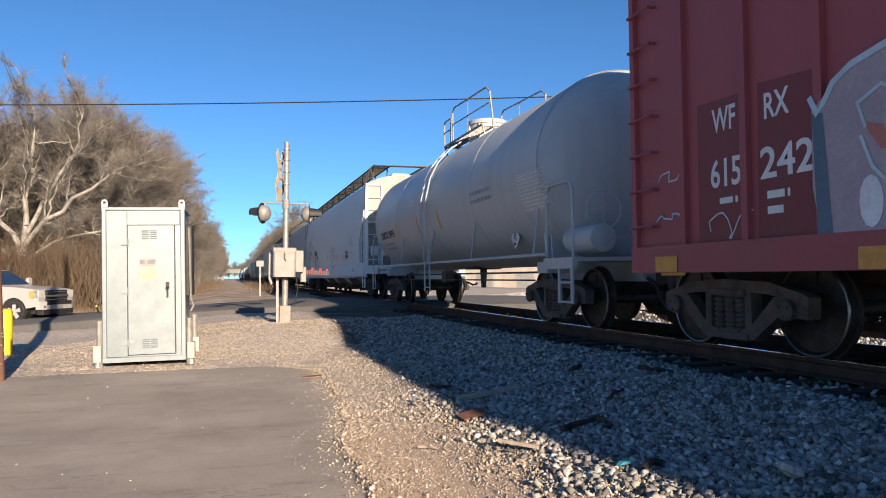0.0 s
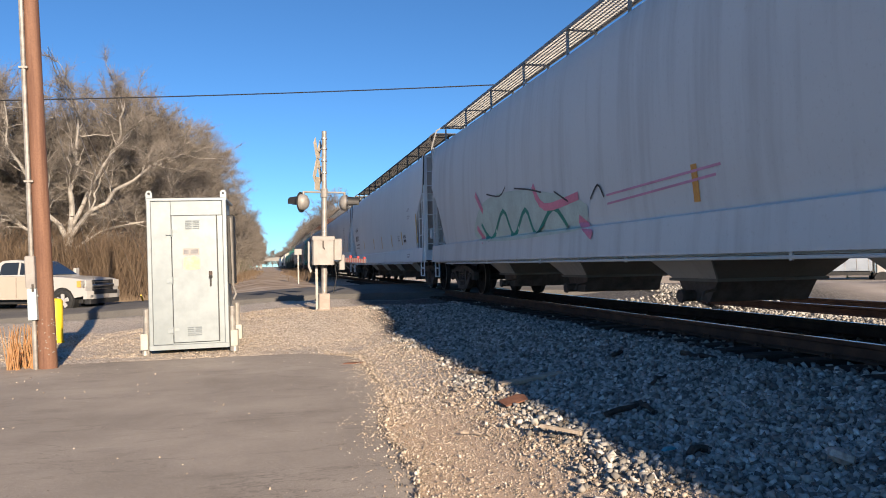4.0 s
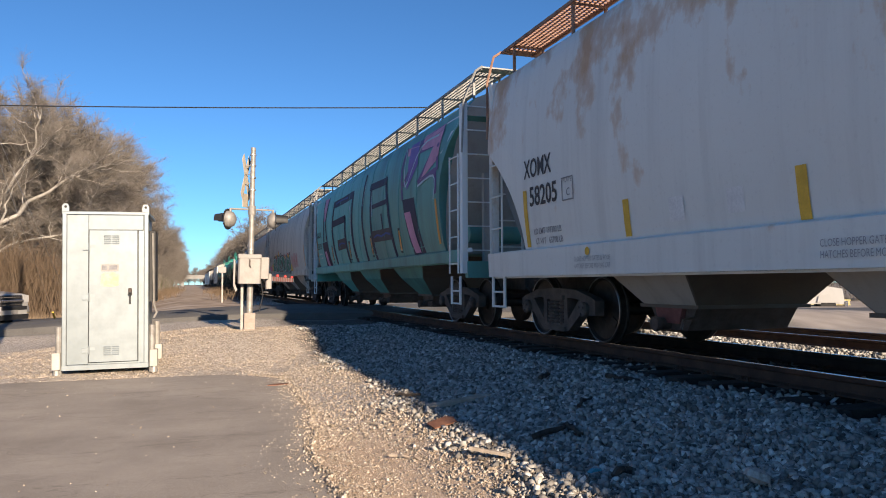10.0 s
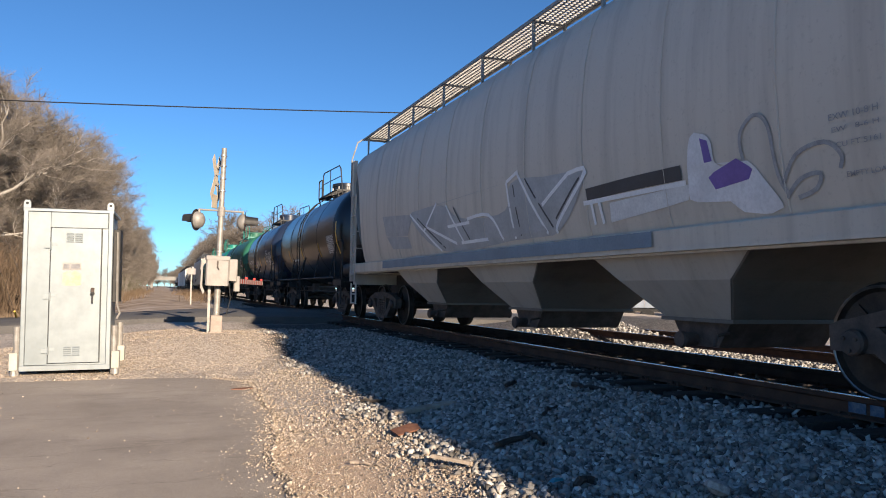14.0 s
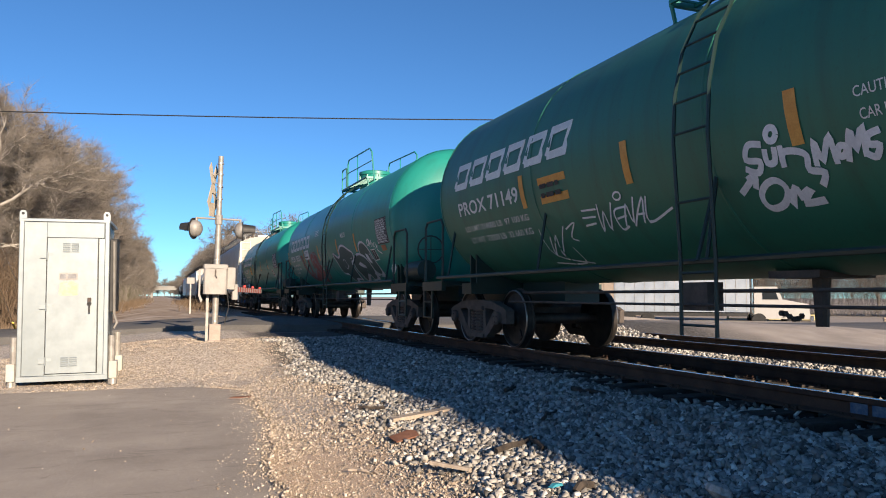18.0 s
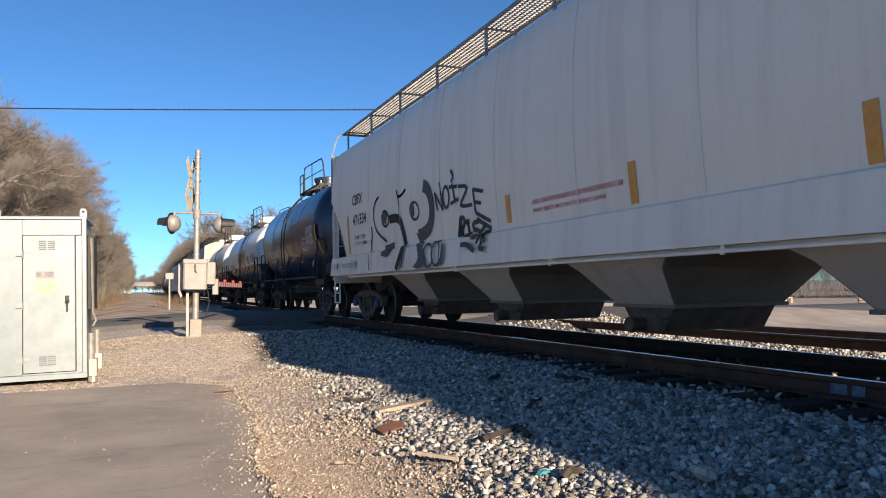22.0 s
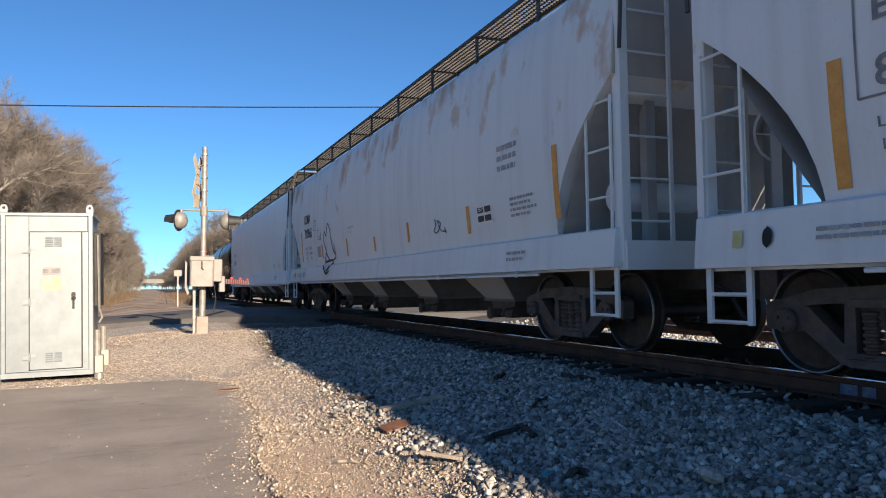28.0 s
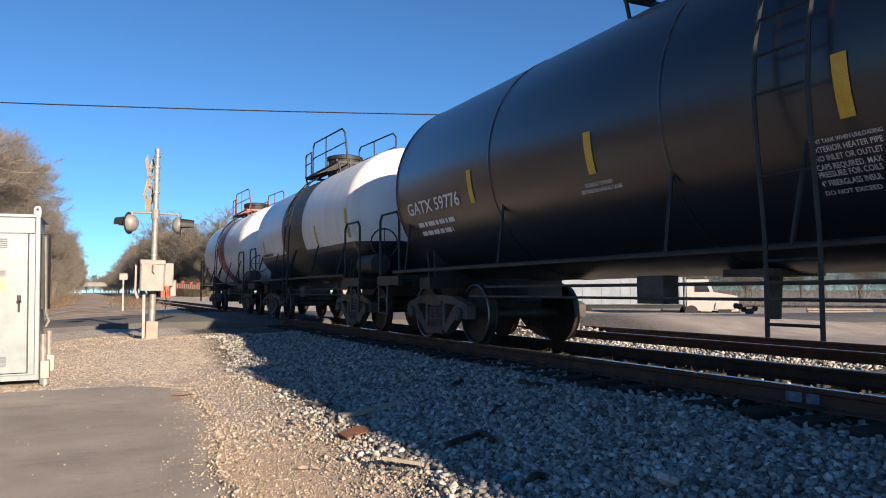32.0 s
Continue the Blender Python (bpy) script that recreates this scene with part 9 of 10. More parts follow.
# off-white car: black bubble letters, then thin brushed words
draw(15, [[(6.26, 2.62), (6.51, 2.53), (6.65, 2.26), (6.5, 1.98), (6.17, 1.8), (5.86, 1.69)], [(6.83, 2.06), (6.8, 1.87), (6.96, 1.59), (6.77, 1.15)], [(5.16, 2.62), (5.04, 2.38), (5.04, 2.08)], [(5.11, 2.49), (4.89, 2.49), (4.65, 2.57)], [(5.67, 2.12), (5.72, 2.04), (5.83, 2.0), (5.96, 2.01), (6.06, 2.08), (6.1, 2.18), (6.04, 2.26), (5.93, 2.3), (5.8, 2.28), (5.7, 2.21), (5.67, 2.12)], [(4.84, 1.52), (4.7, 1.15)]], 0.05, G_DARK)
draw(15, [[(5.62, 2.11), (5.24, 2.1), (5.02, 2.03), (4.87, 1.81), (4.79, 1.52), (4.91, 1.33), (5.05, 1.12)]], 0.17, G_DARK)
fill(15, [(6.01, 1.65), (5.42, 1.66), (5.45, 1.52), (5.72, 1.39), (6.07, 1.41)], G_DARK)
fill(15, [(6.09, 2.21), (5.86, 2.3), (5.73, 2.22), (5.86, 2.04), (6.02, 2.05)], G_DARK)
fill(15, [(4.44, 2.26), (4.25, 2.28), (4.23, 2.04), (4.37, 2.02)], G_DARK)
fill(15, [(4.19, 1.75), (3.93, 1.63), (3.82, 1.47), (3.63, 1.14), (4.14, 1.13), (3.92, 1.27), (4.05, 1.54)], G_DARK)
fill(15, [(2.89, 1.48), (2.8, 1.49), (2.79, 1.3), (2.83, 1.12), (3.04, 1.11), (2.9, 1.24)], G_DARK)
draw(15, [[(4.0, 2.1), (4.05, 2.02), (4.16, 1.98), (4.3, 2.0), (4.41, 2.08), (4.45, 2.18), (4.39, 2.26), (4.27, 2.29), (4.14, 2.27), (4.03, 2.19), (4.0, 2.1)], [(3.27, 1.3), (3.25, 1.19), (3.36, 1.13), (3.49, 1.14), (3.6, 1.22), (3.7, 1.34), (3.63, 1.44), (3.51, 1.5), (3.37, 1.49), (3.28, 1.41), (3.27, 1.3)], [(2.97, 1.32), (2.95, 1.2), (3.03, 1.14), (3.13, 1.15), (3.21, 1.22), (3.3, 1.35), (3.24, 1.46), (3.14, 1.52), (3.04, 1.51), (2.97, 1.43), (2.97, 1.32)]], 0.05, G_DARK)
draw(15, [[(3.75, 2.52), (3.55, 2.43), (3.42, 2.25), (3.4, 2.0), (3.53, 1.81), (3.77, 1.72), (4.09, 1.68)]], 0.22, G_DARK)
draw(15, [[(3.24, 2.33), (3.14, 2.03)], [(3.24, 2.33), (2.9, 2.01)], [(2.9, 2.01), (3.03, 2.48)], [(2.65, 2.18), (2.69, 2.07), (2.78, 2.04), (2.86, 2.11), (2.89, 2.23), (2.84, 2.34), (2.75, 2.37), (2.67, 2.3), (2.65, 2.18)], [(2.51, 2.39), (2.42, 2.11)], [(2.62, 2.34), (2.31, 2.32)], [(2.59, 2.08), (2.28, 2.12)], [(2.55, 2.6), (2.46, 2.5), (2.54, 2.41)], [(2.27, 2.31), (1.96, 2.25), (2.2, 2.02), (1.8, 1.98)], [(1.75, 2.21), (1.7, 1.85)], [(1.75, 2.2), (1.42, 2.13)], [(1.71, 2.01), (1.5, 1.97)], [(1.7, 1.85), (1.24, 1.69)]], 0.055, BK)
draw(15, [[(2.26, 1.84), (2.2, 1.54)], [(2.27, 1.82), (2.14, 1.82), (2.13, 1.72), (2.23, 1.65)], [(2.02, 1.75), (1.97, 1.55)], [(2.11, 1.75), (1.94, 1.75)], [(2.07, 1.55), (1.82, 1.56)], [(1.63, 1.72), (1.8, 1.71), (1.81, 1.63), (1.61, 1.57), (1.64, 1.5), (1.8, 1.51)], [(1.68, 1.76), (1.25, 1.59)], [(1.45, 1.65), (1.57, 1.4)], [(1.42, 1.54), (1.47, 1.33)], [(1.42, 1.54), (1.26, 1.54)], [(1.43, 1.44), (1.29, 1.44)], [(1.47, 1.33), (1.3, 1.3)], [(2.13, 1.41), (1.9, 1.4), (1.62, 1.29)]], 0.07, BK)
# green tank: three swollen letters with a pale edge
fill(13, [(0.42, 2.0), (0.03, 1.87), (-0.22, 1.93), (-0.47, 2.12), (-0.87, 2.15), (-1.42, 2.0), (-1.69, 1.9), (-1.49, 1.72), (-1.2, 1.69), (-0.88, 1.36), (-0.67, 1.25), (-0.38, 1.28), (0.13, 1.19), (0.05, 1.41), (0.41, 1.46), (0.36, 1.74), (0.49, 1.91)], G_SEA, 0.010)
fill(13, [(-1.55, 1.75), (-2.0, 1.85), (-2.36, 1.84), (-2.67, 1.74), (-2.78, 1.59), (-2.65, 1.4), (-2.27, 1.25), (-1.88, 1.22), (-1.88, 1.35), (-1.09, 1.19), (-1.21, 1.39), (-1.21, 1.51), (-1.34, 1.67)], G_SEA, 0.010)
fill(13, [(-2.47, 2.04), (-2.73, 2.12), (-3.02, 2.07), (-3.27, 1.89), (-3.34, 1.66), (-3.31, 1.48), (-3.14, 1.35), (-2.88, 1.32), (-2.71, 1.42), (-2.78, 1.58), (-2.68, 1.76), (-2.41, 1.85)], G_SEA, 0.010)
draw(13, [[(0.42, 2.0), (0.03, 1.87), (-0.22, 1.93), (-0.47, 2.12), (-0.87, 2.15), (-1.42, 2.0), (-1.69, 1.9), (-1.49, 1.72), (-1.2, 1.69), (-0.88, 1.36), (-0.67, 1.25), (-0.38, 1.28), (0.13, 1.19), (0.05, 1.41), (0.41, 1.46), (0.36, 1.74), (0.49, 1.91), (0.42, 2.0)], [(-1.55, 1.75), (-2.0, 1.85), (-2.36, 1.84), (-2.67, 1.74), (-2.78, 1.59), (-2.65, 1.4), (-2.27, 1.25), (-1.88, 1.22), (-1.88, 1.35), (-1.09, 1.19), (-1.21, 1.39), (-1.21, 1.51), (-1.34, 1.67), (-1.55, 1.75)], [(-2.47, 2.04), (-2.73, 2.12), (-3.02, 2.07), (-3.27, 1.89), (-3.34, 1.66), (-3.31, 1.48), (-3.14, 1.35), (-2.88, 1.32), (-2.71, 1.42), (-2.78, 1.58), (-2.68, 1.76), (-2.41, 1.85), (-2.47, 2.04)]], 0.055, G_SILVER, 0.015)
fill(13, [(-2.85, 1.84), (-3.01, 1.81), (-3.06, 1.63), (-3.0, 1.59), (-2.86, 1.62), (-2.81, 1.74)], G_SILVER, 0.017)
fill(13, [(-1.77, 1.65), (-2.03, 1.67), (-2.25, 1.56), (-2.25, 1.5), (-2.0, 1.52), (-1.77, 1.6)], G_SILVER, 0.017)
fill(13, [(-2.36, 1.32), (-2.61, 1.4), (-2.84, 1.3), (-3.15, 1.34), (-3.29, 1.42), (-3.21, 1.33), (-2.93, 1.26), (-2.6, 1.3)], G_SILVER, 0.017)
fill(13, [(-1.49, 1.24), (-2.19, 1.23), (-2.51, 1.31), (-2.5, 1.28), (-2.1, 1.17), (-1.72, 1.17)], G_SILVER, 0.017)
draw(13, [[(-0.38, 1.76), (-0.58, 1.79), (-0.63, 1.63), (-0.34, 1.55), (-0.26, 1.62)], [(-0.67, 1.67), (-0.65, 1.59)], [(-1.26, 1.78), (-1.42, 1.8)], [(-3.14, 1.8), (-3.22, 1.8), (-3.13, 1.69)], [(-3.26, 1.77), (-3.22, 1.68), (-3.32, 1.76)]], 0.02, G_SILVER, 0.019)
fill(13, [(5.48, 2.18), (5.16, 2.16), (5.02, 1.84), (4.89, 1.54), (4.61, 1.64), (4.44, 1.96), (4.18, 1.96), (4.36, 1.61), (4.31, 1.53), (3.86, 1.72), (3.83, 2.06), (3.72, 2.21), (3.3, 2.22), (2.98, 2.17), (2.76, 2.1), (2.72, 1.94), (2.71, 1.71), (2.69, 1.51), (2.55, 1.5), (2.0, 1.75), (2.11, 1.57), (2.51, 1.37), (2.79, 1.33), (2.92, 1.44), (3.26, 1.29), (3.58, 1.24), (3.81, 1.37), (4.19, 1.34), (4.87, 1.28), (5.15, 1.42), (5.25, 1.66), (5.37, 2.04)], G_DULLRED, 0.009)
draw(13, [[(5.4, 2.13), (5.2, 1.92), (5.12, 1.6), (5.01, 1.37), (4.78, 1.33)], [(4.36, 1.92), (4.57, 1.59), (4.61, 1.43), (3.82, 1.66)], [(3.77, 2.01), (3.67, 2.16), (3.26, 2.17), (3.27, 1.85), (3.43, 1.99), (3.65, 1.92)], [(3.65, 1.92), (3.56, 1.61), (3.44, 1.41), (3.48, 1.27)], [(3.16, 2.14), (2.85, 2.09), (2.78, 1.93), (2.83, 1.76)], [(3.17, 1.91), (3.07, 1.76), (3.11, 1.49)], [(2.86, 1.53), (2.75, 1.44), (2.6, 1.41), (2.05, 1.68)], [(4.15, 1.51), (3.65, 1.69), (3.62, 1.54)]], 0.06, G_MIST, 0.013)
draw(13, [[(2.22, 2.17), (2.12, 2.18), (2.03, 2.13), (2.11, 2.09), (2.22, 2.1), (2.24, 2.16)], [(2.3, 2.06), (2.33, 1.93), (2.22, 1.94), (2.27, 2.0), (2.2, 2.03), (2.31, 2.05)], [(2.16, 2.03), (2.17, 1.93), (2.11, 1.93), (2.07, 2.04)], [(2.07, 1.92), (2.02, 2.04), (1.99, 1.97), (1.92, 2.05), (1.92, 1.95)]], 0.022, G_ASH, 0.013)
draw(13, [[(-3.31, 1.98), (-3.32, 2.1), (-3.45, 2.14), (-3.42, 2.02), (-3.33, 2.01)], [(-3.46, 1.95), (-3.5, 2.11), (-3.58, 2.03), (-3.48, 2.03)], [(-3.59, 1.96), (-3.69, 2.1), (-3.7, 1.96)], [(-3.77, 2.05), (-3.75, 1.94)], [(-3.91, 2.04), (-3.83, 1.98), (-3.87, 1.9)], [(-4.0, 2.04), (-3.98, 1.9), (-4.07, 1.97), (-3.97, 1.87), (-4.2, 1.77)]], 0.03, G_WHITE)
# dull green tank: white tags
draw(12, [[(3.88, 1.82), (3.57, 1.81)], [(3.92, 1.74), (3.64, 1.73)], [(3.93, 1.65), (3.69, 1.66)], [(3.52, 1.86), (3.63, 1.56), (3.45, 1.77), (3.47, 1.57), (3.24, 1.85)], [(3.02, 1.78), (3.25, 1.75), (3.27, 1.56), (3.12, 1.58)], [(3.25, 1.67), (3.06, 1.69)], [(3.17, 1.58), (2.99, 1.8), (3.01, 1.61), (2.82, 1.86)], [(3.01, 1.57), (2.67, 1.84), (2.83, 1.59)], [(2.88, 1.68), (2.74, 1.68)], [(2.61, 1.84), (2.74, 1.59), (2.28, 1.69)], [(3.02, 1.89), (3.07, 1.86), (3.14, 1.87), (3.15, 1.91), (3.09, 1.94), (3.03, 1.93), (3.02, 1.89)]], 0.022, G_WHITE)
draw(12, [[(4.9, 1.59), (5.1, 1.36), (4.74, 1.6), (4.92, 1.35), (4.44, 1.69)], [(4.41, 1.65), (4.15, 1.71), (4.39, 1.55), (4.29, 1.5)], [(5.07, 1.7), (5.1, 1.36), (4.43, 1.23)], [(5.3, 1.27), (4.61, 1.24), (4.54, 1.43)]], 0.018, G_WHITE)
draw(12, [[(0.93, 2.05), (1.07, 2.07), (1.13, 1.96), (0.99, 1.92), (1.05, 1.84), (1.17, 1.89)], [(0.76, 2.1), (0.8, 2.06), (0.85, 2.07), (0.86, 2.12), (0.82, 2.16), (0.77, 2.15), (0.76, 2.1)], [(0.91, 2.01), (0.92, 1.9), (0.84, 1.9), (0.81, 2.01)], [(0.75, 2.01), (0.77, 1.84), (0.74, 1.95), (0.61, 1.94), (0.53, 1.89), (0.55, 1.79), (0.43, 1.75), (0.5, 1.66)], [(0.86, 1.64), (0.95, 1.57), (1.07, 1.55), (1.13, 1.59), (1.12, 1.67), (1.03, 1.74), (0.92, 1.76), (0.85, 1.71), (0.86, 1.64)], [(0.82, 1.68), (0.86, 1.56), (0.76, 1.68), (0.74, 1.58)], [(0.72, 1.62), (0.63, 1.65), (0.73, 1.56), (0.54, 1.56)], [(1.33, 1.7), (1.13, 1.81)]], 0.055, G_WHITE)
draw(12, [[(1.2, 1.8), (1.1, 1.82), (1.15, 1.72)]], 0.055, G_WHITE)
draw(12, [[(0.47, 1.8), (0.43, 1.98), (0.4, 1.84), (0.29, 1.99), (0.29, 1.79)], [(0.18, 1.87), (0.21, 1.84), (0.25, 1.84), (0.25, 1.88), (0.22, 1.91), (0.18, 1.9), (0.18, 1.87)], [(0.19, 1.79), (0.11, 2.0), (0.1, 1.87), (0.01, 2.0), (0.04, 1.8)], [(-0.12, 1.96), (-0.02, 1.94), (-0.01, 1.88), (-0.08, 1.86), (-0.03, 1.79), (0.03, 1.82)]], 0.05, G_WHITE)
# warm grey car: silver letters edged in white, a violet patch, grey loops
fill(9, [(6.22, 2.39), (4.18, 2.26), (4.59, 1.88), (6.01, 1.93)], GYP)
fill(9, [(6.01, 1.93), (4.6, 1.87), (4.43, 1.62), (5.66, 1.64)], G_ASH)
fill(9, [(4.32, 2.27), (2.63, 2.28), (1.81, 1.99), (0.18, 1.93), (-0.14, 2.33), (-1.19, 2.26), (-2.02, 2.2), (-1.31, 1.57), (-0.11, 1.53), (2.85, 1.5)], G_ASH)
draw(9, [[(-2.02, 1.93), (-2.89, 1.95), (-3.69, 1.95)]], 0.14, G_DARK)
fill(9, [(-2.46, 1.82), (-3.78, 1.83), (-3.74, 1.68), (-2.44, 1.58)], WHP)
draw(9, [[(4.32, 2.26), (2.85, 1.5)], [(2.85, 2.34), (3.61, 1.89)], [(3.44, 1.96), (2.09, 1.59)], [(2.4, 2.26), (1.78, 1.59)], [(2.4, 1.89), (1.45, 1.89)], [(1.89, 1.59), (0.83, 1.59)], [(1.52, 1.95), (0.69, 1.94), (0.31, 1.55)], [(0.02, 2.34), (-0.08, 1.54)], [(-0.31, 2.44), (-1.01, 1.55)], [(0.02, 2.34), (-0.36, 2.44)], [(-1.66, 2.23), (-2.04, 2.2), (-1.32, 1.68), (-1.25, 1.54)], [(-0.96, 1.92), (-1.66, 2.23)], [(-2.1, 1.84), (-2.13, 1.58)], [(-2.26, 1.82), (-2.3, 1.58)], [(-1.94, 1.84), (-3.74, 1.85)]], 0.05, G_BRIGHT, 0.013)
draw(9, [[(3.92, 2.16), (2.65, 1.54)], [(2.08, 2.2), (1.52, 1.62)], [(-0.18, 2.28), (-0.26, 1.57)], [(-0.54, 2.32), (-1.17, 1.62)], [(-1.9, 2.15), (-1.26, 1.72)]], 0.03, G_DARK, 0.012)
fill(9, [(-3.85, 2.26), (-4.1, 2.2), (-4.17, 1.94), (-4.5, 1.95), (-4.7, 1.74), (-4.83, 1.5), (-4.44, 1.5), (-4.23, 1.64), (-3.81, 1.66), (-3.77, 1.81)], G_WHITE, 0.011)
fill(9, [(-4.04, 1.87), (-4.41, 1.97), (-4.58, 1.86), (-4.52, 1.77), (-4.12, 1.74)], G_VIOLET2, 0.014)
fill(9, [(-3.98, 2.22), (-4.07, 2.2), (-4.12, 1.99), (-4.02, 1.99)], G_VIOLET2, 0.014)
draw(9, [[(-4.49, 1.91), (-4.47, 2.16), (-4.64, 2.29), (-4.78, 2.17), (-4.83, 1.78), (-4.91, 1.61)], [(-4.87, 1.69), (-5.03, 1.9), (-5.3, 1.95), (-5.43, 1.84), (-5.41, 1.74)], [(-4.89, 1.58), (-5.04, 1.71), (-5.23, 1.73), (-5.18, 1.62), (-5.0, 1.57)]], 0.035, GYF)
fill(9, [(6.4, 1.27), (-3.2, 1.27), (-3.2, 1.43), (6.4, 1.43)], sprayed("slate blue spray paint on the sill", (0.17, 0.22, 0.27)), 0.006)
# rust-stained car: bubble letters in silver with a white edge
fill(19, [(6.19, 1.48), (6.19, 1.72), (6.09, 1.91), (5.81, 1.96), (5.4, 1.96), (4.87, 1.96), (4.6, 1.98), (4.33, 1.92), (4.0, 1.96), (3.97, 1.83), (3.8, 1.93), (3.53, 1.95), (3.58, 0.92), (5.92, 0.95), (6.11, 1.12), (6.2, 1.32), (6.01, 1.43)], G_SILVER, 0.010)
draw(19, [[(6.19, 1.48), (6.19, 1.72), (6.09, 1.91), (5.81, 1.96), (5.4, 1.96), (4.87, 1.96), (4.6, 1.98), (4.33, 1.92), (4.0, 1.96), (3.97, 1.83), (3.8, 1.93), (3.53, 1.95)]], 0.05, G_WHITE, 0.014)
draw(19, [[(3.58, 0.92), (5.92, 0.95), (6.11, 1.12), (6.2, 1.32), (6.01, 1.43), (6.19, 1.48)]], 0.05, G_WHITE, 0.014)
draw(19, [[(6.09, 1.51), (6.07, 1.81), (5.92, 1.92), (5.47, 1.88), (5.44, 1.71), (5.7, 1.7), (5.81, 1.64), (5.75, 1.55), (5.52, 1.57), (5.48, 1.43), (5.77, 1.42)], [(5.37, 1.91), (5.35, 1.72), (5.04, 1.74), (4.97, 1.35)], [(5.4, 1.92), (4.89, 1.91), (4.93, 1.74)], [(4.87, 1.84), (4.68, 1.95), (4.37, 1.9), (4.23, 1.75), (4.18, 1.34)], [(4.26, 1.87), (4.17, 1.73)], [(4.0, 1.93), (3.99, 1.71), (3.9, 1.82), (3.71, 1.88), (3.54, 1.89)], [(4.6, 1.38), (4.6, 0.95)], [(5.67, 1.39), (5.66, 0.98)], [(5.05, 1.36), (4.95, 0.98)], [(4.15, 1.34), (4.05, 0.95)]], 0.045, G_DARK, 0.013)
fill(19, [(4.63, 1.62), (4.6, 1.38), (4.36, 1.37)], G_WHITE, 0.016)
fill(19, [(3.94, 1.55), (3.92, 1.33), (3.81, 1.4), (3.84, 1.57)], G_WHITE, 0.016)
fill(19, [(5.48, 1.45), (5.34, 1.4), (5.51, 1.28)], G_WHITE, 0.016)
fill(19, [(5.74, 1.82), (5.77, 1.79), (5.81, 1.78), (5.85, 1.81), (5.84, 1.85), (5.8, 1.87), (5.76, 1.86)], G_DULLRED, 0.018)
fill(19, [(5.32, 1.61), (5.36, 1.58), (5.43, 1.57), (5.49, 1.61), (5.48, 1.65), (5.42, 1.67), (5.35, 1.65)], G_DULLRED, 0.018)
fill(19, [(4.33, 1.58), (4.36, 1.55), (4.42, 1.54), (4.46, 1.58), (4.45, 1.63), (4.4, 1.65), (4.35, 1.63)], G_DULLRED, 0.018)
fill(19, [(4.01, 1.64), (4.04, 1.6), (4.09, 1.6), (4.12, 1.64), (4.11, 1.68), (4.07, 1.7), (4.03, 1.69)], G_DULLRED, 0.018)
fill(19, [(4.55, 1.01), (4.57, 0.96), (4.62, 0.95), (4.66, 0.99), (4.65, 1.04), (4.61, 1.08), (4.57, 1.06)], G_DULLRED, 0.018)
# rust-bloomed car: black outline letters with one yellow stroke
fill(6, [(6.54 + 0.055 * math.cos(a * 0.5236), 1.21 + 0.055 * math.sin(a * 0.5236)) for a in range(12)], YL, 0.008)
fill(6, [(0.7, 1.74), (0.49, 1.76), (0.48, 1.34), (0.66, 1.44)], G_YEL, 0.008)
draw(6, [[(1.87, 1.33), (1.88, 1.45), (1.73, 1.53), (1.74, 1.69), (1.51, 1.7), (1.5, 1.51)], [(1.51, 1.49), (1.43, 1.35), (1.26, 1.34), (1.2, 1.42)], [(1.51, 1.49), (1.29, 1.49), (1.21, 1.4)], [(1.29, 1.69), (1.22, 1.75), (1.18, 1.38)], [(1.12, 1.71), (0.98, 1.76), (0.89, 1.38)], [(0.85, 1.78), (0.66, 1.82), (0.61, 1.73)], [(0.82, 1.74), (0.74, 1.36), (0.51, 1.33)], [(0.55, 1.76), (0.26, 1.88), (0.18, 1.7), (0.42, 1.49), (0.19, 1.32)], [(0.18, 1.85), (0.03, 1.86), (-0.01, 1.58), (-0.14, 1.65), (-0.11, 1.8)], [(-0.01, 1.95), (-0.05, 1.9), (-0.29, 1.93), (-0.36, 1.8), (-0.39, 1.66), (-0.24, 1.54), (-0.08, 1.44), (-0.55, 1.35)], [(0.18, 1.53), (0.14, 1.32)]], 0.065, BK)
draw(6, [[(1.9, 1.27), (1.79, 1.17), (1.71, 0.94)], [(1.59, 1.27), (1.61, 1.18)], [(1.33, 1.28), (1.34, 0.97)], [(0.97, 1.13), (0.82, 0.94), (0.66, 1.2)], [(0.64, 0.94), (0.46, 1.24)], [(0.32, 1.25), (0.21, 1.17), (0.3, 0.93)], [(-0.05, 0.94), (0.01, 1.22), (-0.2, 1.24), (-0.56, 0.93), (-0.78, 1.09), (-0.57, 1.26)]], 0.06, BK, 0.075)

M(13, 'PROX 75331', 7.38, 2.03, 0.2, 1.78, WH)
M(13, 'LD LMT  214000 LBS  97069 KGS', 7.3, 1.86, 0.075, 1.25, WH)
M(13, 'LT WT   72600 LBS  32930 KGS', 7.3, 1.73, 0.075, 1.22, WH)
M(13, 'NEW    03-2008', 7.34, 1.61, 0.07, 0.62, WH)
side_mark("sticker", TRAIN[13][0], [[(4.68, 2.01 + 0.06 * j), (3.96, 2.01 + 0.06 * j), (3.96, 2.07 + 0.06 * j), (4.68, 2.07 + 0.06 * j)] for j in range(5)], TRAIN[13][1], WHP, 0.006)
PR(13, 4.62, 2.04, 0.6, 0.10, 1, BK)
PR(13, 4.62, 2.18, 0.5, 0.09, 2, GY)
S(13, OR, [(4.87, 1.91, 0.44), (7.86, 1.57, 0.86)])
PR(13, 2.93, 1.62, 0.5, 0.15, 4, WH)
PR(13, 2.76, 2.64, 0.58, 0.2, 4, WH)
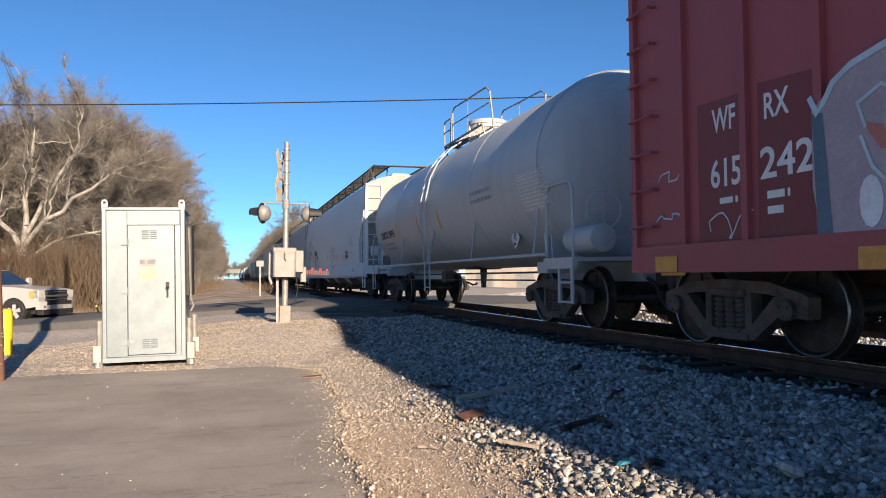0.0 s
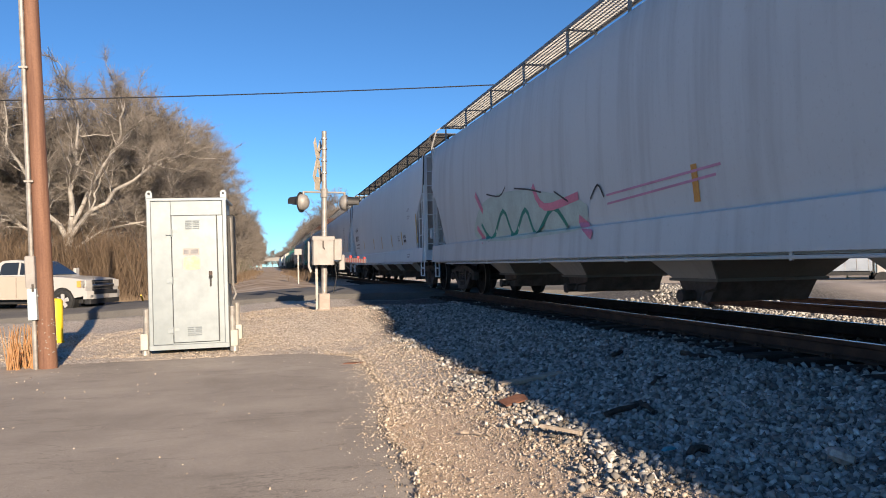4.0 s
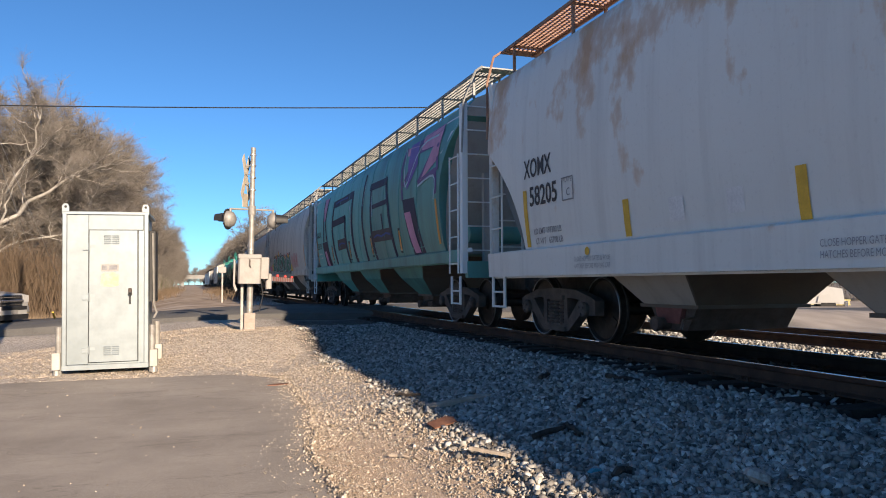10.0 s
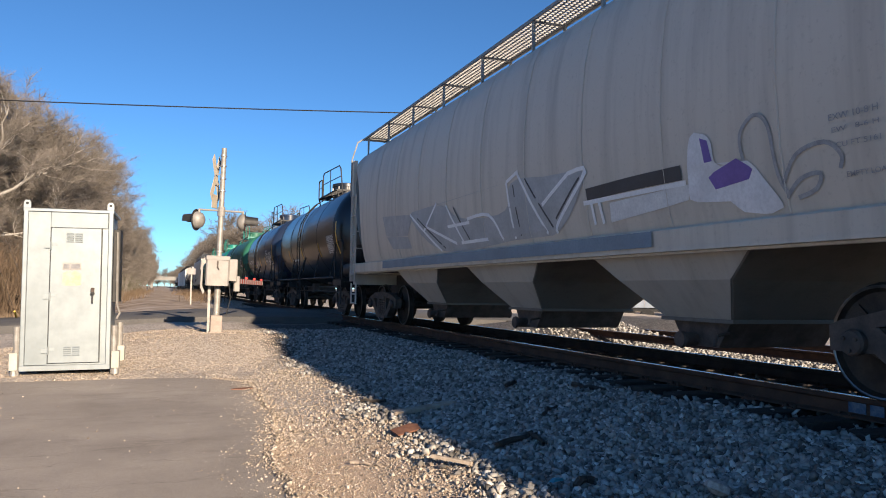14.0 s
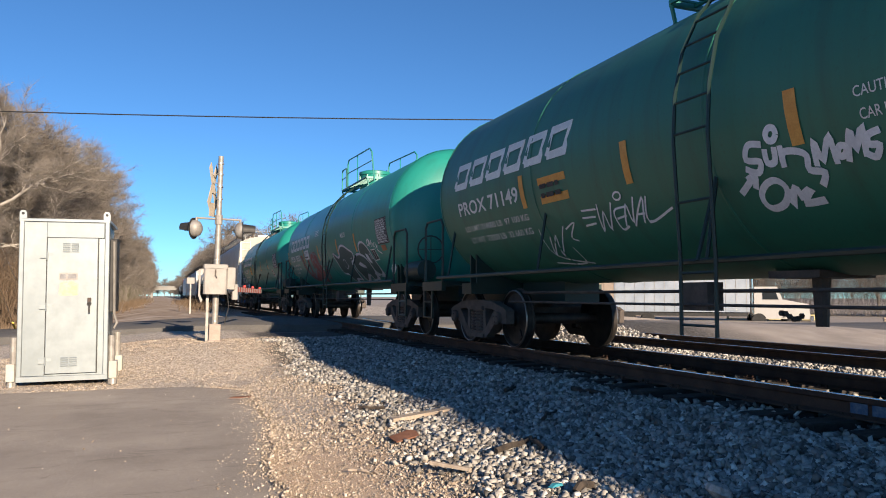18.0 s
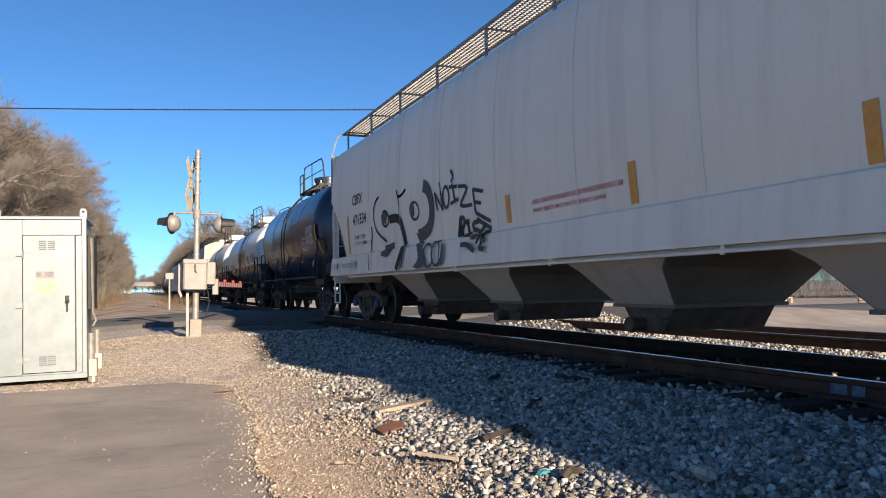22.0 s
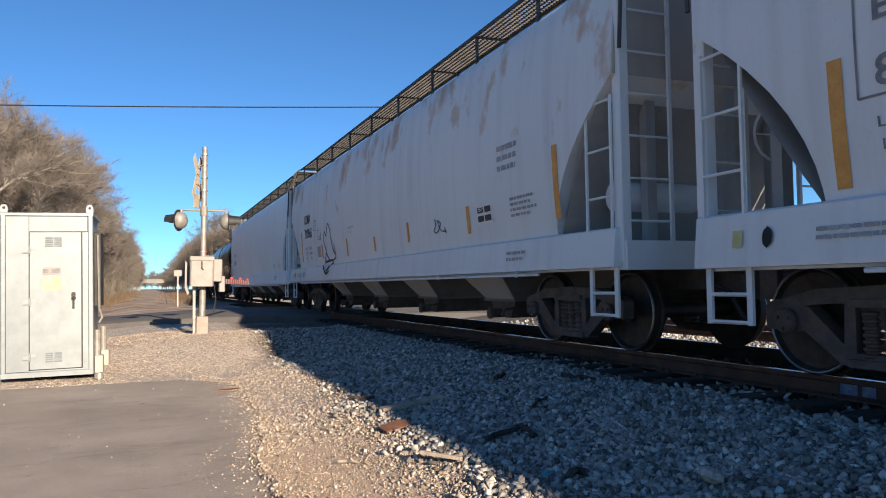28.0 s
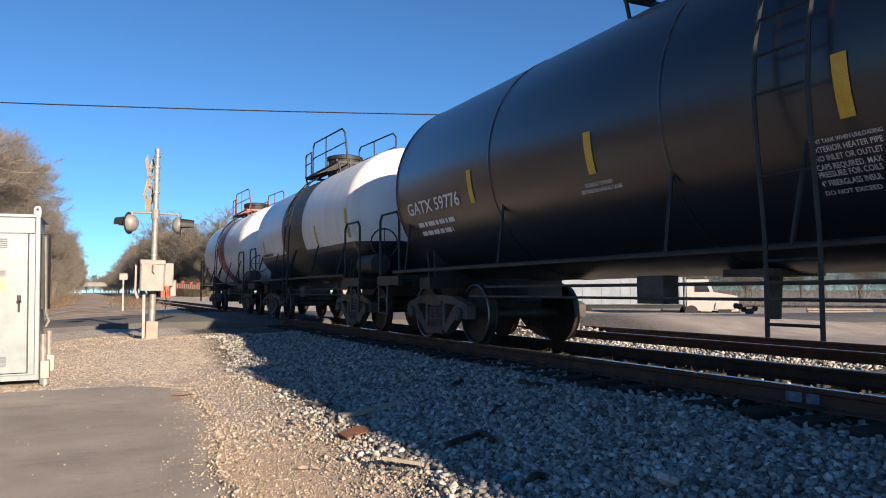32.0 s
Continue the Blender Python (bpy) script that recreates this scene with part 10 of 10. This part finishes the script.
PN(13, -4.35, 1.82, 0.34, 0.12, TNO)
M(19, 'ECUX', 8.26, 2.50, 0.17, 0.85, GY)
M(19, '881198', 8.25, 2.06, 0.21, 1.03, GY)
M(19, 'LD LMT 218800', 8.26, 1.79, 0.075, 0.9, GY)
M(19, 'LT WT  67200', 8.24, 1.64, 0.075, 0.88, GY)
M(19, 'NEW  09-98', 8.23, 1.48, 0.075, 0.88, GY)
BX(19, 8.38, 2.0, 1.49, 0.82)
BX(19, 6.64, 2.29, 0.24, 0.24)

S(8, OR, [(2.18, 1.63, 0.44), (-0.62, 1.62, 0.44)])
M(2, 'EXW 10-8 H 3-10', -4.1, 1.66, 0.06, 0.67, GY)
M(2, 'EW   8-0 H 15-1', -4.12, 1.57, 0.06, 0.61, GY)
M(2, 'CU FT 6224', -4.12, 1.50, 0.06, 0.4, GY)
# off-white car: black bubble letters, then thin brushed words
draw(15, [[(6.26, 2.62), (6.51, 2.53), (6.65, 2.26), (6.5, 1.98), (6.17, 1.8), (5.86, 1.69)], [(6.83, 2.06), (6.8, 1.87), (6.96, 1.59), (6.77, 1.15)], [(5.16, 2.62), (5.04, 2.38), (5.04, 2.08)], [(5.11, 2.49), (4.89, 2.49), (4.65, 2.57)], [(5.67, 2.12), (5.72, 2.04), (5.83, 2.0), (5.96, 2.01), (6.06, 2.08), (6.1, 2.18), (6.04, 2.26), (5.93, 2.3), (5.8, 2.28), (5.7, 2.21), (5.67, 2.12)], [(4.84, 1.52), (4.7, 1.15)]], 0.05, G_DARK)
draw(15, [[(5.62, 2.11), (5.24, 2.1), (5.02, 2.03), (4.87, 1.81), (4.79, 1.52), (4.91, 1.33), (5.05, 1.12)]], 0.17, G_DARK)
# sooty car: teal letters edged in white on a charcoal ground, with yellow and red puffs
fill(8, [(6.33, 1.53), (5.65, 2.07), (5.15, 2.4), (4.57, 2.41), (3.72, 2.43), (2.86, 2.36), (1.87, 2.49), (1.48, 2.35), (0.58, 2.34), (0.37, 2.2), (-0.27, 2.29), (-0.7, 2.31), (-1.24, 2.12), (-1.49, 2.31), (-1.94, 2.34), (-1.82, 1.39), (-1.33, 1.4), (0.49, 1.47), (6.28, 1.5)], G_DARK, 0.008)
fill(8, [(4.16, 2.55), (3.91, 2.43), (3.91, 2.27), (4.42, 2.3)], G_YEL, 0.010)
fill(8, [(2.97, 2.52), (2.7, 2.58), (2.49, 2.42), (2.59, 2.29), (2.93, 2.37)], G_YEL, 0.010)
fill(8, [(0.3, 2.22), (0.06, 2.32), (-0.17, 2.23), (-0.11, 2.08), (0.23, 2.14)], G_YEL, 0.010)
fill(8, [(-0.92, 2.22), (-1.13, 2.35), (-1.36, 2.34), (-1.51, 2.22), (-1.46, 2.14), (-1.2, 2.14)], G_YEL, 0.010)
draw(8, [[(4.16, 2.55), (3.91, 2.43), (3.91, 2.27), (4.42, 2.3)], [(2.97, 2.52), (2.7, 2.58), (2.49, 2.42), (2.59, 2.29)], [(0.3, 2.22), (0.06, 2.32), (-0.17, 2.23), (-0.11, 2.08)], [(-0.92, 2.22), (-1.13, 2.35), (-1.36, 2.34), (-1.51, 2.22)]], 0.06, G_RED, 0.012)
fill(8, [(6.51, 1.92), (5.78, 2.0), (6.23, 1.56), (6.58, 1.63)], G_YEL, 0.010)
fill(8, [(8.0, 1.81), (6.77, 1.9), (6.67, 1.61), (7.54, 1.6)], G_PINK, 0.010)
for outline in (
        [(6.1, 1.58), (5.56, 2.02), (5.2, 2.21), (4.52, 2.24), (4.64, 2.11), (5.04, 2.04), (4.79, 1.94), (5.21, 1.87), (4.88, 1.73), (5.07, 1.55)],
        [(4.86, 1.58), (4.33, 2.29), (4.09, 1.91), (3.5, 2.35), (3.61, 1.56), (3.91, 1.58), (3.81, 2.02), (4.19, 1.67), (4.29, 2.07), (4.51, 1.57)],
        [(3.61, 1.56), (3.15, 2.3), (2.7, 2.17), (2.62, 1.97), (2.92, 1.85), (2.46, 1.57), (2.72, 1.56), (3.02, 1.77), (3.18, 1.56)],
        [(2.51, 2.17), (2.25, 2.28), (1.94, 2.4), (1.94, 2.12), (1.56, 2.15), (1.86, 1.97), (1.45, 1.54), (1.74, 1.55), (2.11, 1.88), (2.27, 1.58)],
        [(1.55, 2.23), (0.68, 2.23), (0.46, 1.93), (0.32, 1.6), (0.47, 1.52), (1.31, 1.53), (1.14, 1.87), (1.33, 2.06)],
        [(0.37, 2.17), (0.07, 2.03), (0.02, 1.77), (-0.4, 2.27), (-0.55, 2.11), (-0.04, 1.54), (0.18, 1.59), (0.21, 1.89)],
        [(-0.68, 2.2), (-0.96, 2.06), (-1.17, 2.1), (-1.24, 1.84), (-0.95, 1.75), (-1.14, 1.57), (-1.32, 1.45), (-0.41, 1.52), (-0.46, 1.79), (-0.68, 2.0)],
        [(-1.33, 2.06), (-1.5, 2.03), (-1.69, 2.18), (-1.93, 2.22), (-1.9, 2.0), (-1.65, 1.92), (-1.87, 1.81), (-1.84, 1.67), (-1.57, 1.53), (-1.36, 1.55), (-1.31, 1.7), (-1.55, 1.8), (-1.33, 1.95)]):
    fill(8, outline, G_TEAL, 0.013)
    draw(8, [outline + outline[:1]], 0.045, G_PALE, 0.018)
fill(8, [(0.85, 1.88), (0.49, 1.62), (0.93, 1.57)], G_DARK, 0.020)
fill(8, [(6.1, 1.30), (-2.2, 1.30), (-2.2, 1.46), (6.1, 1.46)], sprayed("thin green overspray", (0.12, 0.25, 0.22), (0.30, 0.38, 0.35)), 0.006)
# hopper behind the boxcar's tank: a thin looping tag and notices
draw(2, [[(-0.69, 2.12), (-0.29, 1.99), (-0.29, 1.67), (-0.63, 1.75), (-0.73, 1.97), (-0.56, 2.08)], [(-0.94, 2.17), (-0.73, 1.97), (-0.88, 1.56), (-1.25, 1.69), (-1.25, 2.01), (-1.05, 2.16)], [(-1.69, 2.16), (-1.37, 2.13), (-1.38, 1.83), (-1.53, 1.79), (-1.67, 2.01)], [(-1.93, 1.84), (-1.83, 1.68), (-1.65, 1.63), (-1.49, 1.72), (-1.45, 1.9), (-1.55, 2.07), (-1.73, 2.12), (-1.89, 2.02), (-1.93, 1.84)], [(-1.58, 2.15), (-1.82, 2.09), (-1.93, 2.21)], [(-0.42, 1.66), (-0.73, 1.43), (-1.03, 1.49)], [(-0.92, 1.33), (-1.41, 1.33)], [(-1.15, 1.33), (-1.06, 1.1)], [(-1.39, 1.17), (-1.46, 1.32), (-1.62, 1.18)], [(-1.61, 1.31), (-1.86, 1.35)], [(-1.69, 1.32), (-1.81, 1.17)]], 0.022, GY)
draw(2, [[(-2.49, 1.14), (-2.46, 1.08), (-2.4, 1.05), (-2.34, 1.08), (-2.31, 1.15), (-2.34, 1.22), (-2.41, 1.24), (-2.47, 1.21), (-2.49, 1.14)]], 0.014, GY)
fill(2, [(-3.34, 1.66), (-3.32, 1.63), (-3.27, 1.62), (-3.23, 1.64), (-3.22, 1.68), (-3.25, 1.71), (-3.29, 1.72), (-3.33, 1.7)], YL, 0.008)

# off-white car: black bubble letters, then thin brushed words
draw(15, [[(6.26, 2.62), (6.51, 2.53), (6.65, 2.26), (6.5, 1.98), (6.17, 1.8), (5.86, 1.69)], [(6.83, 2.06), (6.8, 1.87), (6.96, 1.59), (6.77, 1.15)], [(5.16, 2.62), (5.04, 2.38), (5.04, 2.08)], [(5.11, 2.49), (4.89, 2.49), (4.65, 2.57)], [(5.67, 2.12), (5.72, 2.04), (5.83, 2.0), (5.96, 2.01), (6.06, 2.08), (6.1, 2.18), (6.04, 2.26), (5.93, 2.3), (5.8, 2.28), (5.7, 2.21), (5.67, 2.12)], [(4.84, 1.52), (4.7, 1.15)]], 0.05, G_DARK)
draw(15, [[(5.62, 2.11), (5.24, 2.1), (5.02, 2.03), (4.87, 1.81), (4.79, 1.52), (4.91, 1.33), (5.05, 1.12)]], 0.17, G_DARK)
# grey car: a brushed outline figure of plain curves and small tags
draw(20, [[(4.58, 1.17), (4.8, 1.18), (5.11, 1.41), (4.83, 1.72), (5.05, 2.04), (4.92, 2.27), (4.75, 2.15), (4.54, 2.45), (4.29, 2.28), (4.16, 1.98), (4.07, 1.75), (3.83, 1.61), (3.89, 1.51), (4.43, 1.47), (4.84, 1.67)]], 0.045, BK)
draw(20, [[(5.01, 1.44), (4.55, 1.47), (4.13, 1.46), (4.36, 1.3), (4.67, 1.19)], [(5.03, 1.33), (4.66, 1.13), (4.32, 1.19)]], 0.06, BK)
draw(20, [[(5.63, 2.39), (5.79, 2.33), (5.77, 2.14), (5.57, 2.09), (5.57, 2.21)], [(5.41, 2.33), (5.42, 2.08)], [(5.32, 2.26), (5.49, 2.16), (5.3, 2.06)], [(3.99, 1.86), (4.0, 1.66), (3.83, 1.88)], [(3.84, 1.78), (3.8, 1.64)]], 0.018, BK)
# dull grey car: washed-out teal letters with pink, a red tag on the sill
fill(3, [(5.7, 1.94), (4.68, 2.19), (2.76, 2.14), (0.25, 1.75), (0.02, 1.43), (0.68, 1.25), (5.77, 1.31)], G_FOAM)
draw(3, [[(5.52, 1.66), (4.84, 1.3), (3.92, 1.84), (3.41, 1.32), (2.63, 1.77), (2.2, 1.29), (1.29, 1.7), (0.68, 1.27)]], 0.09, G_TEAL, 0.012)
draw(3, [[(5.85, 2.35), (5.32, 1.92)], [(2.17, 2.16), (1.66, 1.74), (0.23, 1.8)], [(0.3, 1.46), (-0.3, 1.17)], [(5.32, 1.27), (5.88, 1.6)]], 0.13, G_PINK, 0.013)
draw(3, [[(4.97, 2.27), (4.1, 2.15), (3.67, 2.3)], [(3.16, 2.21), (2.37, 2.11), (1.75, 2.0)], [(1.18, 1.96), (0.64, 1.75)], [(-0.18, 1.71), (-0.47, 1.89), (-0.63, 1.7)]], 0.03, BK, 0.015)
draw(3, [[(-8.2, 1.43), (-8.06, 1.41), (-8.17, 1.36), (-8.03, 1.33)], [(-8.3, 1.43), (-8.28, 1.33)], [(-8.49, 1.42), (-8.36, 1.4), (-8.46, 1.35), (-8.33, 1.33)], [(-8.5, 1.31), (-8.55, 1.41), (-8.64, 1.33), (-8.69, 1.42)], [(-8.79, 1.36), (-8.73, 1.32), (-8.8, 1.32), (-8.81, 1.42)], [(-8.82, 1.32), (-8.87, 1.41), (-8.94, 1.37), (-8.89, 1.35), (-8.99, 1.32)]], 0.03, G_RED)
scrawl(20, -3.2, 1.5, 0.5, 0.5, BK, 10, 5, 0.02)
S(3, OR, [(-5.62, 1.44, 0.42), (-2.9, 1.44, 0.42)])


def head_lines(k, words, x, z, size, material):
    """Lettering on the rounded end of tank car k that faces back along the line."""
    car, (R, zc, end, deep) = TRAIN[k][0], TANK_FORM[k]
    vs, fs = text_shape(words, 0.006)
    pts = []
    for vx, vy, _ in vs:
        u, v = x + vx * size * 1.38, z + vy * size * 1.38
        q = min(0.98, math.hypot(u, v - zc) / R)
        pts.append((u, -end + deep - deep * math.sqrt(1 - q * q) - 0.012 - MARK_Y[k], v))
    me = bpy.data.meshes.new("lettering")
    me.from_pydata(pts, [], fs)
    me.materials.append(material)
    part("lettering", me, None, car)["kind"] = "stuff"


for k, m, rows in ((17, BK, ("SBLX 24162", "CAPY 15610", "CAPY 5909")), (18, BK, ("TILX", "CAPY", "CAPY")), (14, WH, ("PROX 75391",)), (13, WH, ("PROX 75331",)), (12, WH, ("PROX 71149",))):
    for j, words in enumerate(rows):
        head_lines(k, words, HEAD_X[k], TANK_FORM[k][1] + HEAD_Z[k] - 0.2 * j, 0.11 if m is BK else 0.10, m)
for k, words, y, z, w in ((6, 'CLOSE HOPPER GATES & ROOF', 6.87, 1.09, 0.86), (6, 'HATCHES BEFORE MOVING CAR', 6.87, 1.0, 0.86), (6, 'CLOSE HOPPER GATES & ROOF', 2.99, 1.09, 0.86), (6, 'HATCHES BEFORE MOVING CAR', 2.99, 1.0, 0.86), (20, 'KM2', 8.25, 1.10, 0.13), (20, 'VENT VALVE', 8.25, 1.02, 0.32)):
    lettering(TRAIN[k][0], words, y, z, 0.062, skin(k), GYF, wide=w / (max(v[0] for v in text_shape(words)[0]) * 0.062 * 1.38))
# brake notices, a yellow plate and the valve hole on the hoppers' side sills
M_PALEYEL = surface("pale yellow plate", (0.50, 0.48, 0.20), (0.58, 0.55, 0.28), 9, 0.6)
M_HOLE = surface("dark valve hole", (0.01, 0.01, 0.011), (0.02, 0.02, 0.022), 6, 0.8)
for k in (2, 4, 5, 15, 19, 20, 21):
    lo, hi = SILLS[k]
    end, mid = TRAIN[k][2] - MARK_Y[k], (lo + hi) / 2
    fill(k, [(end - 0.44, mid - 0.07), (end - 0.54, mid - 0.07), (end - 0.54, mid + 0.07), (end - 0.44, mid + 0.07)], M_PALEYEL if k in (4, 19, 20) else GYP, 0.006)
    fill(k, [(end - 0.80 + 0.05 * math.cos(a * 0.5236), mid + 0.085 * math.sin(a * 0.5236)) for a in range(12)], M_HOLE, 0.006)
    small_print(TRAIN[k][0], end - 1.25, mid - 0.06, 0.75, 0.12, 2, lambda z: skin(k)(z), GYF, k)
    small_print(TRAIN[k][0], -end - 2 * MARK_Y[k] + 2.4, mid - 0.08, 0.55, 0.16, 2, lambda z: skin(k)(z), GYF, k + 3)
    fill(k, [(end - 2.1, mid - 0.07), (end - 2.35, mid - 0.07), (end - 2.35, mid + 0.07), (end - 2.1, mid + 0.07)], GYP, 0.006)

for k, c in enumerate(TRAIN):
    for o in c[0].children:
        if o not in plain[k]:
            o.location.y += MARK_Y[k]


# ---- what moves: every car rolls past at one speed, its wheels turn ----
def motions():
    times = [0, 1 / 30, 2 / 30] + list(range(1, 32)) + [32 - 2 / 30, 32 - 1 / 30, 32]
    for k, (car, _, _) in enumerate(TRAIN):
        mid = (ENDS[k] + ENDS[k + 1]) / 2
        walk(car, [(t, pose(TRACK_X, mid - SPEED * t, RAIL_Z)) for t in times])
    for w, sets in WHEELS.items():
        rows = [(f / 30, pose(0, w, 0.4525, math.degrees(SPEED * f / 30 / 0.4525))) for f in range(961)]
        walk(sets[0], rows)
        made = sets[0].animation_data
        for o in sets[1:]:
            o.rotation_mode = "QUATERNION"
            keys = o.animation_data_create()
            keys.action = made.action
            keys.action_slot = made.action_slot


motions()
